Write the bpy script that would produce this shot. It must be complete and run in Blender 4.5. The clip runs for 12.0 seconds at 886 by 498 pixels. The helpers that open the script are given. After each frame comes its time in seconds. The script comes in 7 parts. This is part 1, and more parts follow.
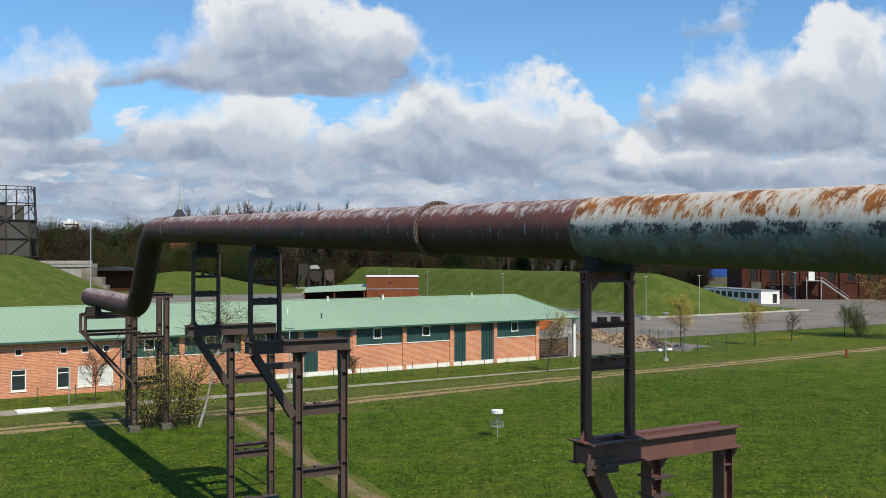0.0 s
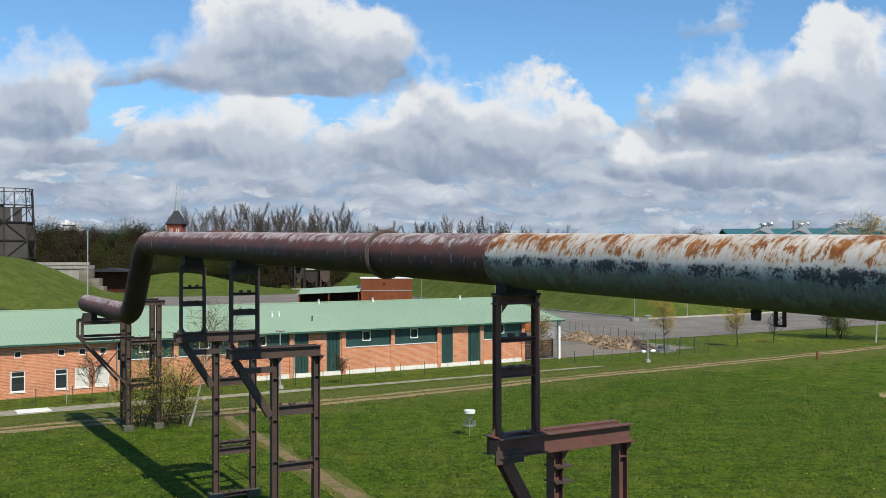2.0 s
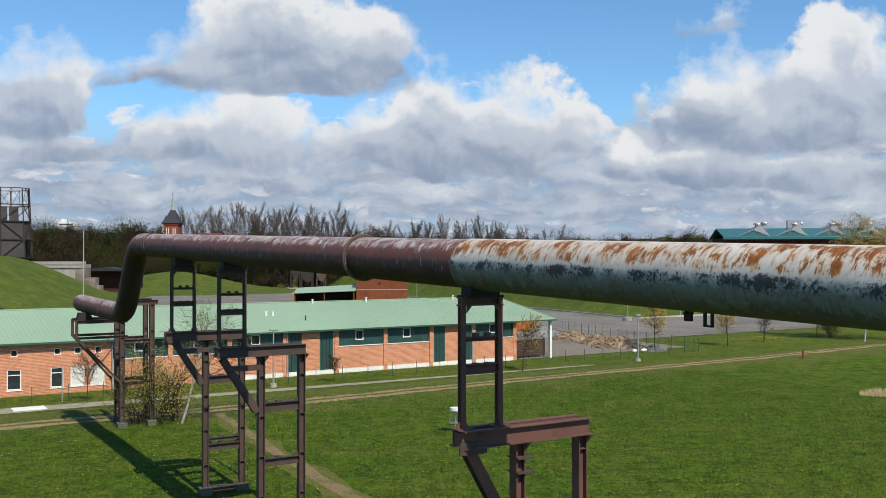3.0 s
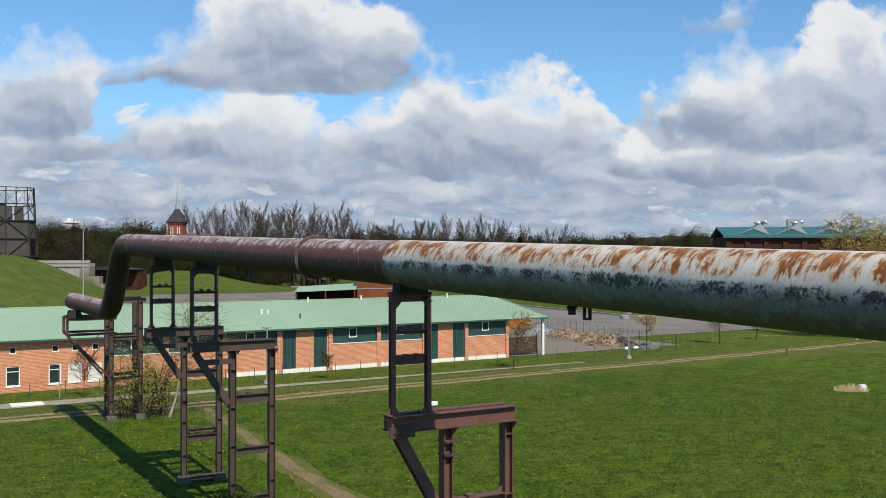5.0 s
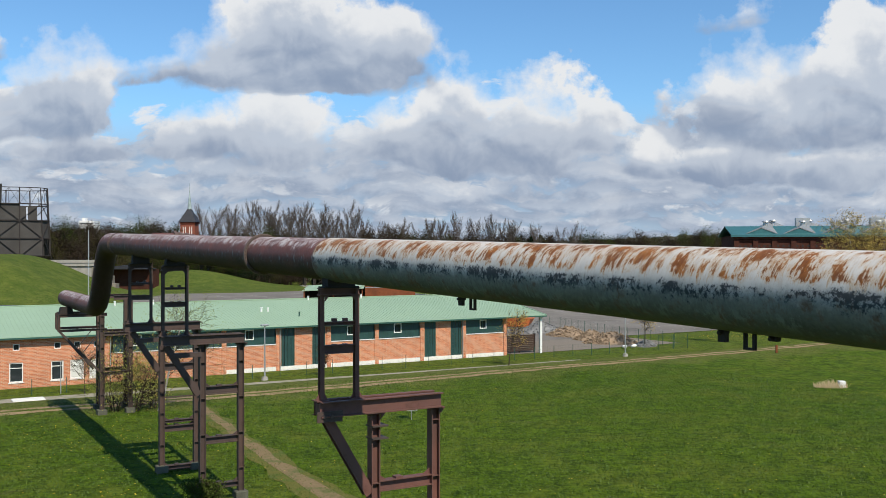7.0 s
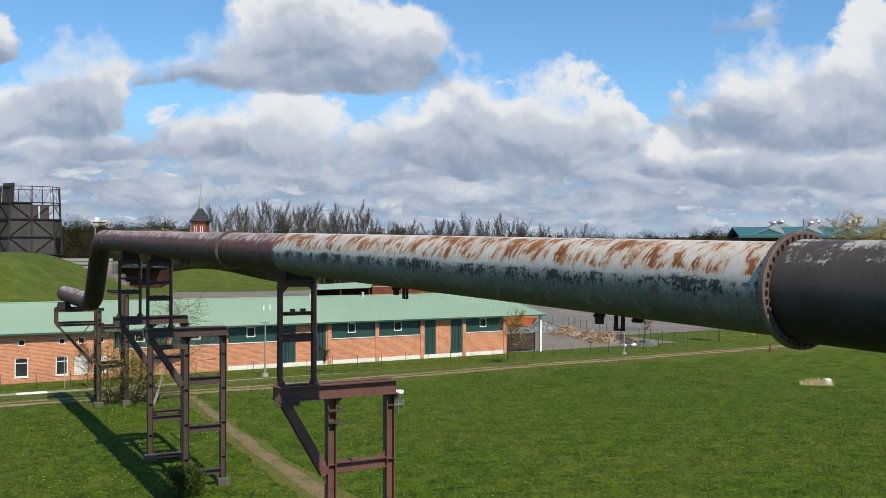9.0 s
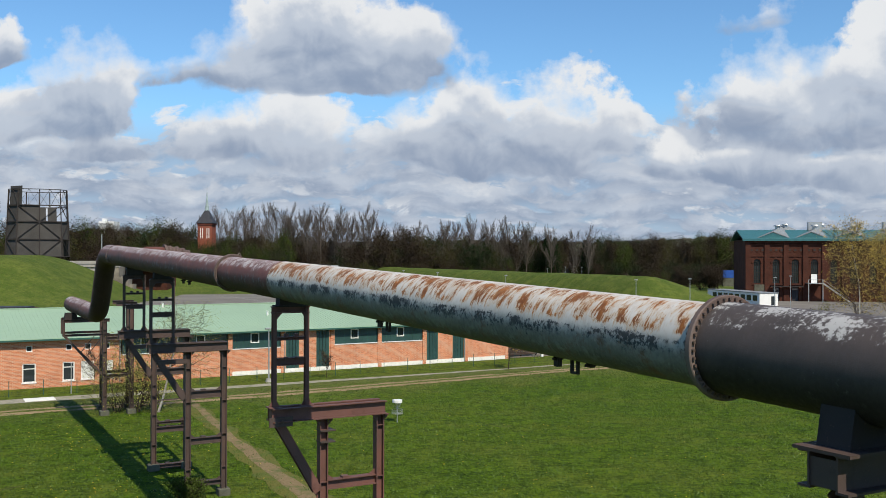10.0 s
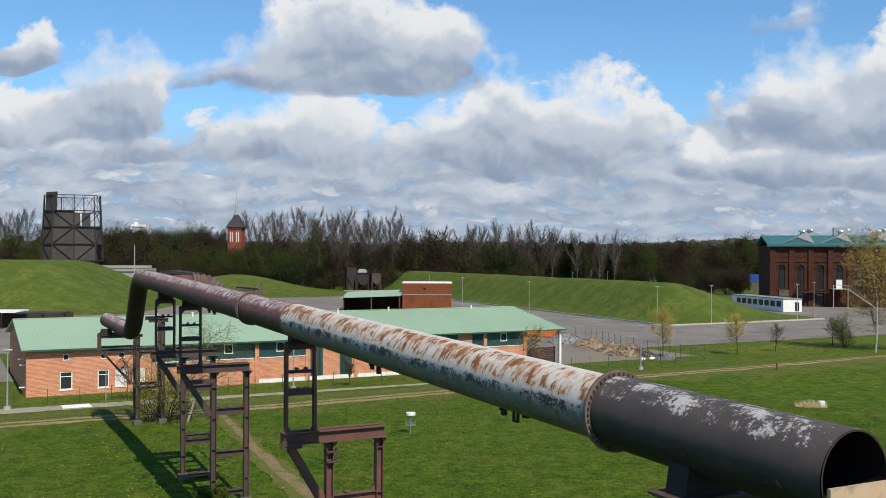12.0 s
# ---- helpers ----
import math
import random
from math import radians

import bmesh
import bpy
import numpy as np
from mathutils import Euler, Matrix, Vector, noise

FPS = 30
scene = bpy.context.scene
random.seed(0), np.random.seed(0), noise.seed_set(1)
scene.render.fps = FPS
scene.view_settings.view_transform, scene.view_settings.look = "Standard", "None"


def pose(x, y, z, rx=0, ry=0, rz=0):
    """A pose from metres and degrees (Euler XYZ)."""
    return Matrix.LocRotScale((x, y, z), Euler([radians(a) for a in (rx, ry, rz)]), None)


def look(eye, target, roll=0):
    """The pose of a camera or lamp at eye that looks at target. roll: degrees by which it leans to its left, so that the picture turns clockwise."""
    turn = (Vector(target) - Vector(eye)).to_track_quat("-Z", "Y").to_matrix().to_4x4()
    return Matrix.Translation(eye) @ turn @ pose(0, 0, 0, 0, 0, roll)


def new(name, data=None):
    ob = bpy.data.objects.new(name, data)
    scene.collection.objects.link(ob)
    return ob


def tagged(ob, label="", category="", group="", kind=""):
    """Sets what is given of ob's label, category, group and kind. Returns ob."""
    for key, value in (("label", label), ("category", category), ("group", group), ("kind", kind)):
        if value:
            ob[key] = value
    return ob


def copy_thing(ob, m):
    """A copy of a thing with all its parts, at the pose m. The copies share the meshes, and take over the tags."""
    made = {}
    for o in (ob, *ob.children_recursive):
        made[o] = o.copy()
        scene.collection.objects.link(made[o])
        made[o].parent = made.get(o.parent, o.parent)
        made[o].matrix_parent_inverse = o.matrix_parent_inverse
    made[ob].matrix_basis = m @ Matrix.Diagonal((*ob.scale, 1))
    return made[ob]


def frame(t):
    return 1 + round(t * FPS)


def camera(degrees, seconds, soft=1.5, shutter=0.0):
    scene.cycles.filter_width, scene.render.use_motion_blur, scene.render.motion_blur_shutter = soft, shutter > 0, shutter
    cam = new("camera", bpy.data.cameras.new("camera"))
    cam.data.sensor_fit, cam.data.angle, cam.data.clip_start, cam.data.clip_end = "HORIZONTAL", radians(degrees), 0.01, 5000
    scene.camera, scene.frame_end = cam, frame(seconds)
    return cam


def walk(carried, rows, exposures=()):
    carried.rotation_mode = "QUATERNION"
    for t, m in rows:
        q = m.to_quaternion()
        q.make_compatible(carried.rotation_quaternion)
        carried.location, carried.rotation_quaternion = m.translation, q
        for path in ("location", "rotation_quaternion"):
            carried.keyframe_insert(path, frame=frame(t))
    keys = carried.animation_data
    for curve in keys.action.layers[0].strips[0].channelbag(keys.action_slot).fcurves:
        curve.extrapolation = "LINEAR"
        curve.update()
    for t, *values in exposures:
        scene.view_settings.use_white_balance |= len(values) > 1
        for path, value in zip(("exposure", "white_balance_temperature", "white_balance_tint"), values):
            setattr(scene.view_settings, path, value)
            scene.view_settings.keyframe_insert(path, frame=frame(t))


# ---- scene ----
cam = camera(50.5, 12.0, soft=0.7)
METRES, EYE, TILT, LEAN, TURN = 16.9, 9.0, -0.6, 0.0, 0.0
ROWS = [
    (0.0, 0.0082, 0.0083, -0.0019, 0.158, 1.155, 0.048),
    (0.5, 0.0220, -0.0405, 0.0075, 0.118, 1.184, 0.043),
    (1.0, 0.0391, -0.0878, 0.0172, 0.089, 1.202, 0.078),
    (1.5, 0.0597, -0.1303, 0.0221, 0.067, 1.179, 0.049),
    (2.0, 0.0783, -0.1698, 0.0254, 0.021, 1.155, 0.051),
    (2.5, 0.0943, -0.2061, 0.0280, -0.032, 1.136, 0.057),
    (3.0, 0.1127, -0.2397, 0.0306, -0.145, 1.102, 0.014),
    (3.5, 0.1327, -0.2686, 0.0319, -0.324, 1.074, 0.046),
    (5.5, 0.2402, -0.3625, 0.0311, 0.492, 1.012, 0.055),
    (6.0, 0.2737, -0.3836, 0.0291, 0.641, 1.006, 0.071),
    (6.5, 0.3074, -0.4039, 0.0259, 0.773, 0.983, 0.083),
    (7.0, 0.3344, -0.4279, 0.0263, 1.164, 0.990, 0.075),
    (9.0, 0.4256, -0.5030, 0.0170, 1.926, 0.999, -0.120),
    (9.5, 0.4428, -0.5343, 0.0337, 2.086, 1.015, -0.162),
    (10.0, 0.4593, -0.5728, 0.0589, 2.316, 1.032, -0.174),
    (10.5, 0.4760, -0.6155, 0.0897, 2.759, 1.053, -0.205),
    (11.0, 0.4953, -0.6645, 0.1173, 3.466, 1.060, -0.275),
    (11.5, 0.5154, -0.7179, 0.1331, 3.828, 1.080, -0.303),
    (12.0, 0.5344, -0.7729, 0.1335, 4.063, 1.079, -0.251),
]
walk(cam, [(t, pose(0, 0, EYE, TILT, LEAN, TURN) @ pose(METRES * x, METRES * y, METRES * z, 90 + pitch, roll, yaw)) for t, x, y, z, yaw, pitch, roll in ROWS])

# site grid: a runs along the brick building, b away from it along the pipe
UX, UY = 0.8464, 0.5325
LOW = -3.2
GRID = Matrix(((UX, -UY, 0, 0), (UY, UX, 0, 0), (0, 0, 1, 0), (0, 0, 0, 1)))


def G(a, b, z=0.0):
    return Vector((UX * a - UY * b, UY * a + UX * b, z))


def AB(x, y):
    return (UX * x + UY * y, -UY * x + UX * y)


def smooth(v):
    v = min(1.0, max(0.0, v))
    return v * v * (3 - 2 * v)


def ground_z(a, b):
    return LOW * smooth((b - 57.0) / 13.0)


# ---- sky, sun, exposure ----
SUN_TO = Vector((0.435, -0.766, 1.0)).normalized()
sun = new("sun", bpy.data.lights.new("sun", "SUN"))
sun.data.energy, sun.data.angle, sun.data.color = 5.0, radians(0.53), (1.0, 0.91, 0.75)
sun.matrix_world = look(SUN_TO * 100, (0, 0, 0))

world = bpy.data.worlds.new("world")
scene.world = world
world.use_nodes = True
WT = world.node_tree
WT.nodes.clear()


def wn(kind, **sets):
    n = WT.nodes.new(kind)
    for k, v in sets.items():
        n.inputs[k].default_value = v
    return n


def wmath(op, a, b=None, c=None):
    n = WT.nodes.new("ShaderNodeMath")
    n.operation = op
    for i, v in enumerate((a, b, c)):
        if v is None:
            continue
        if isinstance(v, (int, float)):
            n.inputs[i].default_value = v
        else:
            WT.links.new(v, n.inputs[i])
    return n.outputs[0]


def wmix(fac, a, b):
    n = WT.nodes.new("ShaderNodeMix")
    n.data_type = "RGBA"
    for sock, v in ((n.inputs[0], fac), (n.inputs[6], a), (n.inputs[7], b)):
        if isinstance(v, (int, float)):
            sock.default_value = v
        elif isinstance(v, tuple):
            sock.default_value = v
        else:
            WT.links.new(v, sock)
    return n.outputs[2]


def wrange(v, lo, hi, to0=0.0, to1=1.0):
    n = WT.nodes.new("ShaderNodeMapRange")
    n.interpolation_type = "SMOOTHSTEP"
    WT.links.new(v, n.inputs[0])
    for i, x in enumerate((lo, hi, to0, to1)):
        n.inputs[i + 1].default_value = x
    return n.outputs[0]


# cumulus: middle and foot (tangents of the bearing and height), half width, height over the foot
CLOUDS = [
    (-0.165, 0.190, 0.155, 0.098),
    (-0.087, 0.200, 0.066, 0.064),
    (-0.309, 0.191, 0.058, 0.034),
    (-0.189, 0.222, 0.092, 0.085),
    (-0.434, 0.146, 0.072, 0.096),
    (-0.520, 0.132, 0.075, 0.062),
    (-0.525, 0.215, 0.045, 0.048),
    (-0.418, 0.114, 0.080, 0.034),
    (-0.195, 0.104, 0.068, 0.072),
    (-0.267, 0.112, 0.078, 0.044),
    (-0.008, 0.106, 0.075, 0.102),
    (0.076, 0.106, 0.078, 0.098),
    (-0.081, 0.107, 0.058, 0.058),
    (0.128, 0.113, 0.044, 0.062),
    (0.371, 0.126, 0.150, 0.106),
    (0.310, 0.128, 0.088, 0.082),
    (0.435, 0.150, 0.092, 0.118),
    (0.520, 0.143, 0.090, 0.130),
    (0.297, 0.240, 0.040, 0.022),
    (0.185, 0.088, 0.066, 0.038),
    (0.280, 0.088, 0.070, 0.040),
    (0.400, 0.080, 0.090, 0.042),
]


def pair_of(u, v):
    com = WT.nodes.new("ShaderNodeCombineXYZ")
    for sock, x in zip(com.inputs, (u, v)):
        if isinstance(x, (int, float)):
            sock.default_value = x
        else:
            WT.links.new(x, sock)
    return com.outputs[0]


def wnoise(co, size, detail, rough, out=0):
    n = wn("ShaderNodeTexNoise", Scale=size, Detail=detail, Roughness=rough)
    WT.links.new(co, n.inputs["Vector"])
    return n.outputs[out]


geo = WT.nodes.new("ShaderNodeTexCoord")
dirs = WT.nodes.new("ShaderNodeSeparateXYZ")
WT.links.new(geo.outputs["Generated"], dirs.inputs[0])
ahead = wmath("MAXIMUM", wmath("ABSOLUTE", dirs.outputs[1]), 0.15)
cu, cv = wmath("DIVIDE", dirs.outputs[0], ahead), wmath("DIVIDE", dirs.outputs[2], ahead)
plain_uv = pair_of(cu, cv)
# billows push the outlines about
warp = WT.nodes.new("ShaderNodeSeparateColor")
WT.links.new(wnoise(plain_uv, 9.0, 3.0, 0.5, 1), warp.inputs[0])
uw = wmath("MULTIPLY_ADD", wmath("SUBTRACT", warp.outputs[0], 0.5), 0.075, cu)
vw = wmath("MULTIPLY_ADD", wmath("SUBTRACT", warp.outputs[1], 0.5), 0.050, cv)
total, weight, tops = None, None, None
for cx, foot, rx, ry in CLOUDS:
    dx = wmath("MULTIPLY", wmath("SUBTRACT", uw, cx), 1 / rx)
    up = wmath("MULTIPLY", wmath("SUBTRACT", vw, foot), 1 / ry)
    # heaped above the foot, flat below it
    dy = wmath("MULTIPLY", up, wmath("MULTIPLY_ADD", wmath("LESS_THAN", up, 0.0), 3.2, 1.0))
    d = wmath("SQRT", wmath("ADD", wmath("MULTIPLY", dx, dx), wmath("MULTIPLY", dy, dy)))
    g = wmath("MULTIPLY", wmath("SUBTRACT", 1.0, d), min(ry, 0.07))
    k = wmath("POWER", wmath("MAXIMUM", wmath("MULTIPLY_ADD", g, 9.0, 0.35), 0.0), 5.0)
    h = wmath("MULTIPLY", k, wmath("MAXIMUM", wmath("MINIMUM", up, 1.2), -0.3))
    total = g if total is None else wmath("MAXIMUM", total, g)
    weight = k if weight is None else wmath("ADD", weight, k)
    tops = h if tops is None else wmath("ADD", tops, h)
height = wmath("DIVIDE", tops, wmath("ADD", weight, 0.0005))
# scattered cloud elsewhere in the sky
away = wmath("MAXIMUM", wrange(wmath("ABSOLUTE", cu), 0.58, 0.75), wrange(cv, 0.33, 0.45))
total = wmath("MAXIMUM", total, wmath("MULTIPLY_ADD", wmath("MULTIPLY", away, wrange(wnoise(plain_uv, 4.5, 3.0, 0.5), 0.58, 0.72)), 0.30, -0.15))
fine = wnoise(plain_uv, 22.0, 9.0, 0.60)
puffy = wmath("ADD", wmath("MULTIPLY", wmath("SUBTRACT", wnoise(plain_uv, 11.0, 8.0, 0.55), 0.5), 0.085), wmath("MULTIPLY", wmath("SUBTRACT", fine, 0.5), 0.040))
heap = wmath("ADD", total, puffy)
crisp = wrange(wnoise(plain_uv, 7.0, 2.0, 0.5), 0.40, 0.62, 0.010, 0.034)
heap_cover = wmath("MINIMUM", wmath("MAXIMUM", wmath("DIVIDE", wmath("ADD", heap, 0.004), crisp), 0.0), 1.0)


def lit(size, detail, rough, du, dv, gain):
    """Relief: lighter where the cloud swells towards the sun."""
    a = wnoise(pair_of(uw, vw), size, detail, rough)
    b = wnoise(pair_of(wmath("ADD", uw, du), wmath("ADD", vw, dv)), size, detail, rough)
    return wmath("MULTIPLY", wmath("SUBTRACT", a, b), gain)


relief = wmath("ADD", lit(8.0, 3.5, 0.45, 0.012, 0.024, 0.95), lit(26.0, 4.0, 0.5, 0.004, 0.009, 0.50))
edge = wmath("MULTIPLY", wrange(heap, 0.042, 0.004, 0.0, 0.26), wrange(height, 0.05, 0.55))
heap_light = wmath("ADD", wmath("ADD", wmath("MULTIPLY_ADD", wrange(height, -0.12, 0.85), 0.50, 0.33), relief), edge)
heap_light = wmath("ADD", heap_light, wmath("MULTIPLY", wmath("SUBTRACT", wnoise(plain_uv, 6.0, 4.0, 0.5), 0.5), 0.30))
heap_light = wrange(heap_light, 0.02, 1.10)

sky = WT.nodes.new("ShaderNodeTexSky")
sky.sky_type, sky.sun_disc = "NISHITA", False
sky.sun_elevation, sky.sun_rotation = math.asin(SUN_TO.z), math.atan2(SUN_TO.x, SUN_TO.y)
sky.air_density, sky.dust_density, sky.ozone_density = 1.0, 0.15, 3.0
SKY_LIFT = 0.15
tint = WT.nodes.new("ShaderNodeVectorMath")
tint.operation = "MULTIPLY"
WT.links.new(sky.outputs[0], tint.inputs[0])
tint.inputs[1].default_value = (0.76, 1.04, 1.20)
scaled = WT.nodes.new("ShaderNodeVectorMath")
scaled.operation = "SCALE"
WT.links.new(tint.outputs[0], scaled.inputs[0])
scaled.inputs["Scale"].default_value = SKY_LIFT


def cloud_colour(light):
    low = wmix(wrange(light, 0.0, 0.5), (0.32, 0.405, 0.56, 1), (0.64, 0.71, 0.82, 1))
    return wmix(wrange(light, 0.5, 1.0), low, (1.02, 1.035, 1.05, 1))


mixed = wmix(wrange(cv, 0.17, 0.08, 0.0, 0.88), scaled.outputs[0], (0.43, 0.55, 0.75, 1))
# rows of flat-based cloud one behind the other, down to the horizon
ROWS_UP = [0.004, 0.012, 0.021, 0.032, 0.045, 0.060, 0.078, 0.100]
rv = wmath("ADD", cv, wmath("MULTIPLY", wmath("SUBTRACT", warp.outputs[1], 0.5), wmath("MULTIPLY_ADD", cv, 0.30, 0.004)))
for j, foot in enumerate(ROWS_UP):
    tall = 0.34 * foot + 0.012
    wide = 30.0 - 17.0 * j / 7
    puff = wnoise(pair_of(wmath("MULTIPLY_ADD", uw, wide, 7.3 * j), wmath("MULTIPLY_ADD", vw, wide * 2.4, 3.7 * j)), 1.0, 6.0, 0.55)
    sway = wmath("MULTIPLY", wmath("SUBTRACT", wnoise(pair_of(wmath("MULTIPLY_ADD", cu, wide * 0.35, 3.1 * j), 9.0 + j), 1.0, 2.0, 0.5), 0.5), tall * 1.6)
    up = wmath("MULTIPLY", wmath("SUBTRACT", wmath("SUBTRACT", rv, foot), sway), 1 / tall)
    crest = wmath("MULTIPLY_ADD", wmath("SUBTRACT", puff, 0.36), 6.5, wmath("MULTIPLY", wmath("SUBTRACT", fine, 0.5), 0.7))
    body = wmath("MULTIPLY", wrange(up, -0.35, 0.25), wrange(wmath("SUBTRACT", crest, up), -0.10, 0.45))
    bright = wrange(wmath("MULTIPLY_ADD", wmath("SUBTRACT", fine, 0.5), 0.6, wmath("MULTIPLY_ADD", up, 0.60, wmath("MULTIPLY_ADD", wmath("SUBTRACT", puff, 0.5), 1.2, 0.10))), -0.10, 0.85, 0.0, 0.80 + 0.03 * j)
    tone = wmix(0.20 - 0.02 * j, cloud_colour(bright), (0.52, 0.63, 0.80, 1))
    mixed = wmix(wmath("MULTIPLY", body, 0.90), mixed, tone)
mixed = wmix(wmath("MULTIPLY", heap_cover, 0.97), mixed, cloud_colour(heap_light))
bg = WT.nodes.new("ShaderNodeBackground")
bg.inputs[1].default_value = 0.80
WT.links.new(mixed, bg.inputs[0])
out = WT.nodes.new("ShaderNodeOutputWorld")
WT.links.new(bg.outputs[0], out.inputs[0])
scene.view_settings.exposure = 0.0


# ---- materials ----
def nodes_of(name):
    m = bpy.data.materials.new(name)
    m.use_nodes = True
    t = m.node_tree
    return m, t, t.nodes["Principled BSDF"]


class Net:
    """Short hand for the nodes of one material."""

    def __init__(self, name, rough=0.7, metal=0.0, space="Object"):
        self.m, self.t, self.p = nodes_of(name)
        self.p.inputs["Roughness"].default_value, self.p.inputs["Metallic"].default_value = rough, metal
        self.p.inputs["Specular IOR Level"].default_value = 0.5 if rough < 0.5 else (0.28 if rough < 0.8 else 0.1)
        self.co = self.t.nodes.new("ShaderNodeTexCoord").outputs[space]

    def put(self, v, sock):
        if isinstance(v, (int, float)):
            sock.default_value = v
        elif isinstance(v, tuple):
            sock.default_value = v if len(v) == len(sock.default_value) else (*v, 1)
        else:
            self.t.links.new(v, sock)

    def scale(self, x, y, z, co=None, shift=(0, 0, 0)):
        n = self.t.nodes.new("ShaderNodeMapping")
        n.inputs["Scale"].default_value, n.inputs["Location"].default_value = (x, y, z), shift
        self.t.links.new(co or self.co, n.inputs["Vector"])
        return n.outputs[0]

    def noise(self, size, detail=4.0, rough=0.55, co=None, lump=0.0):
        n = self.t.nodes.new("ShaderNodeTexNoise")
        n.inputs["Scale"].default_value, n.inputs["Detail"].default_value, n.inputs["Roughness"].default_value = size, detail, rough
        n.inputs["Distortion"].default_value = lump
        self.t.links.new(co or self.co, n.inputs["Vector"])
        return n.outputs[0]

    def step(self, v, lo, hi, to0=0.0, to1=1.0):
        n = self.t.nodes.new("ShaderNodeMapRange")
        self.put(v, n.inputs[0])
        for i, x in enumerate((lo, hi, to0, to1)):
            n.inputs[i + 1].default_value = x
        return n.outputs[0]

    def math(self, op, a, b=0.0):
        n = self.t.nodes.new("ShaderNodeMath")
        n.operation = op
        self.put(a, n.inputs[0]), self.put(b, n.inputs[1])
        return n.outputs[0]

    def mix(self, fac, a, b):
        n = self.t.nodes.new("ShaderNodeMix")
        n.data_type = "RGBA"
        self.put(fac, n.inputs[0]), self.put(a, n.inputs[6]), self.put(b, n.inputs[7])
        return n.outputs[2]

    def split(self, co=None):
        n = self.t.nodes.new("ShaderNodeSeparateXYZ")
        self.t.links.new(co or self.co, n.inputs[0])
        return n.outputs

    def random(self):
        return self.t.nodes.new("ShaderNodeObjectInfo").outputs["Random"]

    def island(self):
        return self.t.nodes.new("ShaderNodeNewGeometry").outputs["Random Per Island"]

    def bump(self, height, dist=0.01, strength=0.5):
        n = self.t.nodes.new("ShaderNodeBump")
        n.inputs["Distance"].default_value, n.inputs["Strength"].default_value = dist, strength
        self.t.links.new(height, n.inputs["Height"])
        self.t.links.new(n.outputs[0], self.p.inputs["Normal"])
        return self

    def color(self, c):
        self.put(c, self.p.inputs["Base Color"])
        return self

    def rough(self, v):
        self.put(v, self.p.inputs["Roughness"])
        return self


def plain(name, c, rough=0.7, metal=0.0, vary=0.25, size=3.0, bump=0.004):
    """Painted or bare surface with stains at two scales."""
    n = Net(name, rough, metal)
    big, small = n.noise(size * 0.25, 3), n.noise(size * 6, 5, 0.65)
    k = n.math("ADD", n.math("MULTIPLY", big, 0.6), n.math("MULTIPLY", small, 0.4))
    dark, light = tuple(v * (1 - vary) for v in c), tuple(min(1, v * (1 + vary)) for v in c)
    n.color(n.mix(n.step(k, 0.35, 0.65), dark, light))
    if bump:
        n.bump(small, bump)
    return n.m


def make_grass():
    n = Net("lawn_grass", 0.95)
    patch, wide, mid = n.noise(0.03, 5, 0.6), n.noise(0.22, 6, 0.68), n.noise(0.9, 7, 0.72)
    fine, blade = n.noise(3.6, 7, 0.8), n.noise(14.0, 6, 0.8)
    light = n.mix(n.step(patch, 0.38, 0.62), (0.082, 0.146, 0.006), (0.114, 0.176, 0.009))
    light = n.mix(n.step(wide, 0.46, 0.64, 0, 0.7), light, (0.150, 0.165, 0.022))
    dark = n.mix(n.step(wide, 0.40, 0.60), (0.016, 0.036, 0.002), (0.034, 0.058, 0.004))
    k = n.math("ADD", n.math("MULTIPLY", mid, 0.36), n.math("ADD", n.math("MULTIPLY", fine, 0.34), n.math("MULTIPLY", blade, 0.30)))
    c = n.mix(n.step(k, 0.435, 0.565), dark, light)
    bare = n.math("MULTIPLY", n.step(n.noise(0.12, 6, 0.7), 0.60, 0.70), n.step(n.noise(2.2, 5, 0.7), 0.4, 0.65))
    c = n.mix(n.math("MULTIPLY", bare, 0.6), c, (0.19, 0.15, 0.07))
    # rougher, drier sward along the track and on the banks beyond the car park
    rough = n.mix(n.step(wide, 0.42, 0.62), (0.052, 0.090, 0.011), (0.104, 0.132, 0.022))
    rough = n.mix(n.step(mid, 0.46, 0.60, 0, 0.7), rough, (0.036, 0.064, 0.008))
    rough = n.mix(n.step(fine, 0.52, 0.64, 0, 0.6), rough, (0.135, 0.135, 0.045))
    rough = n.mix(n.step(blade, 0.50, 0.62, 0, 0.55), rough, (0.165, 0.168, 0.052))
    north = n.math("ADD", n.math("MULTIPLY", n.split()[1], 0.8464), n.math("MULTIPLY", n.split()[0], -0.5325))
    ragged_north = n.math("ADD", north, n.math("MULTIPLY", n.math("SUBTRACT", wide, 0.5), 16.0))
    verge = n.mix(n.step(fine, 0.42, 0.60), (0.085, 0.098, 0.022), (0.205, 0.180, 0.060))
    near_track = n.math("MULTIPLY", n.step(ragged_north, 48.5, 54.0), n.step(ragged_north, 64.0, 57.0, 0.35, 1.0))
    c = n.mix(n.math("MULTIPLY", near_track, 0.58), c, verge)
    c = n.mix(n.step(north, 95.0, 125.0), c, rough)
    n.color(c)
    n.bump(n.math("ADD", n.math("MULTIPLY", mid, 1.5), n.math("ADD", fine, n.math("MULTIPLY", blade, 0.4))), 0.16, 0.7)
    return n.m


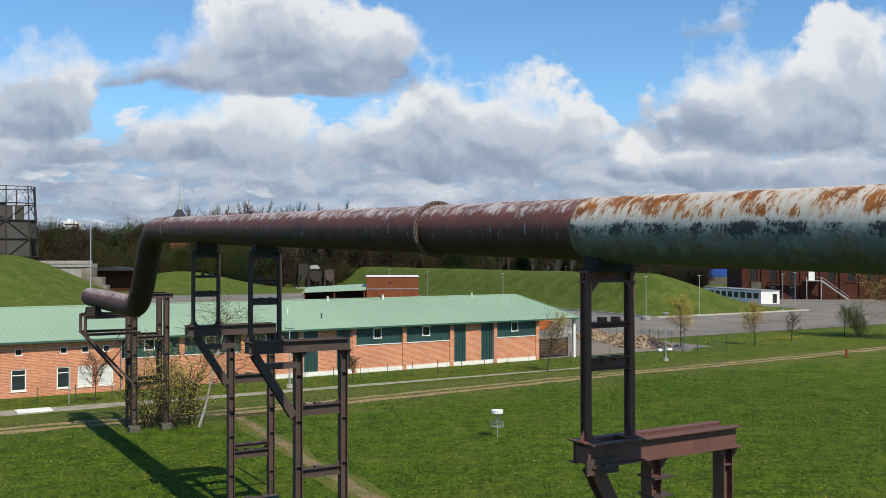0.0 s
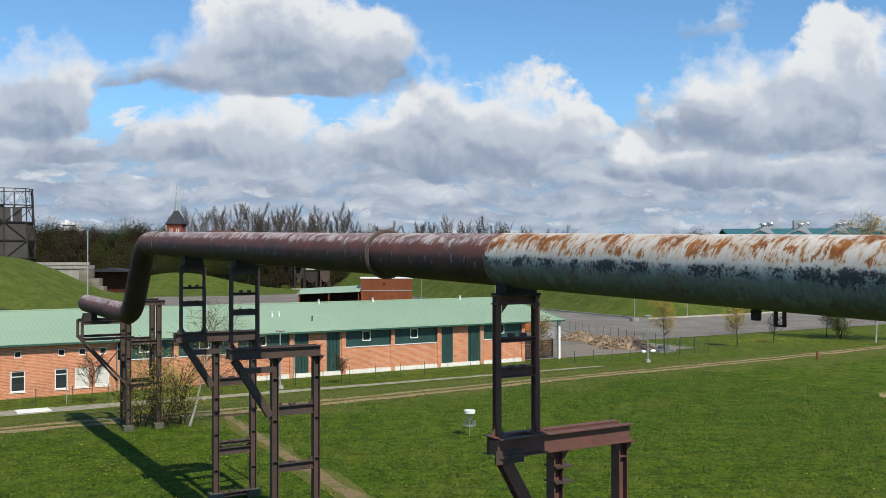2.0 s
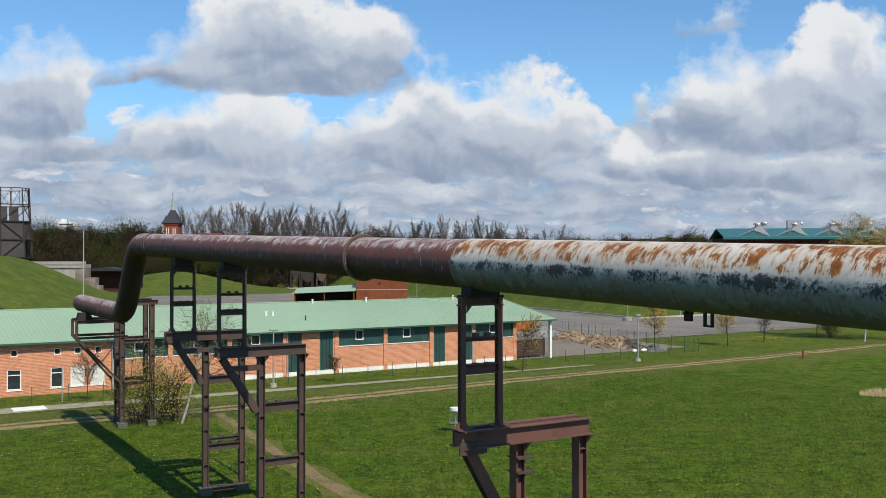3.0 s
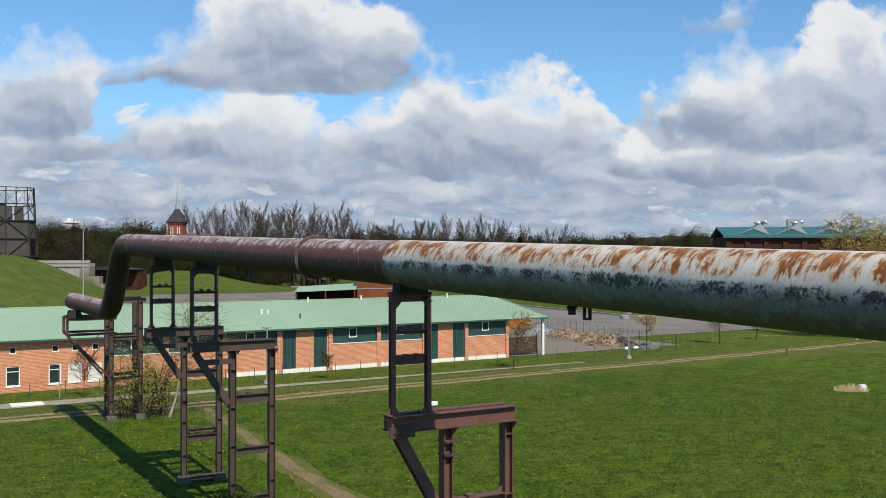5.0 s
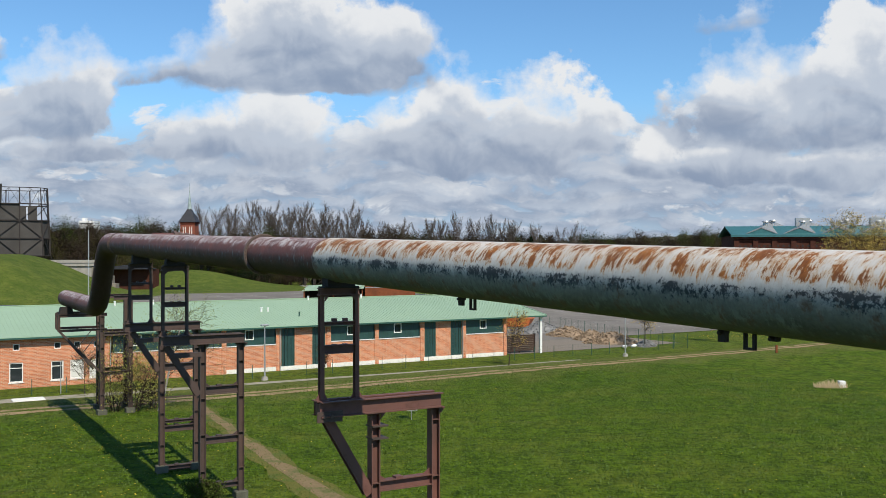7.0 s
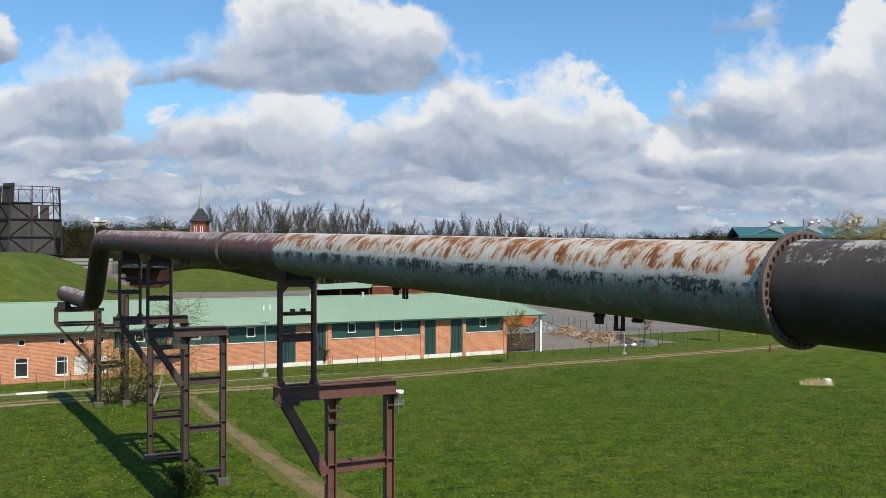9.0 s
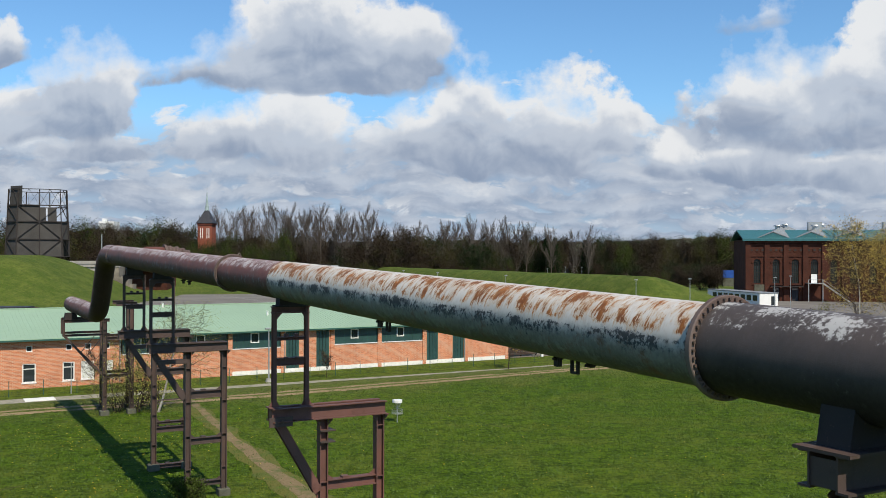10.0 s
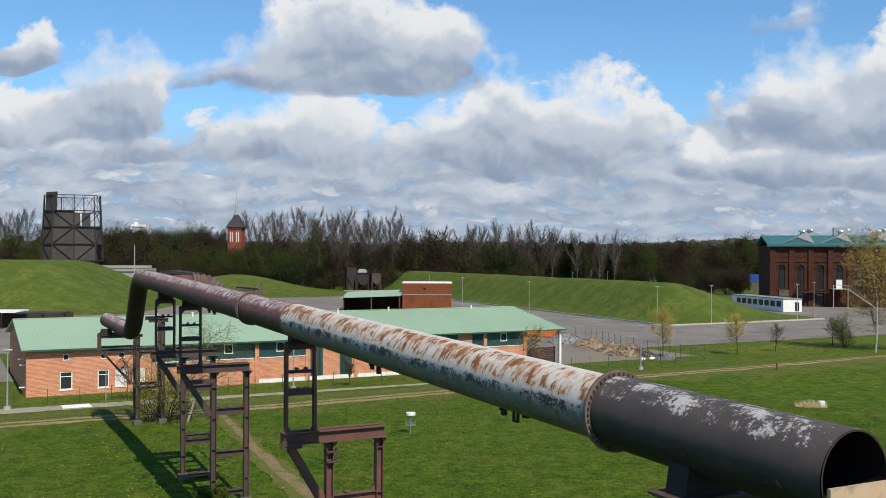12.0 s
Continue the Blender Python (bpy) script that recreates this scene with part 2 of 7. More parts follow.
def make_soil(name, c1, c2, grassy=0.3):
    n = Net(name, 0.95)
    mid, fine = n.noise(0.8, 5, 0.65), n.noise(9.0, 6, 0.7)
    c = n.mix(n.step(fine, 0.35, 0.7), c1, c2)
    c = n.mix(n.math("MULTIPLY", n.step(mid, 0.5, 0.68), grassy), c, (0.07, 0.105, 0.025))
    n.color(c).bump(fine, 0.03, 0.6)
    return n.m


def make_brick(name, c1, c2, mortar, size=1.0, weather=0.3):
    n = Net(name, 0.88)
    s = n.split()
    com = n.t.nodes.new("ShaderNodeCombineXYZ")
    n.t.links.new(n.math("ADD", s[0], s[1]), com.inputs[0])
    n.t.links.new(s[2], com.inputs[1])
    br = n.t.nodes.new("ShaderNodeTexBrick")
    br.inputs["Scale"].default_value = 1.0
    br.inputs["Brick Width"].default_value, br.inputs["Row Height"].default_value = 0.25 * size, 0.083 * size
    br.inputs["Mortar Size"].default_value, br.inputs["Mortar Smooth"].default_value = 0.011 * size, 0.3
    br.inputs["Bias"].default_value = -0.1
    for k, c in (("Color1", c1), ("Color2", c2), ("Mortar", mortar)):
        br.inputs[k].default_value = (*c, 1)
    n.t.links.new(com.outputs[0], br.inputs["Vector"])
    big, fine = n.noise(0.35, 5, 0.6), n.noise(14.0, 5, 0.7)
    c = n.mix(n.step(big, 0.4, 0.7, 0, weather), br.outputs[0], tuple(v * 0.55 for v in c2))
    c = n.mix(n.step(fine, 0.5, 0.75, 0, 0.35), c, tuple(min(1, v * 1.5) for v in c1))
    n.color(c).bump(n.math("SUBTRACT", fine, br.outputs["Fac"]), 0.008, 0.6)
    return n.m


def pipe_coat(name, kind):
    """Weathered paint on the pipe, underside shade painted in. U runs round it from the top (0) to the bottom (+-1), V
    along it in metres.
    """
    n = Net(name, 0.6, 0.0, "UV")
    s = n.split()
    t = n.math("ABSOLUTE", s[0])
    even = n.scale(1.65, 1.0, 1.0)
    cloudy, blot = n.noise(0.9, 4, 0.6, even), n.noise(2.3, 10, 0.74, even)
    speck = n.noise(15.0, 8, 0.75, even)
    runs = n.noise(1.0, 6, 0.66, n.scale(2.2, 9.5, 1.0), 0.35)
    fleck = n.noise(1.0, 6, 0.7, n.scale(7.0, 17.0, 1.0, None, (3, 5, 0)), 0.2)

    def blend(*pairs):
        total = None
        for v, w in pairs:
            v = n.math("MULTIPLY", v, w)
            total = v if total is None else n.math("ADD", total, v)
        return total

    def window(lo0, lo1, hi0, hi1, v=None):
        v = v or t
        return n.math("MULTIPLY", n.step(v, lo0, lo1), n.step(v, hi1, hi0))

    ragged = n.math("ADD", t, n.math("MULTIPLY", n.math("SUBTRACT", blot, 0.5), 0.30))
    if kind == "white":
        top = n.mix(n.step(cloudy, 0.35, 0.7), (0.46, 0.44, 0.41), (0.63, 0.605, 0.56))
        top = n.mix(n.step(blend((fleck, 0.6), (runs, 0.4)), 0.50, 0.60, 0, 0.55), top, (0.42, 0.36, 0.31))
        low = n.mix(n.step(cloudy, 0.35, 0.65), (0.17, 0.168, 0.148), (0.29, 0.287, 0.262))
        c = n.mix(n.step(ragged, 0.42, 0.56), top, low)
        # grime low on the pipe, with the shade of its underside painted in
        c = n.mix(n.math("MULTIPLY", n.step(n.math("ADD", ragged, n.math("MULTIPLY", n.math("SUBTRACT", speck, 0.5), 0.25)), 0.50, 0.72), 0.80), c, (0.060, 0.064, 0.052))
        # rust: clumps with runs that trail down round the pipe
        clump = n.noise(1.0, 9, 0.72, n.scale(3.0, 3.1, 1.0), 0.15)
        grain = n.noise(1.0, 8, 0.78, n.scale(7.0, 24.0, 1.0), 0.25)
        where = window(-0.06, 0.10, 0.38, 0.50, ragged)
        k = n.math("ADD", blend((clump, 0.50), (blot, 0.16), (grain, 0.26), (runs, 0.08)), n.math("MULTIPLY", n.math("SUBTRACT", where, 1.0), 0.15))
        c = n.mix(n.math("MULTIPLY", n.step(k, 0.462, 0.512), 0.62), c, (0.45, 0.27, 0.105))
        seam = n.math("MULTIPLY", n.step(k, 0.500, 0.508), n.step(speck, 0.52, 0.60))
        c = n.mix(n.math("MULTIPLY", seam, 0.7), c, (0.10, 0.07, 0.06))
        c = n.mix(n.step(k, 0.506, 0.524), c, n.mix(n.step(blend((grain, 0.4), (blot, 0.6)), 0.44, 0.56), (0.34, 0.118, 0.018), (0.150, 0.050, 0.014)))
        skew = n.math("MULTIPLY", window(0.0, 0.08, 0.36, 0.48), n.step(blend((grain, 0.6), (runs, 0.4)), 0.545, 0.62))
        c = n.mix(n.math("MULTIPLY", skew, 0.6), c, (0.40, 0.24, 0.12))
        # scraped tar-black band along the side
        band = window(0.36, 0.46, 0.52, 0.72)
        k2 = n.math("ADD", blend((blot, 0.36), (speck, 0.34), (n.noise(1.0, 5, 0.6, n.scale(2.0, 0.7, 1.0)), 0.30)), n.math("MULTIPLY", n.math("SUBTRACT", band, 1.0), 0.16))
        c = n.mix(n.step(k2, 0.462, 0.500, 0, 0.45), c, (0.12, 0.127, 0.135))
        c = n.mix(n.step(k2, 0.492, 0.512, 0, 0.92), c, (0.030, 0.032, 0.036))
        lowrust = n.math("MULTIPLY", window(0.46, 0.54, 0.75, 0.9), n.step(n.noise(1.8, 8, 0.72, even), 0.52, 0.62))
        c = n.mix(n.math("MULTIPLY", lowrust, 0.8), c, (0.125, 0.066, 0.036))
        pale = n.math("MULTIPLY", window(0.50, 0.56, 0.70, 0.84), n.step(blend((blot, 0.7), (fleck, 0.3)), 0.51, 0.56))
        c = n.mix(n.math("MULTIPLY", pale, 0.7), c, (0.20, 0.215, 0.195))
        chip = n.math("MULTIPLY", n.step(t, 0.5, 0.35), n.step(n.noise(5.0, 8, 0.75, even), 0.64, 0.67))
        c = n.mix(chip, c, (0.06, 0.055, 0.055))
    else:
        brown = kind == "brown"
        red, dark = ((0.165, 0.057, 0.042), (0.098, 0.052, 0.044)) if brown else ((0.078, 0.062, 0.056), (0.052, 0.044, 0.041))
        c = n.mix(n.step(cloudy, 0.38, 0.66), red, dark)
        # underside shade painted in: the lower half drops to darker cuts of the tone
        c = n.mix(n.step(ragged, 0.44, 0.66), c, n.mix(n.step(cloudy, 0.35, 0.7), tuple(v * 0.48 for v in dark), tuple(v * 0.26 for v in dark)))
        if brown:
            flake = n.math("MULTIPLY", n.step(t, 0.56, 0.46), n.step(n.noise(1.3, 6, 0.66, n.scale(1.4, 1.2, 1.0)), 0.52, 0.60))
            c = n.mix(n.math("MULTIPLY", flake, 0.75), c, (0.195, 0.067, 0.049))
            k = n.math("ADD", blend((runs, 0.20), (blot, 0.52), (fleck, 0.28)), n.math("MULTIPLY", n.math("SUBTRACT", window(0.0, 0.04, 0.26, 0.44), 1.0), 0.13))
            c = n.mix(n.step(k, 0.458, 0.505, 0, 0.62), c, (0.34, 0.28, 0.27))
            c = n.mix(n.step(k, 0.502, 0.525, 0, 0.75), c, (0.52, 0.49, 0.47))
            side = n.math("MULTIPLY", window(0.40, 0.47, 0.55, 0.64), n.step(blend((runs, 0.5), (blot, 0.5)), 0.535, 0.58))
            c = n.mix(n.math("MULTIPLY", side, 0.75), c, (0.24, 0.25, 0.26))
        else:
            k = n.math("ADD", blend((n.noise(1.1, 5, 0.6, even), 0.40), (blot, 0.22), (speck, 0.38)), n.math("MULTIPLY", n.math("SUBTRACT", window(-0.08, 0.04, 0.28, 0.46), 1.0), 0.15))
            c = n.mix(n.step(k, 0.488, 0.520, 0, 0.40), c, (0.24, 0.23, 0.22))
            c = n.mix(n.step(k, 0.512, 0.530, 0, 0.80), c, (0.46, 0.45, 0.43))
            side = n.math("MULTIPLY", window(0.44, 0.5, 0.6, 0.72), n.step(blend((blot, 0.7), (cloudy, 0.3)), 0.56, 0.61))
            c = n.mix(n.math("MULTIPLY", side, 0.5), c, (0.17, 0.16, 0.15))
            c = n.mix(n.step(n.noise(26.0, 3, 0.6, even), 0.735, 0.76, 0, 0.8), c, (0.50, 0.49, 0.47))
    n.color(c)
    n.rough(n.step(speck, 0.3, 0.7, 0.50, 0.80))
    n.p.inputs["Specular IOR Level"].default_value = 0.3
    n.bump(blend((speck, 0.6), (blot, 0.9), (runs, 0.3)), 0.008, 0.6)
    return n.m


def make_steel(name, c, c2, rough=0.6):
    n = Net(name, rough)
    big, mid, fine = n.noise(0.5, 4, 0.6), n.noise(2.6, 6, 0.65), n.noise(18.0, 6, 0.7)
    col = n.mix(n.step(big, 0.38, 0.64), c, c2)
    col = n.mix(n.step(mid, 0.55, 0.68, 0, 0.7), col, tuple(v * 0.5 for v in c))
    col = n.mix(n.step(fine, 0.6, 0.72, 0, 0.45), col, (0.16, 0.10, 0.075))
    n.color(col).bump(fine, 0.004, 0.5)
    return n.m


def make_bark(name, c1, c2):
    n = Net(name, 0.95)
    n.color(n.mix(n.step(n.noise(5.0, 5, 0.7, n.scale(1, 1, 0.3)), 0.35, 0.65), c1, c2))
    return n.m


def make_leaf(name, c1, c2, shine=0.55):
    n = Net(name, shine)
    k = n.math("ADD", n.math("MULTIPLY", n.island(), 0.6), n.math("MULTIPLY", n.random(), 0.4))
    n.color(n.mix(k, c1, c2))
    n.p.inputs["Transmission Weight"].default_value = 0.0
    return n.m


M = {}
M["grass"] = make_grass()
M["track"] = make_soil("sandy_track", (0.24, 0.165, 0.088), (0.37, 0.27, 0.16), 0.55)
M["foot"] = make_soil("trodden_earth", (0.165, 0.116, 0.058), (0.25, 0.185, 0.105), 0.8)
M["dry_verge"] = make_soil("dry_grass_verge", (0.080, 0.092, 0.016), (0.160, 0.140, 0.040), 0.9)
M["slabs"] = make_soil("old_concrete", (0.25, 0.228, 0.172), (0.36, 0.33, 0.26), 0.5)
M["yard"] = make_soil("gravel_yard", (0.17, 0.145, 0.12), (0.25, 0.22, 0.18), 0.06)
M["asphalt"] = plain("worn_asphalt", (0.180, 0.165, 0.145), 0.9, 0, 0.25, 0.5, 0.01)
M["paint_line"] = plain("road_marking", (0.36, 0.35, 0.33), 0.8)
M["kerb"] = plain("kerb_stone", (0.42, 0.39, 0.33), 0.9)
M["brick"] = make_brick("orange_brick", (0.62, 0.235, 0.118), (0.40, 0.130, 0.064), (0.58, 0.43, 0.31), 1.6, 0.18)
M["church_brick"] = make_brick("bright_red_brick", (0.30, 0.075, 0.042), (0.22, 0.055, 0.034), (0.24, 0.14, 0.10), 1.4, 0.3)
M["hall_brick"] = make_brick("dark_red_brick", (0.090, 0.030, 0.018), (0.056, 0.020, 0.014), (0.07, 0.043, 0.034), 1.4, 0.6)
M["white"] = plain("white_paint", (0.74, 0.74, 0.71), 0.6, 0, 0.06)
M["plinth"] = plain("white_plinth", (0.72, 0.71, 0.66), 0.85, 0, 0.1)
M["green_roof"] = plain("green_roof_sheet", (0.285, 0.400, 0.270), 0.5, 0.0, 0.07, 0.4, 0.002)
M["green_trim"] = plain("dark_green_gutter", (0.035, 0.095, 0.075), 0.5)
M["green_panel"] = plain("dark_green_cladding", (0.022, 0.058, 0.053), 0.4, 0.0, 0.25)
M["glass"] = plain("window_glass", (0.025, 0.032, 0.036), 0.08, 0.0, 0.2, 2, 0)
M["steel"] = make_steel("brown_primed_steel", (0.086, 0.055, 0.046), (0.058, 0.044, 0.039))
M["red_steel"] = make_steel("red_primed_steel", (0.165, 0.073, 0.057), (0.105, 0.056, 0.047))
M["pipe_white"] = pipe_coat("flaking_white_shaded_pipe_paint", "white")
M["pipe_brown"] = pipe_coat("worn_shaded_brown_pipe_paint", "brown")
M["pipe_grey"] = pipe_coat("worn_shaded_grey_pipe_paint", "grey")
M["rusty_sheet"] = make_steel("pale_rusty_sheet", (0.42, 0.31, 0.20), (0.50, 0.40, 0.28), 0.8)
M["foot_block"] = plain("mossy_concrete", (0.10, 0.10, 0.075), 0.95, 0, 0.35, 4, 0.01)
M["flange"] = make_steel("flange_steel", (0.110, 0.072, 0.060), (0.16, 0.125, 0.108))
M["bolt"] = plain("rusty_bolt", (0.10, 0.072, 0.06), 0.6, 0.3)
M["inside"] = plain("dark_pipe_inside", (0.016, 0.014, 0.013), 0.9)
M["concrete"] = plain("weathered_concrete", (0.33, 0.31, 0.28), 0.92, 0, 0.2, 2, 0.01)
M["old_stone"] = plain("stained_old_stone", (0.20, 0.175, 0.14), 0.95, 0, 0.45, 1.2, 0.02)
M["timber_red"] = make_steel("red_brown_timber", (0.215, 0.070, 0.030), (0.150, 0.052, 0.026), 0.8)
M["timber_dark"] = make_steel("dark_weathered_timber", (0.075, 0.048, 0.036), (0.050, 0.036, 0.03), 0.9)
M["galv"] = plain("galvanised_steel", (0.42, 0.43, 0.43), 0.45, 0.6, 0.12)
M["fence"] = plain("green_fence_wire", (0.03, 0.085, 0.065), 0.5)
M["teal"] = plain("teal_roof_sheet", (0.040, 0.135, 0.145), 0.5, 0.0, 0.15)
M["slate"] = plain("grey_roof_felt", (0.21, 0.225, 0.235), 0.7, 0, 0.15)
M["rubble_grey"] = plain("grey_rubble", (0.20, 0.20, 0.195), 0.95, 0, 0.35)
M["rubble_tan"] = plain("tan_rubble", (0.27, 0.20, 0.135), 0.95, 0, 0.4)
M["orange"] = plain("orange_skip_paint", (0.55, 0.14, 0.04), 0.55, 0, 0.2)
M["iron"] = make_steel("dark_iron", (0.045, 0.038, 0.035), (0.032, 0.030, 0.030), 0.8)
M["sheet"] = plain("grey_board_cladding", (0.066, 0.062, 0.058), 0.9, 0, 0.25, 0.6)
M["bark"] = make_bark("grey_bark", (0.045, 0.034, 0.026), (0.085, 0.068, 0.052))
M["twig"] = make_bark("thin_twigs", (0.040, 0.030, 0.023), (0.075, 0.058, 0.045))
M["grey_twig"] = make_bark("pale_grey_twigs", (0.085, 0.070, 0.060), (0.135, 0.115, 0.098))
M["birch"] = make_bark("white_birch_bark", (0.45, 0.42, 0.37), (0.20, 0.18, 0.155))
M["leaf"] = make_leaf("spring_leaves", (0.026, 0.042, 0.007), (0.056, 0.078, 0.014), 0.95)
M["leaf_dark"] = make_leaf("dark_evergreen_leaves", (0.008, 0.017, 0.006), (0.018, 0.032, 0.010), 0.95)
M["leaf_gold"] = make_leaf("yellow_buds", (0.42, 0.28, 0.045), (0.52, 0.39, 0.09))
M["leaf_olive"] = make_leaf("olive_buds", (0.075, 0.082, 0.020), (0.140, 0.140, 0.036))
# darker twig and bud tones for the far wood, its shade put into the colour
M["wood_twig"] = make_leaf("shaded_wood_twigs", (0.020, 0.014, 0.009), (0.042, 0.031, 0.020), 0.95)
M["wood_olive"] = make_leaf("shaded_wood_buds", (0.026, 0.028, 0.008), (0.056, 0.054, 0.015), 0.95)
M["slate_dark"] = plain("dark_slate", (0.035, 0.036, 0.042), 0.6)
M["copper"] = plain("pale_copper", (0.30, 0.37, 0.36), 0.6)
M["blossom"] = make_leaf("white_blossom", (0.55, 0.52, 0.48), (0.70, 0.67, 0.62))
M["dandelion"] = plain("dandelion_yellow", (0.65, 0.48, 0.02), 0.7, 0, 0.1)
M["straw"] = make_leaf("dry_straw", (0.38, 0.28, 0.15), (0.52, 0.42, 0.25))
M["red_tile"] = plain("red_roof_tile", (0.26, 0.085, 0.05), 0.8)
M["blue"] = plain("blue_hoarding", (0.02, 0.07, 0.28), 0.5)
M["wood_far"] = plain("bare_woodland", (0.060, 0.056, 0.034), 1.0, 0, 0.6, 0.2, 0)
M["field"] = plain("spring_field", (0.115, 0.135, 0.045), 1.0, 0, 0.25, 0.05, 0)


# ---- helpers for meshes ----
def box(bm, c, s, m=None):
    """A box about c with the sizes s."""
    x = Matrix.Translation(c) @ Matrix.Diagonal((*s, 1))
    return bmesh.ops.create_cube(bm, size=1, matrix=(m @ x) if m else x)["verts"]


def span(bm, lo, hi):
    return box(bm, [(p + q) / 2 for p, q in zip(lo, hi)], [q - p for p, q in zip(lo, hi)])


def rod(bm, p, q, r0, r1=None, seg=8, cap=True):
    """A round bar from p to q."""
    p, q = Vector(p), Vector(q)
    d = q - p
    m = Matrix.Translation((p + q) / 2) @ d.to_track_quat("Z", "Y").to_matrix().to_4x4()
    bmesh.ops.create_cone(bm, cap_ends=cap, segments=seg, radius1=r0, radius2=r0 if r1 is None else r1, depth=d.length, matrix=m)


def bar(bm, p, q, w, h, up=(0, 0, 1)):
    """A rectangular bar from p to q, w wide and h deep."""
    p, q, up = Vector(p), Vector(q), Vector(up)
    y = (q - p).normalized()
    x = y.cross(up).normalized()
    z = x.cross(y)
    m = Matrix(((x.x, y.x, z.x, 0), (x.y, y.y, z.y, 0), (x.z, y.z, z.z, 0), (0, 0, 0, 1)))
    box(bm, (0, 0, 0), (w, (q - p).length, h), Matrix.Translation((p + q) / 2) @ m)


def girder(bm, p, q, w, h, up=(0, 0, 1), tf=0.025, tw=0.018):
    """An I-shaped steel girder from p to q."""
    p, q, up = Vector(p), Vector(q), Vector(up)
    y = (q - p).normalized()
    x = y.cross(up).normalized()
    z = x.cross(y)
    bar(bm, p + z * (h / 2 - tf / 2), q + z * (h / 2 - tf / 2), w, tf, z)
    bar(bm, p - z * (h / 2 - tf / 2), q - z * (h / 2 - tf / 2), w, tf, z)
    bar(bm, p, q, tw, h - 2 * tf, z)


def prism(bm, pts, thick, axis):
    """A flat plate: a polygon pushed by the vector axis * thick."""
    axis = Vector(axis) * thick
    a = [bm.verts.new(Vector(p) - axis / 2) for p in pts]
    b = [bm.verts.new(Vector(p) + axis / 2) for p in pts]
    n = len(pts)
    bm.faces.new(a), bm.faces.new(b[::-1])
    for i in range(n):
        bm.faces.new((a[i], b[i], b[(i + 1) % n], a[(i + 1) % n]))


def mesh_of(name, bm, material, smooth_shade=False):
    bmesh.ops.recalc_face_normals(bm, faces=bm.faces)
    me = bpy.data.meshes.new(name)
    bm.to_mesh(me)
    bm.free()
    for m in material if isinstance(material, (list, tuple)) else [material]:
        me.materials.append(m)
    if smooth_shade:
        me.polygons.foreach_set("use_smooth", [True] * len(me.polygons))
    return me


def part(name, bm, material, parent, label="", smooth_shade=False):
    """Links a bmesh as one mesh object under a thing or a part."""
    ob = new(name, mesh_of(name, bm, material, smooth_shade))
    ob.parent = parent
    if label:
        ob["label"] = label
    return ob


def shared(name, me, parent, m=None):
    """Another object on the same mesh."""
    ob = new(name, me)
    ob.parent = parent
    if m is not None:
        ob.matrix_basis = m
    return ob


def thing(name, m, label, category, group="", kind=""):
    ob = new(name)
    ob.matrix_basis = m
    return tagged(ob, label, category, group, kind)


def solid(name, bm, material, m, label, category, group="", kind="", smooth_shade=False):
    ob = new(name, mesh_of(name, bm, material, smooth_shade))
    ob.matrix_basis = m
    return tagged(ob, label, category, group, kind)


def on_grid(a, b, z=0.0, turn=0.0):
    return Matrix.Translation(G(a, b, z)) @ GRID @ pose(0, 0, 0, 0, 0, turn)


# ---- ground ----
V_R, V_F, V_O = Vector((0.9972, 0.0743)), Vector((-0.0743, 0.9972)), Vector((9.22, -12.77))


def terrain(a, b):
    z = ground_z(a, b)
    # the long bank beside the car park, with a corner towards the camera
    left = (a - (137.0 + 0.118 * (b - 137.0))) / 17.0
    bank = 9.2 * smooth(left) * smooth((b - 138.5) / 20.0) * smooth((193.0 + 0.12 * (b - 138) - a) / 46.0) * smooth((420 - b) / 60.0)
    p = G(a, b)
    d = Vector((p.x, p.y)) - V_O
    s, f = d.dot(V_R), d.dot(V_F)
    mound = 13.3 * smooth((f - 226) / 32.0) * smooth((340 - f) / 50.0) * smooth((-76 - s) / 38.0)
    knoll = 7.2 * math.exp(-((s + 82) / 26.0) ** 2 - ((f - 378) / 24.0) ** 2)
    lump = 0.12 * noise.noise((a * 0.05, b * 0.05, 3.0)) * smooth((b - 135) / 30.0)
    return z + max(bank, mound, knoll) + (lump if bank + mound + knoll > 0.5 else 0)


def lines(lo, hi, fine_lo, fine_hi, step):
    inner = list(np.arange(fine_lo, fine_hi + 0.01, step))
    out, v, g = [], fine_hi, step
    while v < hi:
        g *= 1.35
        v += g
        out.append(v)
    low, v, g = [], fine_lo, step
    while v > lo:
        g *= 1.35
        v -= g
        low.append(v)
    return low[::-1] + inner + out


def sheet(name, na, nb, rise, material, label, category):
    """A sheet over the terrain with lines at the given a and b."""
    verts = [(*G(a, b).xy, terrain(a, b) + rise) for b in nb for a in na]
    w = len(na)
    faces = [(j * w + i, j * w + i + 1, (j + 1) * w + i + 1, (j + 1) * w + i) for j in range(len(nb) - 1) for i in range(w - 1)]
    me = bpy.data.meshes.new(name)
    me.from_pydata(verts, [], faces)
    me.materials.append(material)
    me.polygons.foreach_set("use_smooth", [True] * len(me.polygons))
    return tagged(new(name, me), label, category, kind="structure")


sheet("ground", lines(-3500, 3500, -40, 280, 3.0), lines(-3500, 3500, -40, 420, 2.6), 0.0, M["grass"], "rough spring lawn with dandelions and grassy banks", "lawn")


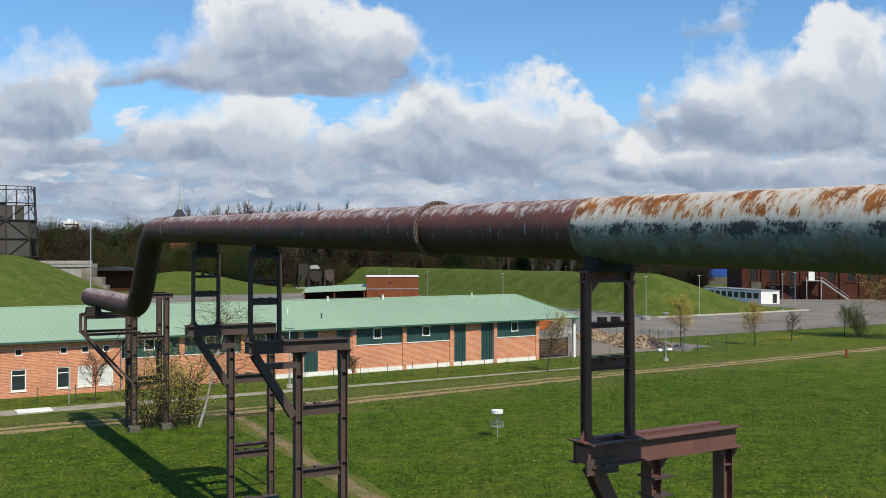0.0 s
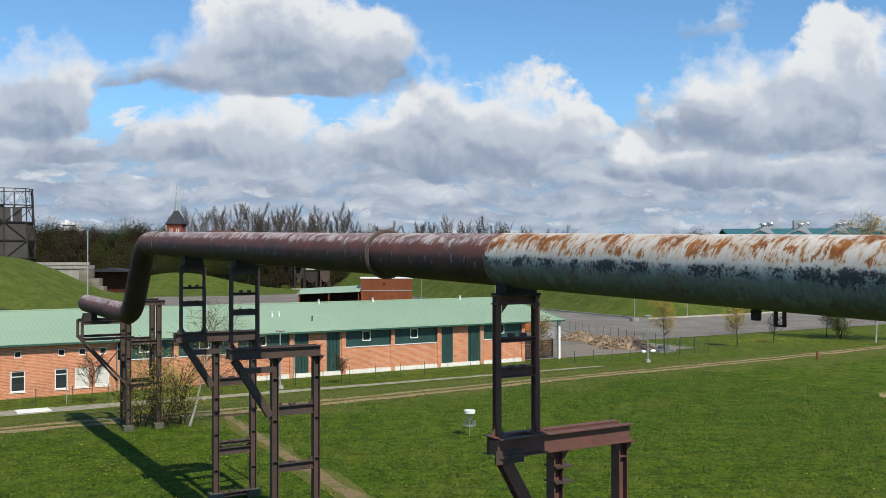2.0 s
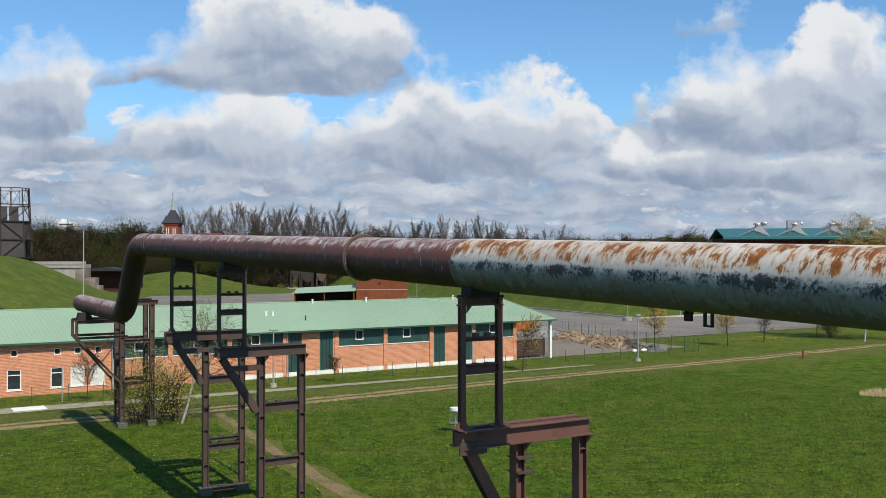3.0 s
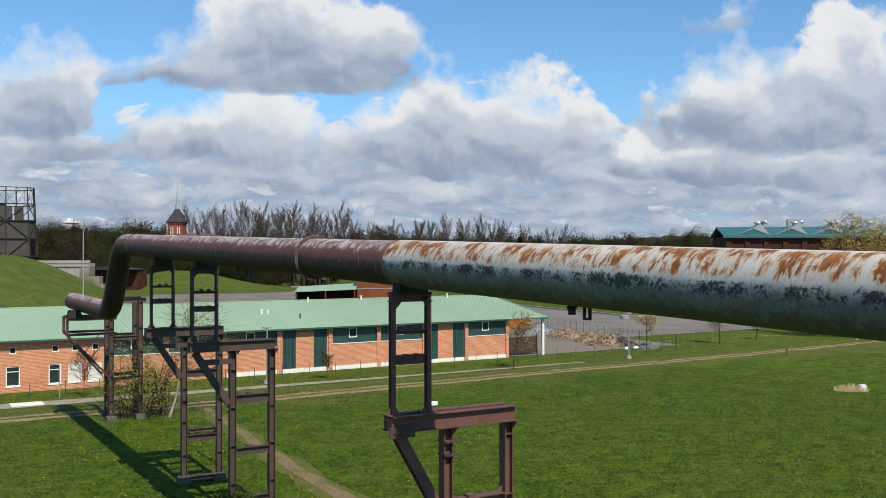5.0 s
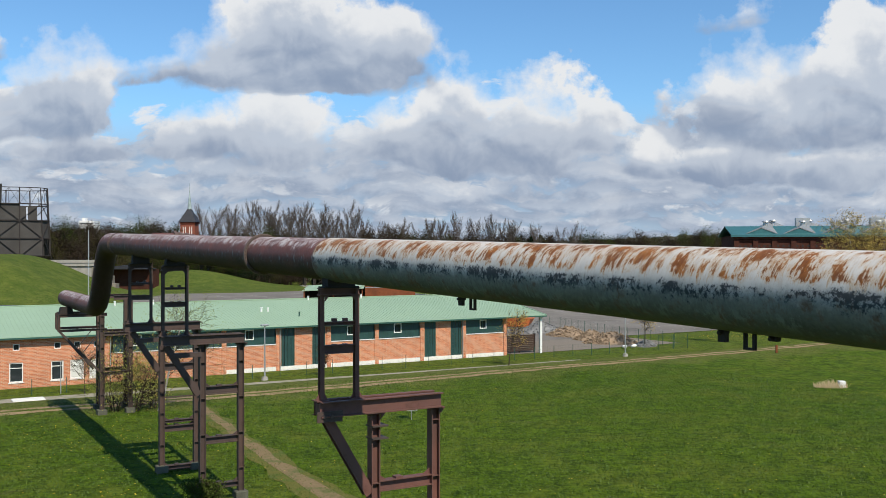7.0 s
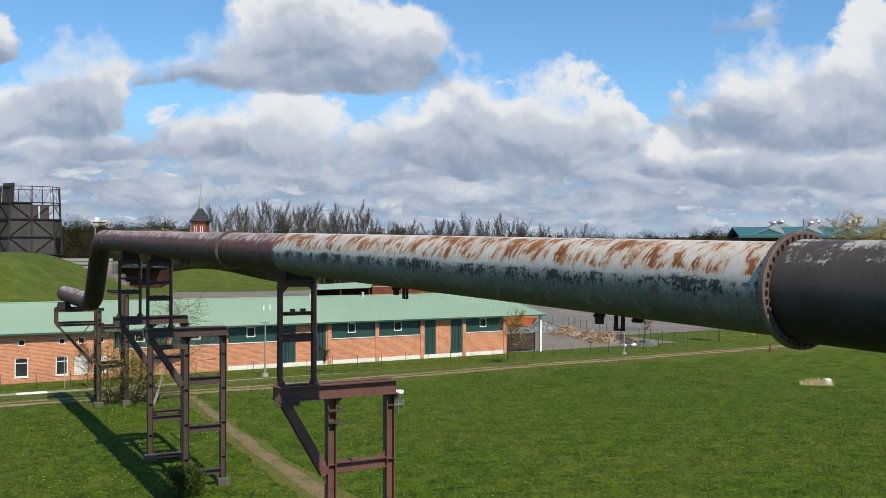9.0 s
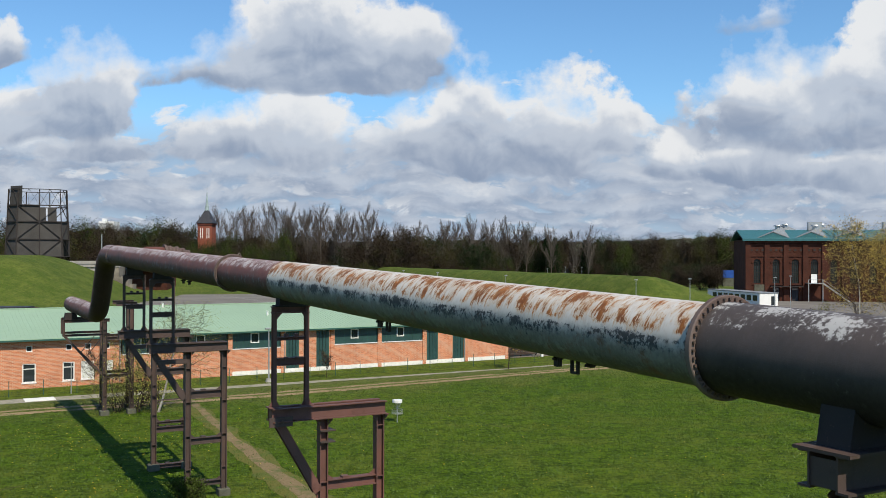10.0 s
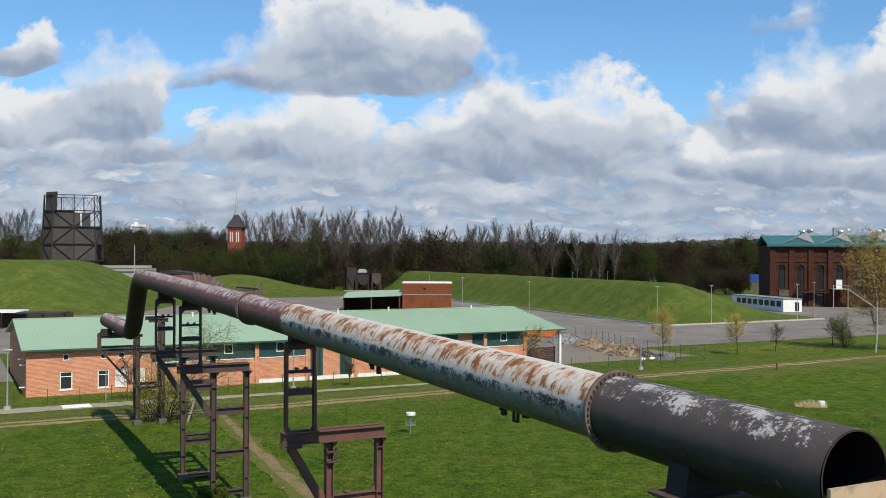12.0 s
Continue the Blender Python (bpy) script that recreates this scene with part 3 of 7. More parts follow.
def ribbon(name, pts, widths, rise, material, label, category, edge=0.35, seed=1):
    """A strip that follows points on the plan, with uneven edges."""
    rnd = random.Random(seed)
    fine = []
    for (p, q), (w0, w1) in zip(zip(pts, pts[1:]), zip(widths, widths[1:])):
        k = max(2, int((Vector(q) - Vector(p)).length / 1.2))
        fine += [(p[0] + (q[0] - p[0]) * i / k, p[1] + (q[1] - p[1]) * i / k, w0 + (w1 - w0) * i / k) for i in range(k)]
    fine.append((*pts[-1], widths[-1]))
    verts, faces = [], []
    for i, (a, b, w) in enumerate(fine):
        n0, n1 = fine[max(0, i - 1)], fine[min(len(fine) - 1, i + 1)]
        t = Vector((n1[0] - n0[0], n1[1] - n0[1])).normalized()
        for k in range(5):
            off = (k / 2 - 1) * w / 2 + (rnd.uniform(-edge, edge) if k in (0, 4) else 0)
            aa, bb = a - t.y * off, b + t.x * off
            verts.append((*G(aa, bb).xy, terrain(aa, bb) + rise + (0.0 if k in (0, 4) else 0.012)))
    for i in range(len(fine) - 1):
        for k in range(4):
            faces.append((i * 5 + k, i * 5 + k + 1, i * 5 + k + 6, i * 5 + k + 5))
    me = bpy.data.meshes.new(name)
    me.from_pydata(verts, [], faces)
    me.materials.append(material)
    return tagged(new(name, me), label, category, kind="structure")


ribbon("track", [(-60, 53.6), (6, 53.6), (24, 53.1), (46, 54.3), (72, 54.9), (90, 56.2), (102, 57.2), (135, 57.6)], [2.0, 2.0, 2.0, 1.8, 1.6, 1.4, 1.1, 0.9], 0.02, M["track"], "sandy vehicle track along the edge of the lawn", "track", 0.22)
ribbon("track_median", [(-60, 53.6), (6, 53.6), (24, 53.1), (46, 54.3), (72, 54.9), (90, 56.2), (102, 57.2), (135, 57.6)], [0.55, 0.55, 0.5, 0.5, 0.45, 0.4, 0.35, 0.3], 0.036, M["grass"], "grassy strip between the ruts of the track", "grass", 0.16, 5)
ribbon("path_verge", [(18.6, 51.5), (17.95, 45.5), (17.2, 38.5), (16.75, 33), (16.3, 28), (15.9, 20), (15.6, 5), (15.6, -20)], [1.1, 1.2, 1.4, 1.6, 1.8, 2.0, 2.2, 2.2], 0.010, M["dry_verge"], "yellowed grass beside the trodden path", "grass", 0.3, 7)
ribbon("footpath", [(18.6, 51.5), (17.95, 45.5), (17.2, 38.5), (16.75, 33), (16.3, 28), (15.9, 20), (15.6, 5), (15.6, -20)], [0.5, 0.6, 0.65, 0.7, 0.8, 0.9, 1.0, 1.0], 0.028, M["foot"], "trodden earth path across the lawn", "path", 0.13, 2)
ribbon("pavement", [(-45, 80.8), (10, 80.8), (30, 80.5), (52, 80.2), (74, 80.0)], [3.2, 3.0, 1.8, 1.1, 0.7], 0.03, M["slabs"], "old pale concrete path below the brick building", "path", 0.15, 3)


def lot(name, a0, b0, a1, b1, material, rise, label):
    bm = bmesh.new()
    vs = [bm.verts.new((*G(a, b).xy, LOW + rise)) for a, b in ((a0, b0), (a1, b0), (a1, b1), (a0, b1))]
    bm.faces.new(vs)
    return solid(name, bm, material, Matrix.Identity(4), label, "car park", kind="structure")


lot("car_park", 60, 103, 270, 136.5, M["asphalt"], 0.05, "wide grey asphalt car park with faint white lines")
lot("car_park_rear", -10, 136.5, 175, 345, M["asphalt"], 0.05, "grey asphalt car park behind the brick building")
lot("forecourt", 175, 136.5, 290, 215, M["asphalt"], 0.05, "grey asphalt forecourt before the old hall")
lot("yard_left", -60, 103, 8.2, 136.5, M["asphalt"], 0.05, "asphalt yard at the end of the brick building")
lot("yard", 70.5, 89.5, 100, 103, M["yard"], 0.04, "gravel yard beside the brick building")
bm = bmesh.new()
for i in range(46):
    for row_b in (108, 114, 122, 128):
        box(bm, G(104 + i * 2.6, row_b, LOW + 0.06), (0.12, 0.9, 0.012), Matrix.Identity(4))
for i in range(60):
    for row_a in (92, 103, 121, 132):
        if random.random() < 0.7:
            box(bm, (0, 0, 0), (2.4, 0.12, 0.012), Matrix.Translation(G(row_a, 142 + i * 2.7, LOW + 0.062)) @ GRID)
solid("road_marking", bm, M["paint_line"], Matrix.Identity(4), "faded white parking bay lines on asphalt", "road marking", kind="structure")


def kerb(name, pts):
    bm = bmesh.new()
    for p, q in zip(pts, pts[1:]):
        n = max(1, int((Vector(q) - Vector(p)).length / 4))
        for i in range(n):
            s = [p[k] + (q[k] - p[k]) * (i + 0.01) / n for k in (0, 1)]
            e = [p[k] + (q[k] - p[k]) * (i + 0.99) / n for k in (0, 1)]
            bar(bm, G(*s, LOW + 0.12), G(*e, LOW + 0.12), 0.35, 0.5)
    solid(name, bm, M["kerb"], Matrix.Identity(4), "pale stone kerb at the foot of the grass bank", "kerb", kind="structure")


kerb("kerb", [(153, 275), (146.4, 216), (142, 178), (137.2, 139), (137.6, 138), (160, 138), (186, 138.6)])


# ---- the pipe on its steel towers ----
PIPE_A, PIPE_TURN = 10.05, -1.06


def axis_z(b):
    return 9.12 + 0.0262 * b


def along_pipe(b):
    """A place under the pipe, turned with it."""
    return on_grid(PIPE_A, 0, 0, PIPE_TURN) @ Matrix.Translation((0, b, 0))


def sweep(bm, pts, r, seg=48, inner=False):
    """A tube along points (x, y, z), with U round it from the top and V along it."""
    uvl = bm.loops.layers.uv.verify()
    rings, v = [], 0.0
    for i, p in enumerate(pts):
        p = Vector(p)
        t = (Vector(pts[min(i + 1, len(pts) - 1)]) - Vector(pts[max(i - 1, 0)])).normalized()
        x = Vector((1, 0, 0))
        z = x.cross(t).normalized()
        if i:
            v += (p - Vector(pts[i - 1])).length
        ring = []
        for k in range(seg):
            th = -math.pi + 2 * math.pi * k / seg
            ring.append(bm.verts.new(p + z * (r * math.cos(th)) - x * (r * math.sin(th))))
        rings.append((ring, v))
    for (r0, v0), (r1, v1) in zip(rings, rings[1:]):
        for k in range(seg):
            j = (k + 1) % seg
            f = bm.faces.new((r0[k], r0[j], r1[j], r1[k]))
            f.smooth = True
            u0, u1 = -1 + 2 * k / seg, -1 + 2 * (k + 1) / seg
            for loop, uv in zip(f.loops, ((u0, v0), (u1, v0), (u1, v1), (u0, v1))):
                loop[uvl].uv = uv
    return rings


def flange_ring(bm, b, r, thick, out):
    z = axis_z(b)
    p = Vector((0, b, z))
    seg = 56
    prof = [(r - 0.01, -thick / 2), (r + out - 0.012, -thick / 2), (r + out, -thick / 2 + 0.012), (r + out, thick / 2 - 0.012), (r + out - 0.012, thick / 2), (r - 0.01, thick / 2)]
    rows = [[bm.verts.new(p + Vector((math.sin(2 * math.pi * k / seg) * rr, yy, math.cos(2 * math.pi * k / seg) * rr))) for k in range(seg)] for rr, yy in prof]
    for q0, q1 in zip(rows, rows[1:]):
        for k in range(seg):
            bm.faces.new((q0[k], q0[(k + 1) % seg], q1[(k + 1) % seg], q1[k]))


pipe = thing("pipeline", along_pipe(0), "large weathered steel pipeline with flaking white and brown paint on towers", "pipe")


def straight(b0, b1, r, name, material, label):
    bm = bmesh.new()
    n = max(2, int((b1 - b0) / 0.5))
    sweep(bm, [(0, b0 + (b1 - b0) * i / n, axis_z(b0 + (b1 - b0) * i / n)) for i in range(n + 1)], r)
    return part(name, bm, material, pipe, label, True)


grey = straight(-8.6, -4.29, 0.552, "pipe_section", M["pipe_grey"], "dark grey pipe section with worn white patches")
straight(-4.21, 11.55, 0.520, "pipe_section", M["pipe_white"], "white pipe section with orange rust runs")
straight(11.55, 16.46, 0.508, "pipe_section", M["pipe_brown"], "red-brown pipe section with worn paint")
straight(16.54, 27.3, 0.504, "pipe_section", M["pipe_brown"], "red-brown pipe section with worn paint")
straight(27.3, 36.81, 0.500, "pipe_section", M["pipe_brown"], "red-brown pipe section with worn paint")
# cut end: wall thickness and dark inside
bm = bmesh.new()
sweep(bm, [(0, -8.6, axis_z(-8.6)), (0, -4.4, axis_z(-4.4))], 0.529)
part("pipe_lining", bm, M["inside"], pipe, "dark inside of the cut pipe", True)
bm = bmesh.new()
rows = [[bm.verts.new(Vector((math.sin(t) * r, -8.62, axis_z(-8.6) + math.cos(t) * r))) for t in np.linspace(0, 2 * math.pi, 56, endpoint=False)] for r in (0.528, 0.5525)]
for k in range(56):
    bm.faces.new((rows[0][k], rows[0][(k + 1) % 56], rows[1][(k + 1) % 56], rows[1][k]))
part("cut_rim", bm, M["iron"], pipe, "dark worn rim of the cut pipe")
# the bend down, the leaning fall and the low run to the last tower
zt, zb = axis_z(40.2), 6.80


def bend(p0, corner, p1, k=9):
    p0, corner, p1 = Vector(p0), Vector(corner), Vector(p1)
    return [p0 * (1 - t) ** 2 + corner * (2 * t * (1 - t)) + p1 * t * t for t in np.linspace(0, 1, k)]


top_c, low_c = Vector((0, 39.9, zt)), Vector((0, 42.5, zb))
fall = (low_c - top_c).normalized()
run_end = Vector((0, 53.5, 6.88))
run = (run_end - low_c).normalized()
way = [Vector((0, 36.85, axis_z(36.85)))] + bend(top_c - Vector((0, 1.2, 0.03)), top_c, top_c + fall * 1.2) + bend(low_c - fall * 1.0, low_c, low_c + run * 1.0) + [low_c + run * 3.9]
bm = bmesh.new()
sweep(bm, way, 0.500)
part("pipe_bend", bm, M["pipe_brown"], pipe, "brown double bend of the pipe", True)
bm = bmesh.new()
rings = sweep(bm, [low_c + run * 3.98, low_c + run * 6.0, run_end - run * 0.12, run_end], 0.500)
bm.faces.new(rings[-1][0])
part("pipe_section", bm, M["pipe_brown"], pipe, "brown low pipe run with a blank end", True)

for b, r, out in ((-4.25, 0.53, 0.105), (16.5, 0.506, 0.085), (36.83, 0.500, 0.03)):
    bm = bmesh.new()
    flange_ring(bm, b, r, 0.085, out)
    fl = part("flange", bm, M["flange"], pipe, "rusty bolted flange ring")
    if out > 0.05:
        bm = bmesh.new()
        rod(bm, (0, -0.075, 0), (0, 0.075, 0), 0.021, seg=6)
        bolt = mesh_of("bolt", bm, M["bolt"])
        for k in range(40):
            t = 2 * math.pi * k / 40
            shared("bolt", bolt, fl, Matrix.Translation((math.sin(t) * (r + out * 0.55), b, axis_z(b) + math.cos(t) * (r + out * 0.55))))
for b, r in ((11.55, 0.522), (27.3, 0.506), (33.2, 0.504)):
    bm = bmesh.new()
    flange_ring(bm, b, r - 0.006, 0.05, 0.008)
    part("weld_seam", bm, M["flange"], pipe)
# rivet rows at the bends
for p, d in ((Vector((0, 37.2, axis_z(37.2))), Vector((0, 1, 0.0262)).normalized()), (low_c + run * 3.94, run)):
    bm = bmesh.new()
    for k in range(44):
        t = 2 * math.pi * k / 44
        zz = Vector((1, 0, 0)).cross(d)
        c = p + zz * (0.507 * math.cos(t)) + Vector((1, 0, 0)) * (0.507 * math.sin(t))
        box(bm, c, (0.035, 0.035, 0.035))
    part("rivet_row", bm, M["bolt"], pipe, "row of rivets round the pipe")["kind"] = "stuff"
# lifting lugs under the pipe
for b in (5.15, 5.55, -0.82, -1.25, -1.62, 22.0, 22.9):
    bm = bmesh.new()
    z = axis_z(b) - 0.52
    if b in (5.15, -1.25):
        for y in (-0.07, 0.07):
            bar(bm, (0, b + y, z + 0.02), (0, b + y, z - 0.20), 0.05, 0.03, (0, 1, 0))
        bar(bm, (0, b - 0.085, z - 0.19), (0, b + 0.085, z - 0.19), 0.05, 0.03)
    else:
        span(bm, (-0.035, b - 0.06, z - (0.06 if b == -1.62 else 0.15)), (0.035, b + 0.06, z + 0.03))
        rod(bm, (-0.09, b, z - 0.03), (0.09, b, z - 0.03), 0.025)
    part("lug", bm, M["iron"], pipe, "dark steel lug")


# branch on the far side with a ribbed bend, and a valve spindle with its hand wheel
BB, BZ = 30.6, 10.12
bm = bmesh.new()
rod(bm, (0.1, BB, BZ), (0.98, BB, BZ), 0.36, seg=28)
part("branch_pipe", bm, M["pipe_brown"], pipe, "worn pinkish branch pipe behind the main pipe", True)
bm = bmesh.new()
pts = bend((1.0, BB, BZ), (2.15, BB, BZ), (2.20, BB, BZ - 0.62), 30)
rings = []
for i, p in enumerate(pts):
    d = (pts[min(i + 1, 29)] - pts[max(i - 1, 0)]).normalized()
    side, up = Vector((0, 1, 0)), d.cross(Vector((0, 1, 0)))
    r = 0.42 if (i // 2) % 2 else 0.37
    rings.append([bm.verts.new(p + side * (r * math.cos(t)) + up * (r * math.sin(t))) for t in np.linspace(0, 2 * math.pi, 28, endpoint=False)])
for q0, q1 in zip(rings, rings[1:]):
    for k in range(28):
        bm.faces.new((q0[k], q0[(k + 1) % 28], q1[(k + 1) % 28], q1[k]))
bm.faces.new(rings[-1])
part("ribbed_bend", bm, M["flange"], pipe, "ribbed grey-brown expansion bend")
bm = bmesh.new()
rod(bm, (0.94, BB, BZ), (1.04, BB, BZ), 0.46, seg=28)
part("branch_flange", bm, M["flange"], pipe)
WH = Vector((3.1, 26.2, 9.9))
bm = bmesh.new()
rod(bm, (3.1, BB - 0.3, 9.86), WH, 0.06, seg=10)
part("spindle", bm, M["flange"], pipe, "thin rusty valve spindle")
bm = bmesh.new()
for k in range(24):
    e = [WH + Vector((0.14 * math.cos(t), 0.16 * math.cos(t), 0.30 * math.sin(t))) for t in (2 * math.pi * k / 24, 2 * math.pi * (k + 1) / 24)]
    rod(bm, e[0], e[1], 0.024, seg=5)
    if k % 4 == 0:
        rod(bm, WH, e[0], 0.017, seg=5)
part("hand_wheel", bm, M["flange"], pipe, "spoked rusty hand wheel")
bm = bmesh.new()
bar(bm, (0.3, 27.1, 9.81), (3.1, 27.1, 9.81), 0.08, 0.08)
part("spindle_bracket", bm, M["steel"], pipe)


def gusset(bm, x, z, dx, dz, y0, y1):
    prism(bm, [(x, (y0 + y1) / 2, z), (x + dx, (y0 + y1) / 2, z), (x, (y0 + y1) / 2, z + dz)], y1 - y0, (0, 1, 0))


def post(tower, x, y, z0, z1, w, material, name="post"):
    bm = bmesh.new()
    girder(bm, (x, y, z0), (x, y, z1), w, w * 0.92, (1, 0, 0), 0.028, 0.02)
    for z in np.arange(z0 + 0.9, z1 - 0.3, 1.4):
        span(bm, (x - w * 0.43, y - w * 0.45, z), (x + w * 0.43, y - 0.012, z + 0.02))
    p = part(name, bm, material, tower)
    return p


def footing(tower, x, y, w=0.5):
    bm = bmesh.new()
    vs = span(bm, (x - w / 2, y - w / 2, -0.15), (x + w / 2, y + w / 2, 0.3))
    bmesh.ops.bevel(bm, geom=[e for e in bm.edges], offset=0.03, segments=1, affect="EDGES")
    part("footing", bm, M["foot_block"], tower, "mossy concrete footing")


def twin_beam(tower, x0, x1, z, h, gap, material, name="beam", label=""):
    """Two channels side by side with ribs between."""
    for s in (-1, 1):
        bm = bmesh.new()
        y = s * gap / 2
        bar(bm, (x0, y, z), (x1, y, z), 0.02, h - 0.05)
        for e in (-1, 1):
            bar(bm, (x0, y + s * 0.055, z + e * (h / 2 - 0.0125)), (x1, y + s * 0.055, z + e * (h / 2 - 0.0125)), 0.15, 0.025)
        part(name, bm, material, tower, label)
    n = max(2, int((x1 - x0) / 0.8))
    for i in range(n + 1):
        x = x0 + 0.03 + (x1 - x0 - 0.06) * i / n
        bm = bmesh.new()
        span(bm, (x - 0.01, -gap / 2, z - h / 2 + 0.03), (x + 0.01, gap / 2, z + h / 2 - 0.06))
        part("beam_rib", bm, material, tower)


def upper_frame(tower, z0, z1, za, material):
    """The two-legged frame that carries the pipe, with rails and corner plates."""
    bx = 0.45
    for s in (-1, 1):
        bm = bmesh.new()
        x = s * bx
        bar(bm, (x, -0.065, z0), (x, -0.065, z1), 0.105, 0.018, (0, 1, 0))
        bar(bm, (x, 0.065, z0), (x, 0.065, z1), 0.105, 0.018, (0, 1, 0))
        bar(bm, (x, 0, z0), (x, 0, z1), 0.018, 0.11, (0, 1, 0))
        prism(bm, [(x + 0.05, -0.02, z0), (x + 0.17, -0.02, z0), (x + 0.05, -0.02, z0 + 0.2)], 0.018, (0, 1, 0))
        prism(bm, [(x - 0.05, -0.02, z0), (x - 0.17, -0.02, z0), (x - 0.05, -0.02, z0 + 0.2)], 0.018, (0, 1, 0))
        span(bm, (x - 0.17, -0.16, z0 - 0.005), (x + 0.17, 0.16, z0 + 0.02))
        part("frame_leg", bm, material, tower)
    bm = bmesh.new()
    girder(bm, (-bx - 0.06, 0, z1 - 0.09), (bx + 0.06, 0, z1 - 0.09), 0.24, 0.18)
    for s in (-1, 1):
        gusset(bm, s * (bx - 0.05), z1 - 0.18, -s * 0.13, -0.15, -0.10, -0.085)
    part("head_beam", bm, material, tower)
    for z, h in ((z1 - 0.85, 0.09), (z1 - 1.46, 0.20)):
        bm = bmesh.new()
        girder(bm, (-bx + 0.07, 0, z), (bx - 0.07, 0, z), 0.2, h, tf=0.018)
        if h > 0.2:
            for s in (-1, 1):
                for e in (-1, 1):
                    gusset(bm, s * (bx - 0.05), z + e * h / 2, -s * 0.14, e * 0.10, -0.085, -0.07)
        else:
            for x in (-0.12, 0.16):
                span(bm, (x - 0.05, -0.06, z + 0.05), (x + 0.05, 0.06, z + 0.12))
        part("rail", bm, material, tower)
    # saddle block under the pipe
    bm = bmesh.new()
    r = 0.512
    zc = za
    prof = [(-0.36, z1)] + [(0.47 * math.sin(t), zc - r * math.cos(t)) for t in np.linspace(-0.82, 0.82, 9)] + [(0.36, z1)]
    prism(bm, [(x, 0, z) for x, z in prof], 0.34, (0, 1, 0))
    span(bm, (-0.44, -0.2, z1 - 0.01), (0.44, 0.2, z1 + 0.03))
    part("saddle", bm, M["iron"], tower, "dark steel saddle")


def tower_at(b, zs, xs, ends, rows, material, label, extra=None):
    """A tower: two main posts beside the pipe, a beam reaching under it, a brace, and cross beams."""
    t = thing("pipe_support", along_pipe(b) @ Matrix.Translation((0.07, 0, 0)), label, "pipe support", "pipe supports")
    za = axis_z(b)
    (zt, zl), (xm, xr) = zs, xs
    twin_beam(t, ends[0], ends[1], zl - 0.18, 0.36, 0.34, material, "beam_channel", "steel channel beam")
    upper_frame(t, zl, zt, za, material)
    for x in xs:
        post(t, x, 0, 0.3, zl - 0.36, 0.25, material)
        footing(t, x, 0)
        bm = bmesh.new()
        span(bm, (x - 0.2, -0.24, zl - 0.385), (x + 0.2, 0.24, zl - 0.362))
        for s in (-1, 1):
            gusset(bm, x + s * 0.125, zl - 0.385, s * 0.14, -0.16, -0.13, -0.11)
        part("cap_plate", bm, material, t)
    zb = rows[0][0] + 0.1
    bm = bmesh.new()
    girder(bm, (-0.34, 0, zl - 0.4), (xm - 0.15, 0, zb - 0.25), 0.24, 0.22, (0, 1, 0))
    part("brace", bm, material, t, "slanting steel brace")
    bm = bmesh.new()
    prism(bm, [(xm - 0.45, 0, zb + 0.4), (xm - 0.13, 0, zb + 0.05), (xm - 0.13, 0, zb - 0.55)], 0.03, (0, 1, 0))
    part("brace_plate", bm, material, t)
    for z, h in rows:
        bm = bmesh.new()
        if h < 0.08:
            bar(bm, (xm + 0.1, 0, z), (xr - 0.1, 0, z), 0.05, h)
            part("tie_bar", bm, material, t)
            continue
        girder(bm, (xm + 0.12, 0, z), (xr - 0.12, 0, z), 0.24, h)
        for x, s in ((xm + 0.125, 1), (xr - 0.125, -1)):
            gusset(bm, x, z + h / 2, s * 0.2, 0.14, -0.015, 0.015)
        span(bm, (xm + 0.55, -0.1, z + h / 2), (xm + 0.75, 0.1, z + h / 2 + 0.05))
        part("cross_beam", bm, material, t)
    if extra:
        extra(t, zl)
    return t


def c_extra(t, zl):
    bm = bmesh.new()
    span(bm, (-0.66, -0.27, zl - 0.47), (-0.02, -0.235, zl - 0.22))
    plate = part("splice_plate", bm, M["steel"], t)
    for x in (-0.48, -0.3):
        bm = bmesh.new()
        rod(bm, (x, -0.31, zl - 0.34), (x, -0.22, zl - 0.34), 0.045, seg=6)
        part("bolt", bm, M["bolt"], plate)
    bm = bmesh.new()
    for z in (zl - 0.72, zl - 1.02):
        span(bm, (0.80, -0.2, z), (1.22, 0.2, z + 0.035))
    part("clamp", bm, M["steel"], t)


tower_at(11.32, (8.76, 6.10), (0.92, 2.58), (-0.56, 2.70), ((3.93, 0.26), (2.0, 0.26)), M["red_steel"], "reddish steel pipe tower with a cantilever beam on the lawn", c_extra)


def b_extra(t, zl):
    bm = bmesh.new()
    span(bm, (-0.2, -0.15, zl - 0.85), (1.0, 0.1, zl - 0.67))
    part("bracket", bm, M["steel"], t)


tower_at(26.8, (9.13, 6.48), (1.05, 2.56), (-0.56, 2.66), ((4.31, 0.32), (2.38, 0.27), (0.6, 0.2)), M["steel"], "brown steel pipe tower with a slanting brace on the lawn", b_extra)
tower_at(32.75, (9.17, 6.6), (0.91, 2.42), (-0.70, 2.56), ((4.62, 0.3), (3.28, 0.05), (2.22, 0.12), (1.9, 0.26), (0.18, 0.2)), M["steel"], "brown steel pipe tower in the shade of the pipe", b_extra)

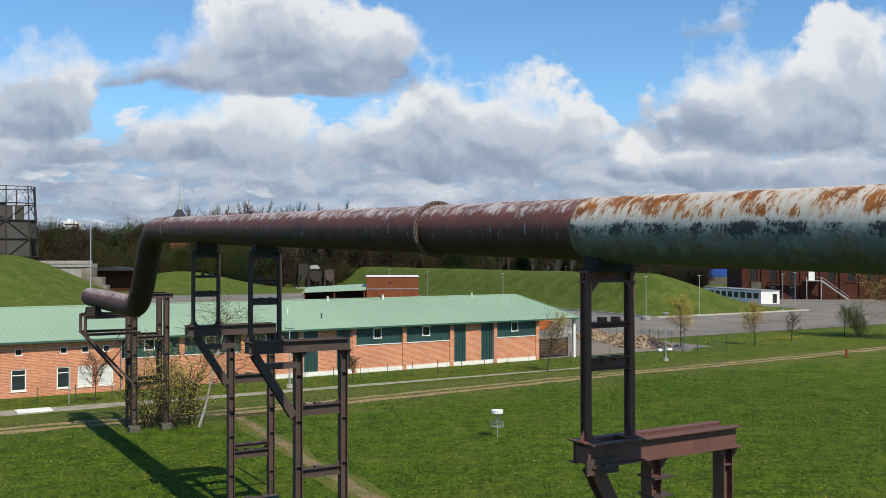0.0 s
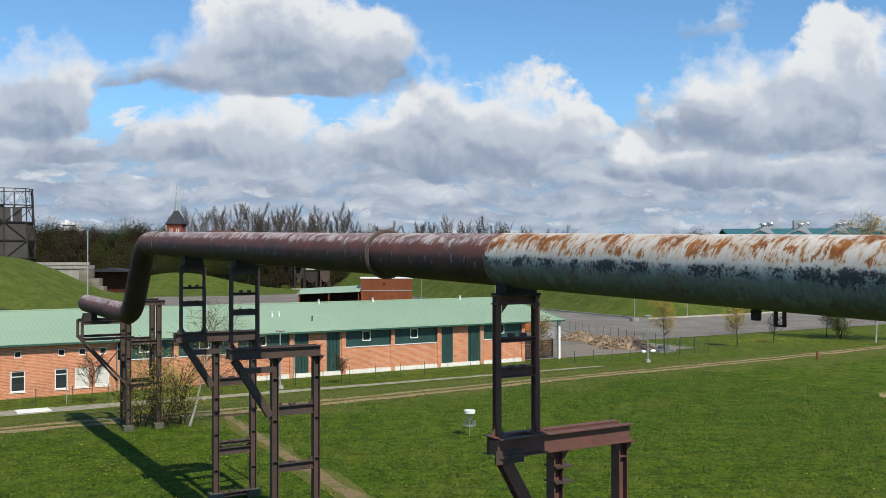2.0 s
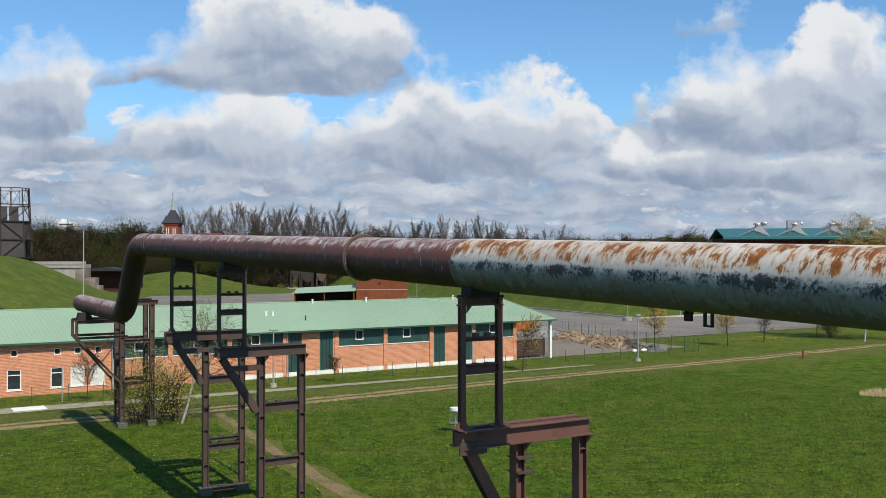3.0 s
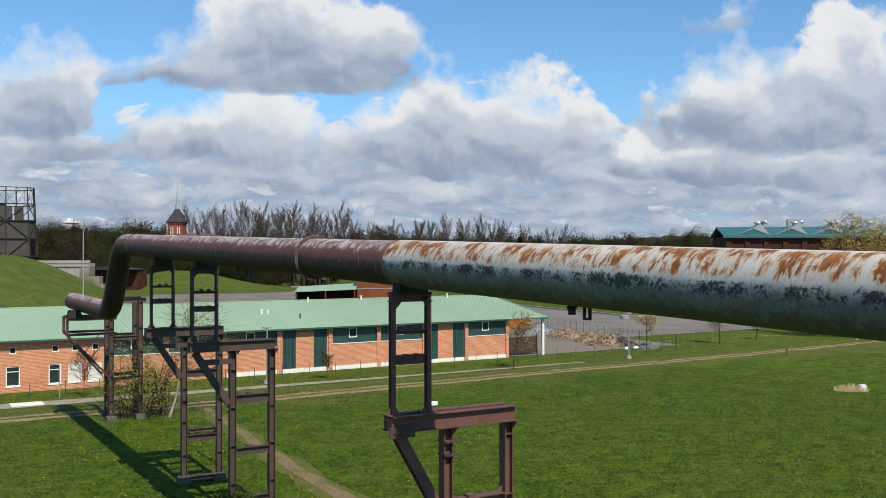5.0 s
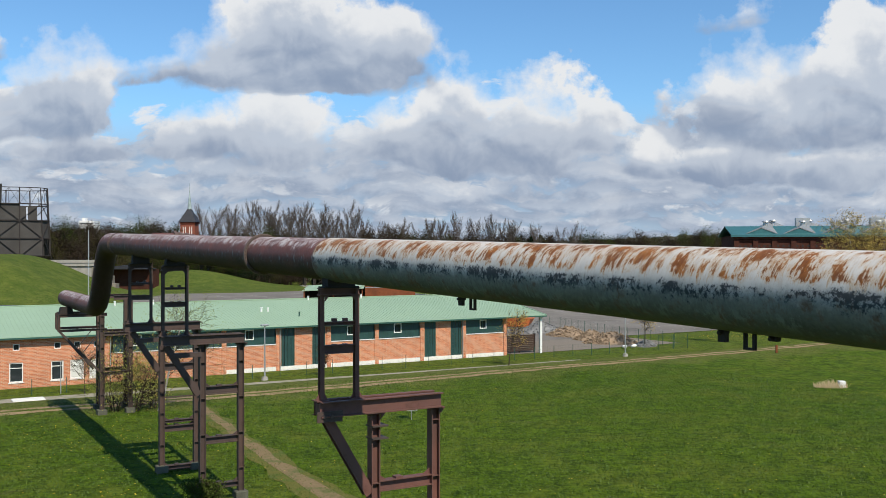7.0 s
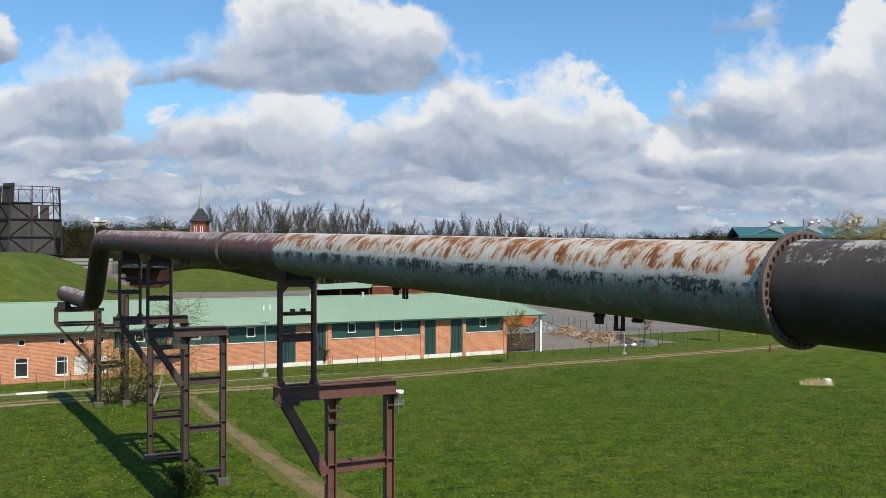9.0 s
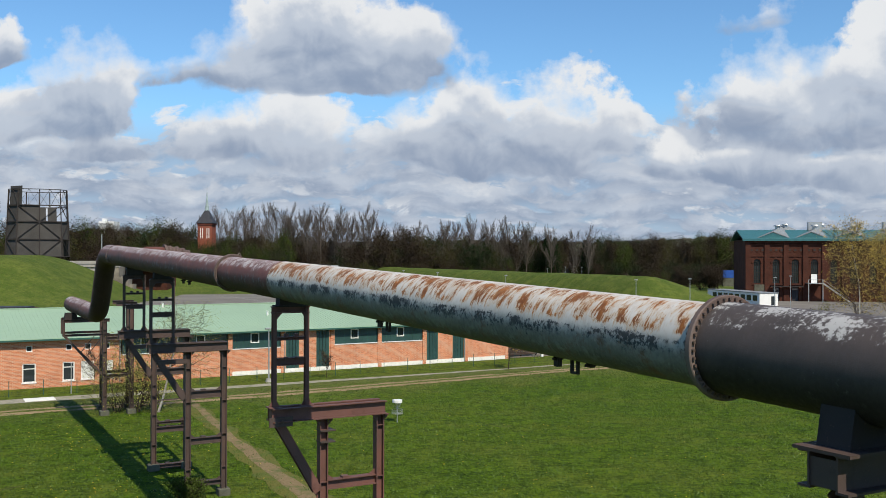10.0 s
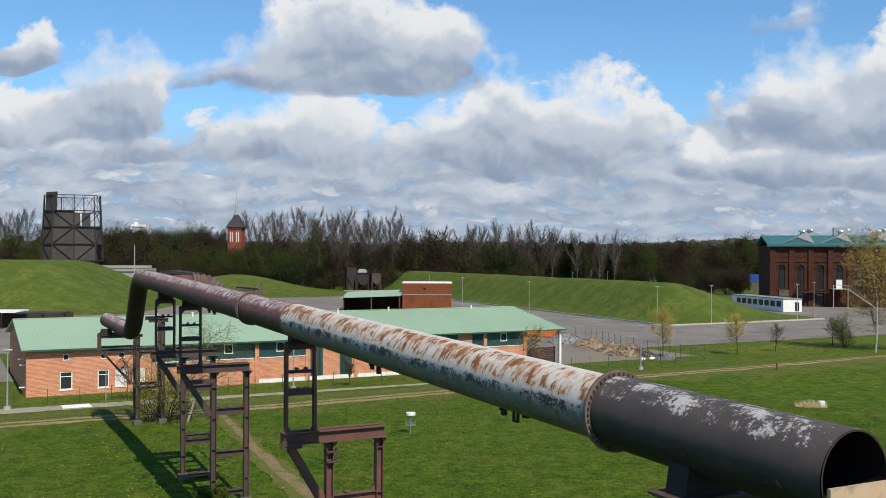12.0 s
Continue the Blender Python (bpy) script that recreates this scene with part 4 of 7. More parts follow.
# support at the cut end, low under the pipe
t = thing("pipe_support", along_pipe(-6.15), "brown steel pipe support with a broad saddle", "pipe support", "pipe supports")
zs = axis_z(-6.15) - 0.79
twin_beam(t, -0.65, 3.3, zs - 0.19, 0.38, 0.34, M["steel"], "beam_channel", "steel channel beam")
bm = bmesh.new()
prism(bm, [(-0.5, 0, zs), (0.5, 0, zs), (0.40, 0, zs + 0.55), (-0.40, 0, zs + 0.55)], 0.40, (0, 1, 0))
part("saddle", bm, M["iron"], t, "dark tapered steel saddle")
bm = bmesh.new()
span(bm, (-0.68, -0.34, zs - 0.005), (0.72, 0.34, zs + 0.03))
part("bearing_plate", bm, M["steel"], t)
for x in (1.0, 2.9):
    post(t, x, 0, 0.3, zs - 0.38, 0.32, M["steel"])
    footing(t, x, 0)
bm = bmesh.new()
girder(bm, (-0.34, 0, zs - 0.4), (0.84, 0, zs - 2.4), 0.24, 0.22, (0, 1, 0))
part("brace", bm, M["steel"], t)
bm = bmesh.new()
girder(bm, (2.2, -1.6, zs - 0.1), (2.2, -0.2, zs - 0.1), 0.3, 0.28)
part("stub_beam", bm, M["steel"], t)

# rusty trough beside the cut pipe end
bm = bmesh.new()
span(bm, (-0.52, -9.9, 8.10), (0.62, -8.72, 8.14))
span(bm, (-0.52, -8.72, 8.10), (0.62, -8.67, 8.84))
span(bm, (0.58, -9.9, 8.14), (0.62, -8.73, 8.60))
trough = solid("trough", bm, M["rusty_sheet"], along_pipe(0), "pale rusty sheet trough at the cut pipe end", "trough")
bm = bmesh.new()
for x in (-0.2, 0.45):
    girder(bm, (x, -9.2, 0.0), (x, -9.2, 8.0), 0.2, 0.2, (1, 0, 0))
girder(bm, (-0.5, -9.2, 8.02), (0.6, -9.2, 8.02), 0.2, 0.14)
part("stand", bm, M["steel"], trough)

# last tower: four posts, low run of the pipe on a cantilever
t = thing("pipe_support", on_grid(10.45, 49.8), "brown four-legged steel pipe tower among bushes", "pipe support", "pipe supports")
zc = 6.06
for x, y, z in ((2.0, 0, zc), (2.25, 2.3, zc), (3.65, 0, 7.05), (3.9, 2.3, 7.05)):
    post(t, x, y, 0.3, z, 0.28, M["steel"])
    footing(t, x, y, 0.55)
for y, x0 in ((0.0, -0.42), (2.3, -0.2)):
    for p, q, w, h, up in (((x0, y, zc - 0.06), (2.3, y, zc - 0.06), 0.2, 0.2, (0, 0, 1)), ((x0, y, zc - 0.95), (2.3, y, zc - 0.95), 0.18, 0.14, (0, 0, 1)), ((x0, y, zc - 1.0), (x0, y, zc), 0.14, 0.14, (1, 0, 0))):
        bm = bmesh.new()
        girder(bm, p, q, w, h, up)
        part("cantilever_bar", bm, M["steel"], t)
    bm = bmesh.new()
    bar(bm, (x0, y, zc - 0.95), (1.95, y, 2.5), 0.12, 0.12)
    bar(bm, (1.95, y, zc - 1.0), (0.9, y, 3.75), 0.05, 0.05)
    part("brace", bm, M["steel"], t)
    dx = 0.0 if y < 1 else 0.25
    for z, h in ((4.82, 0.22), (2.45, 0.22)):
        bm = bmesh.new()
        girder(bm, (2.1 + dx, y, z), (3.55 + dx, y, z), 0.2, h)
        for x, s in ((2.14 + dx, 1), (3.51 + dx, -1)):
            gusset(bm, x, z - h / 2, s * 0.22, -0.26, y - 0.01, y + 0.01)
        part("cross_beam", bm, M["steel"], t)
bm = bmesh.new()
girder(bm, (2.7, 0, 7.0), (4.0, 0, 7.0), 0.22, 0.26)
part("head_beam", bm, M["steel"], t)
bm = bmesh.new()
girder(bm, (2.9, 2.3, 7.0), (4.25, 2.3, 7.0), 0.22, 0.26)
part("head_beam", bm, M["steel"], t)
bm = bmesh.new()
prism(bm, [(-0.4, 0.2, zc + 0.04), (0.4, 0.2, zc + 0.04), (0.3, 0.2, zc + 0.45), (-0.3, 0.2, zc + 0.45)], 0.5, (0, 1, 0))
part("saddle", bm, M["iron"], t)


# ---- long brick building with the green roof ----
K = 1.356
hall = thing("brick_building", on_grid(9.8, 89.3, LOW), "long low orange brick building with a pale green sheet roof", "building")
EAVE, RIDGE, HALF, LEN, CAN = 4.88, 7.2, 12.6, 59.9, 65.6


def wall_bits(x0, x1, z0, z1, y0=0.0, y1=0.36):
    bm = bmesh.new()
    span(bm, (x0, y0, z0), (x1, y1, z1))
    part("wall", bm, M["brick"], hall)


LEFT = -1.35
OPEN = [(1.39, 2.30, 0.43, 1.82), (4.15, 4.99, 0.43, 1.82), (5.45, 6.39, 0.45, 1.82), (6.78, 7.74, 0.45, 1.80),
        (1.62, 2.06, 2.68, 3.14), (4.36, 4.81, 2.68, 3.14), (5.70, 6.17, 2.68, 3.14), (7.07, 7.55, 2.68, 3.14)]
# left part: solid wall cut by single windows, in columns
edges = sorted({LEFT / K, 8.2} | {o[0] for o in OPEN} | {o[1] for o in OPEN})
for x0, x1 in zip(edges, edges[1:]):
    mid = (x0 + x1) / 2
    holes = sorted((o[2], o[3]) for o in OPEN if o[0] < mid < o[1])
    z = 0.0
    for h0, h1 in holes:
        wall_bits(x0 * K, x1 * K, z * K, h0 * K)
        z = h1
    wall_bits(x0 * K, x1 * K, z * K, EAVE)
PIERS = [8.25, 12.4, 16.9, 21.4, 25.9, 30.4, 34.9, 39.35, 43.87]
BAYS = "wwwdwwdw"
for i, kind in enumerate(BAYS):
    x0, x1 = PIERS[i], PIERS[i + 1]
    if kind == "w":
        wall_bits(x0 * K, x1 * K, 0, 2.15 * K, 0.06, 0.36)
        wall_bits(x0 * K, x1 * K, 3.45 * K, EAVE, 0.06, 0.36)
    else:
        d = [x0 + 0.30, x0 + 1.46, x0 + 3.02, x0 + 4.2]
        wall_bits(x0 * K, d[0] * K, 0, EAVE, 0.06, 0.36)
        wall_bits(d[1] * K, d[2] * K, 0, EAVE, 0.06, 0.36)
        wall_bits(d[3] * K, x1 * K, 0, EAVE, 0.06, 0.36)
        for q0, q1 in ((d[0], d[1]), (d[2], d[3])):
            wall_bits(q0 * K, q1 * K, 3.42 * K, EAVE, 0.06, 0.36)
for x in PIERS[1:]:
    bm = bmesh.new()
    span(bm, (x * K - 0.24, -0.06, 0), (x * K + 0.24, 0.055, EAVE - 0.06))
    part("pier", bm, M["brick"], hall)
# side and rear walls
bm = bmesh.new()
prism(bm, [(LEFT + 0.18, 0.37, 0), (LEFT + 0.18, 2 * HALF, 0), (LEFT + 0.18, 2 * HALF, EAVE), (LEFT + 0.18, HALF, RIDGE - 0.12), (LEFT + 0.18, 0.37, EAVE)], 0.36, (1, 0, 0))
part("wall", bm, M["brick"], hall)
bm = bmesh.new()
span(bm, (LEN - 0.36, 0.37, 0), (LEN, 2 * HALF, EAVE))
part("wall", bm, M["brick"], hall)
bm = bmesh.new()
span(bm, (LEFT + 0.37, 2 * HALF - 0.36, 0), (LEN - 0.37, 2 * HALF, EAVE))
part("wall", bm, M["brick"], hall)
bm = bmesh.new()
span(bm, (0.4, 0.4, 0.0), (LEN - 0.4, 2 * HALF - 0.4, 0.1))
part("floor_slab", bm, M["concrete"], hall)
for i, kind in enumerate(BAYS):
    if i >= 2:
        bm = bmesh.new()
        span(bm, (PIERS[i] * K + 0.25, -0.03, 0.0), (PIERS[i + 1] * K - 0.25, 0.055, 0.46))
        part("plinth", bm, M["plinth"], hall, "white painted plinth")


def window_unit(name, x0, x1, z0, z1, y, split=True, lit="glass"):
    w = part(name, _frame(x0, x1, z0, z1, y, split), M["white"], hall, "white framed window")
    bm = bmesh.new()
    span(bm, (x0 + 0.05, y + 0.05, z0 + 0.05), (x1 - 0.05, y + 0.065, z1 - 0.05))
    part("pane", bm, M[lit], w, "dark window pane")
    return w


def _frame(x0, x1, z0, z1, y, split):
    bm = bmesh.new()
    f = 0.10 if x1 - x0 > 0.8 else 0.075
    span(bm, (x0, y, z0), (x0 + f, y + 0.12, z1)), span(bm, (x1 - f, y, z0), (x1, y + 0.12, z1))
    span(bm, (x0 + f, y, z0), (x1 - f, y + 0.12, z0 + f)), span(bm, (x0 + f, y, z1 - f), (x1 - f, y + 0.12, z1))
    if split:
        zs = z0 + (z1 - z0) * 0.7
        span(bm, (x0 + f, y, zs), (x1 - f, y + 0.1, zs + f * 0.8))
    return bm


M["blind"] = plain("white_roller_blind", (0.62, 0.62, 0.58), 0.8, 0, 0.05)
for i, (x0, x1, z0, z1) in enumerate(OPEN):
    window_unit("window", x0 * K, x1 * K, z0 * K, z1 * K, 0.06, i < 4, "blind" if i in (2, 3) else "glass")
    if i < 4:
        bm = bmesh.new()
        span(bm, (x0 * K - 0.08, -0.06, z0 * K - 0.09), (x1 * K + 0.08, 0.1, z0 * K - 0.005))
        part("window_sill", bm, M["white"], hall)
for i, kind in enumerate(BAYS):
    x0, x1 = PIERS[i], PIERS[i + 1]
    if kind == "w":
        q0, q1 = x0 * K + 0.27, x1 * K - 0.27
        strip = part("window_strip", _frame(q0, q1, 2.17 * K, 3.44 * K, 0.10, False), M["green_panel"], hall, "strip of dark green glazing")
        n = 9
        for k in range(n):
            bm2 = bmesh.new()
            w = (q1 - q0 - 0.2) / n
            xa = q0 + 0.1 + k * w
            span(bm2, (xa + 0.015, 0.14, 2.17 * K + 0.1), (xa + w - 0.015, 0.19, 3.44 * K - 0.1))
            part("panel", bm2, M["green_panel"], strip)
            bm2 = bmesh.new()
            span(bm2, (xa - 0.02, 0.115, 2.17 * K + 0.1), (xa + 0.02, 0.15, 3.44 * K - 0.1))
            part("mullion", bm2, M["green_trim"], strip)
        xm = (q0 + q1) / 2 - 0.2 + (0.35 if i in (3,) else 0)
        window_unit("casement", xm - 0.5, xm + 0.5, 2.60 * K, 3.42 * K, 0.085, False)
        bm2 = bmesh.new()
        span(bm2, (q0 - 0.03, -0.02, 2.17 * K - 0.06), (q1 + 0.03, 0.12, 2.17 * K + 0.02))
        part("window_sill", bm2, M["white"], hall, "thin white sill")
    else:
        for q0, q1 in ((x0 + 0.30, x0 + 1.46), (x0 + 3.02, x0 + 4.2)):
            door = part("door", _frame(q0 * K, q1 * K, 0.3, 3.42 * K, 0.10, False), M["green_trim"], hall, "tall dark green panelled door")
            n = 4
            w = (q1 - q0) * K / n
            for k in range(n):
                bm2 = bmesh.new()
                span(bm2, (q0 * K + k * w + 0.02, 0.14, 0.36), (q0 * K + (k + 1) * w - 0.02, 0.19, 3.42 * K - 0.06))
                part("panel", bm2, M["green_panel"], door)
            bm2 = bmesh.new()
            span(bm2, (q0 * K, -0.05, 0.0), (q1 * K, 0.3, 0.3))
            part("step", bm2, M["plinth"], hall)

# roof: two slopes with upstanding ribs
SL = math.atan2(RIDGE - EAVE, HALF + 0.5)


def slope_pt(x, d, up, side):
    """A point on a roof slope: d from the eave towards the ridge."""
    y = -0.55 + d * math.cos(SL)
    if side:
        y = 2 * HALF - y
    return Vector((x, y, EAVE - 0.05 + d * math.sin(SL) + up))


DL = (HALF + 0.55) / math.cos(SL)
for side in (0, 1):
    bm = bmesh.new()
    c = [slope_pt(LEFT - 0.45, 0, 0, side), slope_pt(CAN, 0, 0, side), slope_pt(CAN, DL, 0, side), slope_pt(LEFT - 0.45, DL, 0, side)]
    prism(bm, [p + Vector((0, 0, 0.06)) for p in c], 0.12, (0, 0, 1))
    roof = part("roof", bm, M["green_roof"], hall, "pale green ribbed roof slope")
    bm = bmesh.new()
    x = LEFT - 0.2
    while x < CAN:
        bar(bm, slope_pt(x, 0.03, 0.128, side), slope_pt(x, DL - 0.05, 0.128, side), 0.05, 0.022)
        x += 0.42
    part("ribs", bm, M["green_roof"], roof)
bm = bmesh.new()
bar(bm, slope_pt(LEFT - 0.45, DL, 0.15, 0), slope_pt(CAN, DL, 0.15, 0), 0.5, 0.09)
part("ridge_cap", bm, M["green_roof"], hall)
bm = bmesh.new()
for x in (LEFT - 0.47, CAN + 0.02):
    for side in (0, 1):
        bar(bm, slope_pt(x, -0.05, 0.10, side), slope_pt(x, DL, 0.10, side), 0.12, 0.22)
part("verge_trim", bm, M["green_roof"], hall)
bm = bmesh.new()
bar(bm, slope_pt(LEFT - 0.45, -0.08, 0.0, 0), slope_pt(CAN, -0.08, 0.0, 0), 0.18, 0.16)
part("gutter", bm, M["green_trim"], hall, "dark green eaves gutter")
bm = bmesh.new()
span(bm, (LEFT - 0.35, -0.5, EAVE - 0.16), (CAN - 0.1, 0.0, EAVE - 0.06))
span(bm, (LEN, 0.0, EAVE - 0.16), (CAN - 0.1, 2 * HALF, EAVE - 0.06))
part("soffit", bm, M["timber_dark"], hall)
for x in (8.25, 21.55, 39.15):
    bm = bmesh.new()
    rod(bm, (x * K, -0.1, 0.1), (x * K, -0.1, EAVE - 0.35), 0.06, seg=8)
    rod(bm, (x * K, -0.1, EAVE - 0.37), (x * K, -0.45, EAVE - 0.1), 0.06, seg=8)
    part("downpipe", bm, M["galv"], hall, "grey rain downpipe")
for x in (CAN - 0.5,):
    bm = bmesh.new()
    span(bm, (x - 0.16, -0.16, 0), (x + 0.16, 0.16, EAVE - 0.16))
    part("canopy_post", bm, M["white"], hall, "white canopy post")
    bm = bmesh.new()
    span(bm, (x - 0.16, 11.8, 0), (x + 0.16, 12.1, EAVE - 0.16))
    part("canopy_post", bm, M["white"], hall, "white canopy post")
for x, d, r in ((14, 12.2, 0.1), (18.3, 12.4, 0.1), (45, 12.7, 0.12), (58, 12.6, 0.1), (29.4, 7, 0.12), (30.2, 7, 0.1), (33, 4.2, 0.08), (37.5, 12.4, 0.1)):
    bm = bmesh.new()
    p = slope_pt(x, d, 0.1, 0)
    rod(bm, p, p + Vector((0, 0, 0.5)), r, seg=10)
    rod(bm, p + Vector((0, 0, 0.5)), p + Vector((0, 0, 0.56)), r * 1.5, seg=10)
    part("roof_vent", bm, M["white"] if x != 33 else M["green_trim"], hall, "small roof vent")
for z, y in ((3.6, 3), (0.8, 1.5), (3.2, 0.8)):
    bm = bmesh.new()
    span(bm, (LEFT - 0.55, y, z), (LEFT - 0.02, y + 0.3, z + 0.12))
    part("wall_lamp", bm, M["white"], hall, "white wall lamp")

# timber screen under the canopy
screen = thing("timber_screen", on_grid(9.8 + LEN + 0.15, 89.3 + 1.2, LOW), "dark weathered horizontal plank screen beside the brick wall", "fence")
bm = bmesh.new()
span(bm, (0, -0.03, 0), (5.1, 0.03, 0.21))
plank = mesh_of("plank", bm, M["timber_dark"])
for k in range(9):
    shared("plank", plank, screen, Matrix.Translation((0, 0.01 * (k % 2), 0.25 + 0.235 * k)))
for x in (0.1, 2.6, 5.0):
    bm = bmesh.new()
    span(bm, (x - 0.07, 0.04, 0), (x + 0.07, 0.18, 2.45))
    part("post", bm, M["timber_dark"], screen)


def at_view(s, f, z=LOW):
    p = V_O + V_R * s + V_F * f
    return Vector((p.x, p.y, z))



# ---- timber shed behind ----
shed = thing("timber_shed", on_grid(124.2, 210.4, LOW), "red-brown timber shed with a flat white-edged roof", "shed")
bm = bmesh.new()
W, DP, HT = 13.4, 13.0, 7.3
SHED_TURN = -28.0
shed.matrix_basis = on_grid(124.2, 210.4, LOW, SHED_TURN)
span(bm, (-W, 0, 0), (0, 0.25, HT)), span(bm, (-W, 0.25, 0), (-W + 0.25, DP, HT)), span(bm, (-0.25, 0.25, 0), (0, DP, HT)), span(bm, (-W + 0.25, DP - 0.25, 0), (-0.25, DP, HT))
part("wall", bm, M["timber_red"], shed, "red-brown board wall")
bm = bmesh.new()
span(bm, (-W - 0.2, -0.2, HT), (0.2, DP + 0.2, HT + 0.2))
part("roof", bm, M["white"], shed, "flat roof with a white edge")
bm = bmesh.new()
span(bm, (-W, -0.06, 4.1), (0.06, -0.005, 4.3))
part("band", bm, M["galv"], shed)
bm = bmesh.new()
span(bm, (-0.12, -0.035, 0), (0.12, -0.004, 2.9))
board = mesh_of("board", bm, M["timber_red"])
for k in range(49):
    shared("board", board, shed, Matrix.Translation((-W + 0.2 + k * 0.27, 0, 4.35)))
bm = bmesh.new()
span(bm, (-9.3, -0.08, 0.1), (-4.2, -0.005, 3.9))
part("door", bm, M["timber_red"], shed, "wide timber sliding door")
bm = bmesh.new()
span(bm, (-7.6, -0.2, 5.7), (-7.0, -0.005, 6.1))
part("lamp", bm, M["iron"], shed)
lean = thing("lean_to", on_grid(124.2, 210.4, LOW, SHED_TURN), "open lean-to with a pale green roof beside the shed", "shed")
bm = bmesh.new()
prism(bm, [(-W - 0.1, 5, 4.9), (-W - 0.1, -7.5, 4.2), (-W - 16, -7.5, 3.6), (-W - 16, 9, 4.4), (-W - 0.1, 11, 5.2)], 0.16, (0, 0, 1))
part("roof", bm, M["green_roof"], lean)
for x, y in ((-W - 15.5, -7), (-W - 8, -7), (-W - 0.5, -7), (-W - 15.5, 7)):
    bm = bmesh.new()
    span(bm, (x - 0.15, y - 0.15, 0), (x + 0.15, y + 0.15, 4.0))
    part("post", bm, M["timber_red"], lean)
bm = bmesh.new()
span(bm, (-W - 15.6, 7.2, 0), (-W - 0.1, 7.4, 4.1)), span(bm, (-W - 15.7, -6.6, 0), (-W - 15.5, 7.1, 3.6))
part("wall", bm, M["timber_dark"], lean)

# ---- lamp posts ----
def street_lamp(h):
    t = thing("street_lamp", Matrix.Identity(4), "slim galvanised lamp post with a flat head", "street lamp", "street lamps")
    bm = bmesh.new()
    rod(bm, (0, 0, 0), (0, 0, h), 0.10, 0.055, 10)
    part("pole", bm, M["galv"], t)
    bm = bmesh.new()
    vs = span(bm, (-0.42, -0.2, h - 0.02), (0.42, 0.2, h + 0.16))
    bmesh.ops.bevel(bm, geom=bm.edges[:], offset=0.05, segments=1, affect="EDGES")
    part("head", bm, M["galv"], t)
    bm = bmesh.new()
    rod(bm, (0, 0, 0), (0, 0, 0.35), 0.35, 0.3, 12)
    part("base", bm, M["concrete"], t)
    return t


lamp = street_lamp(8.4)
lamp.matrix_basis = on_grid(133.4, 137.0, LOW)
for a, b in ((150.0, 138.4), (178.0, 139.5), (132.6, 184.5), (136.9, 226.8), (144, 262), (196, 150), (60, 352)):
    copy_thing(lamp, on_grid(a, b, LOW))
for a, b in ((230, 300), (262, 330), (262, 318), (300, 360)):
    copy_thing(lamp, on_grid(a, b, LOW))
small = street_lamp(5.55)
small.matrix_basis = on_grid(81.4, 80.3, LOW)
copy_thing(small, on_grid(6.3, 81.9, LOW)), copy_thing(small, on_grid(34.8, 82.6, LOW))

# ---- old machine hall ----
mh = thing("machine_hall", Matrix.Translation((at_view(0.343 * 284 + 2.6, 284))) @ pose(0, 0, 0, 0, 0, -7.0), "tall dark red brick machine hall with a teal roof edge", "building")
HL, HH, HD = 92.0, 18.6, 26.0
BAY = 5.5
WX = [3.2 + BAY * k for k in range(16)]


def hall_wall(x0, x1, z0, z1):
    bm = bmesh.new()
    span(bm, (x0, 0, z0), (x1, 0.7, z1))
    part("wall", bm, M["hall_brick"], mh)


x = 0.0
for k, wx in enumerate(WX):
    hall_wall(x, wx - 1.0, 0, HH)
    if k not in (1, 2):
        hall_wall(wx - 1.0, wx + 1.0, 0, 5.4)
    else:
        hall_wall(wx - 1.0, wx + 1.0, 4.4, 5.4)
    hall_wall(wx - 1.0, wx + 1.0, 12.6, HH)
    x = wx + 1.0
hall_wall(x, HL, 0, HH)
bm = bmesh.new()
span(bm, (0, 0.7, 0), (0.7, HD, HH)), span(bm, (HL - 0.7, 0.7, 0), (HL, HD, HH)), span(bm, (0.7, HD - 0.7, 0), (HL - 0.7, HD, HH))
part("wall", bm, M["hall_brick"], mh, "dark red brick end and rear walls")
for k in range(17):
    bm = bmesh.new()
    xx = 0.55 + BAY * k
    span(bm, (xx - 0.75, -0.45, 0), (xx + 0.75, -0.003, HH - 1.2))
    part("pilaster", bm, M["hall_brick"], mh)
for z0, z1, y in ((HH - 1.15, HH, -0.6), (13.4, 13.8, -0.25), (16.9, 17.3, -0.3), (4.9, 5.2, -0.2)):
    bm = bmesh.new()
    span(bm, (-0.3, y, z0), (HL + 0.3, -0.003, z1))
    part("cornice", bm, M["hall_brick"], mh)
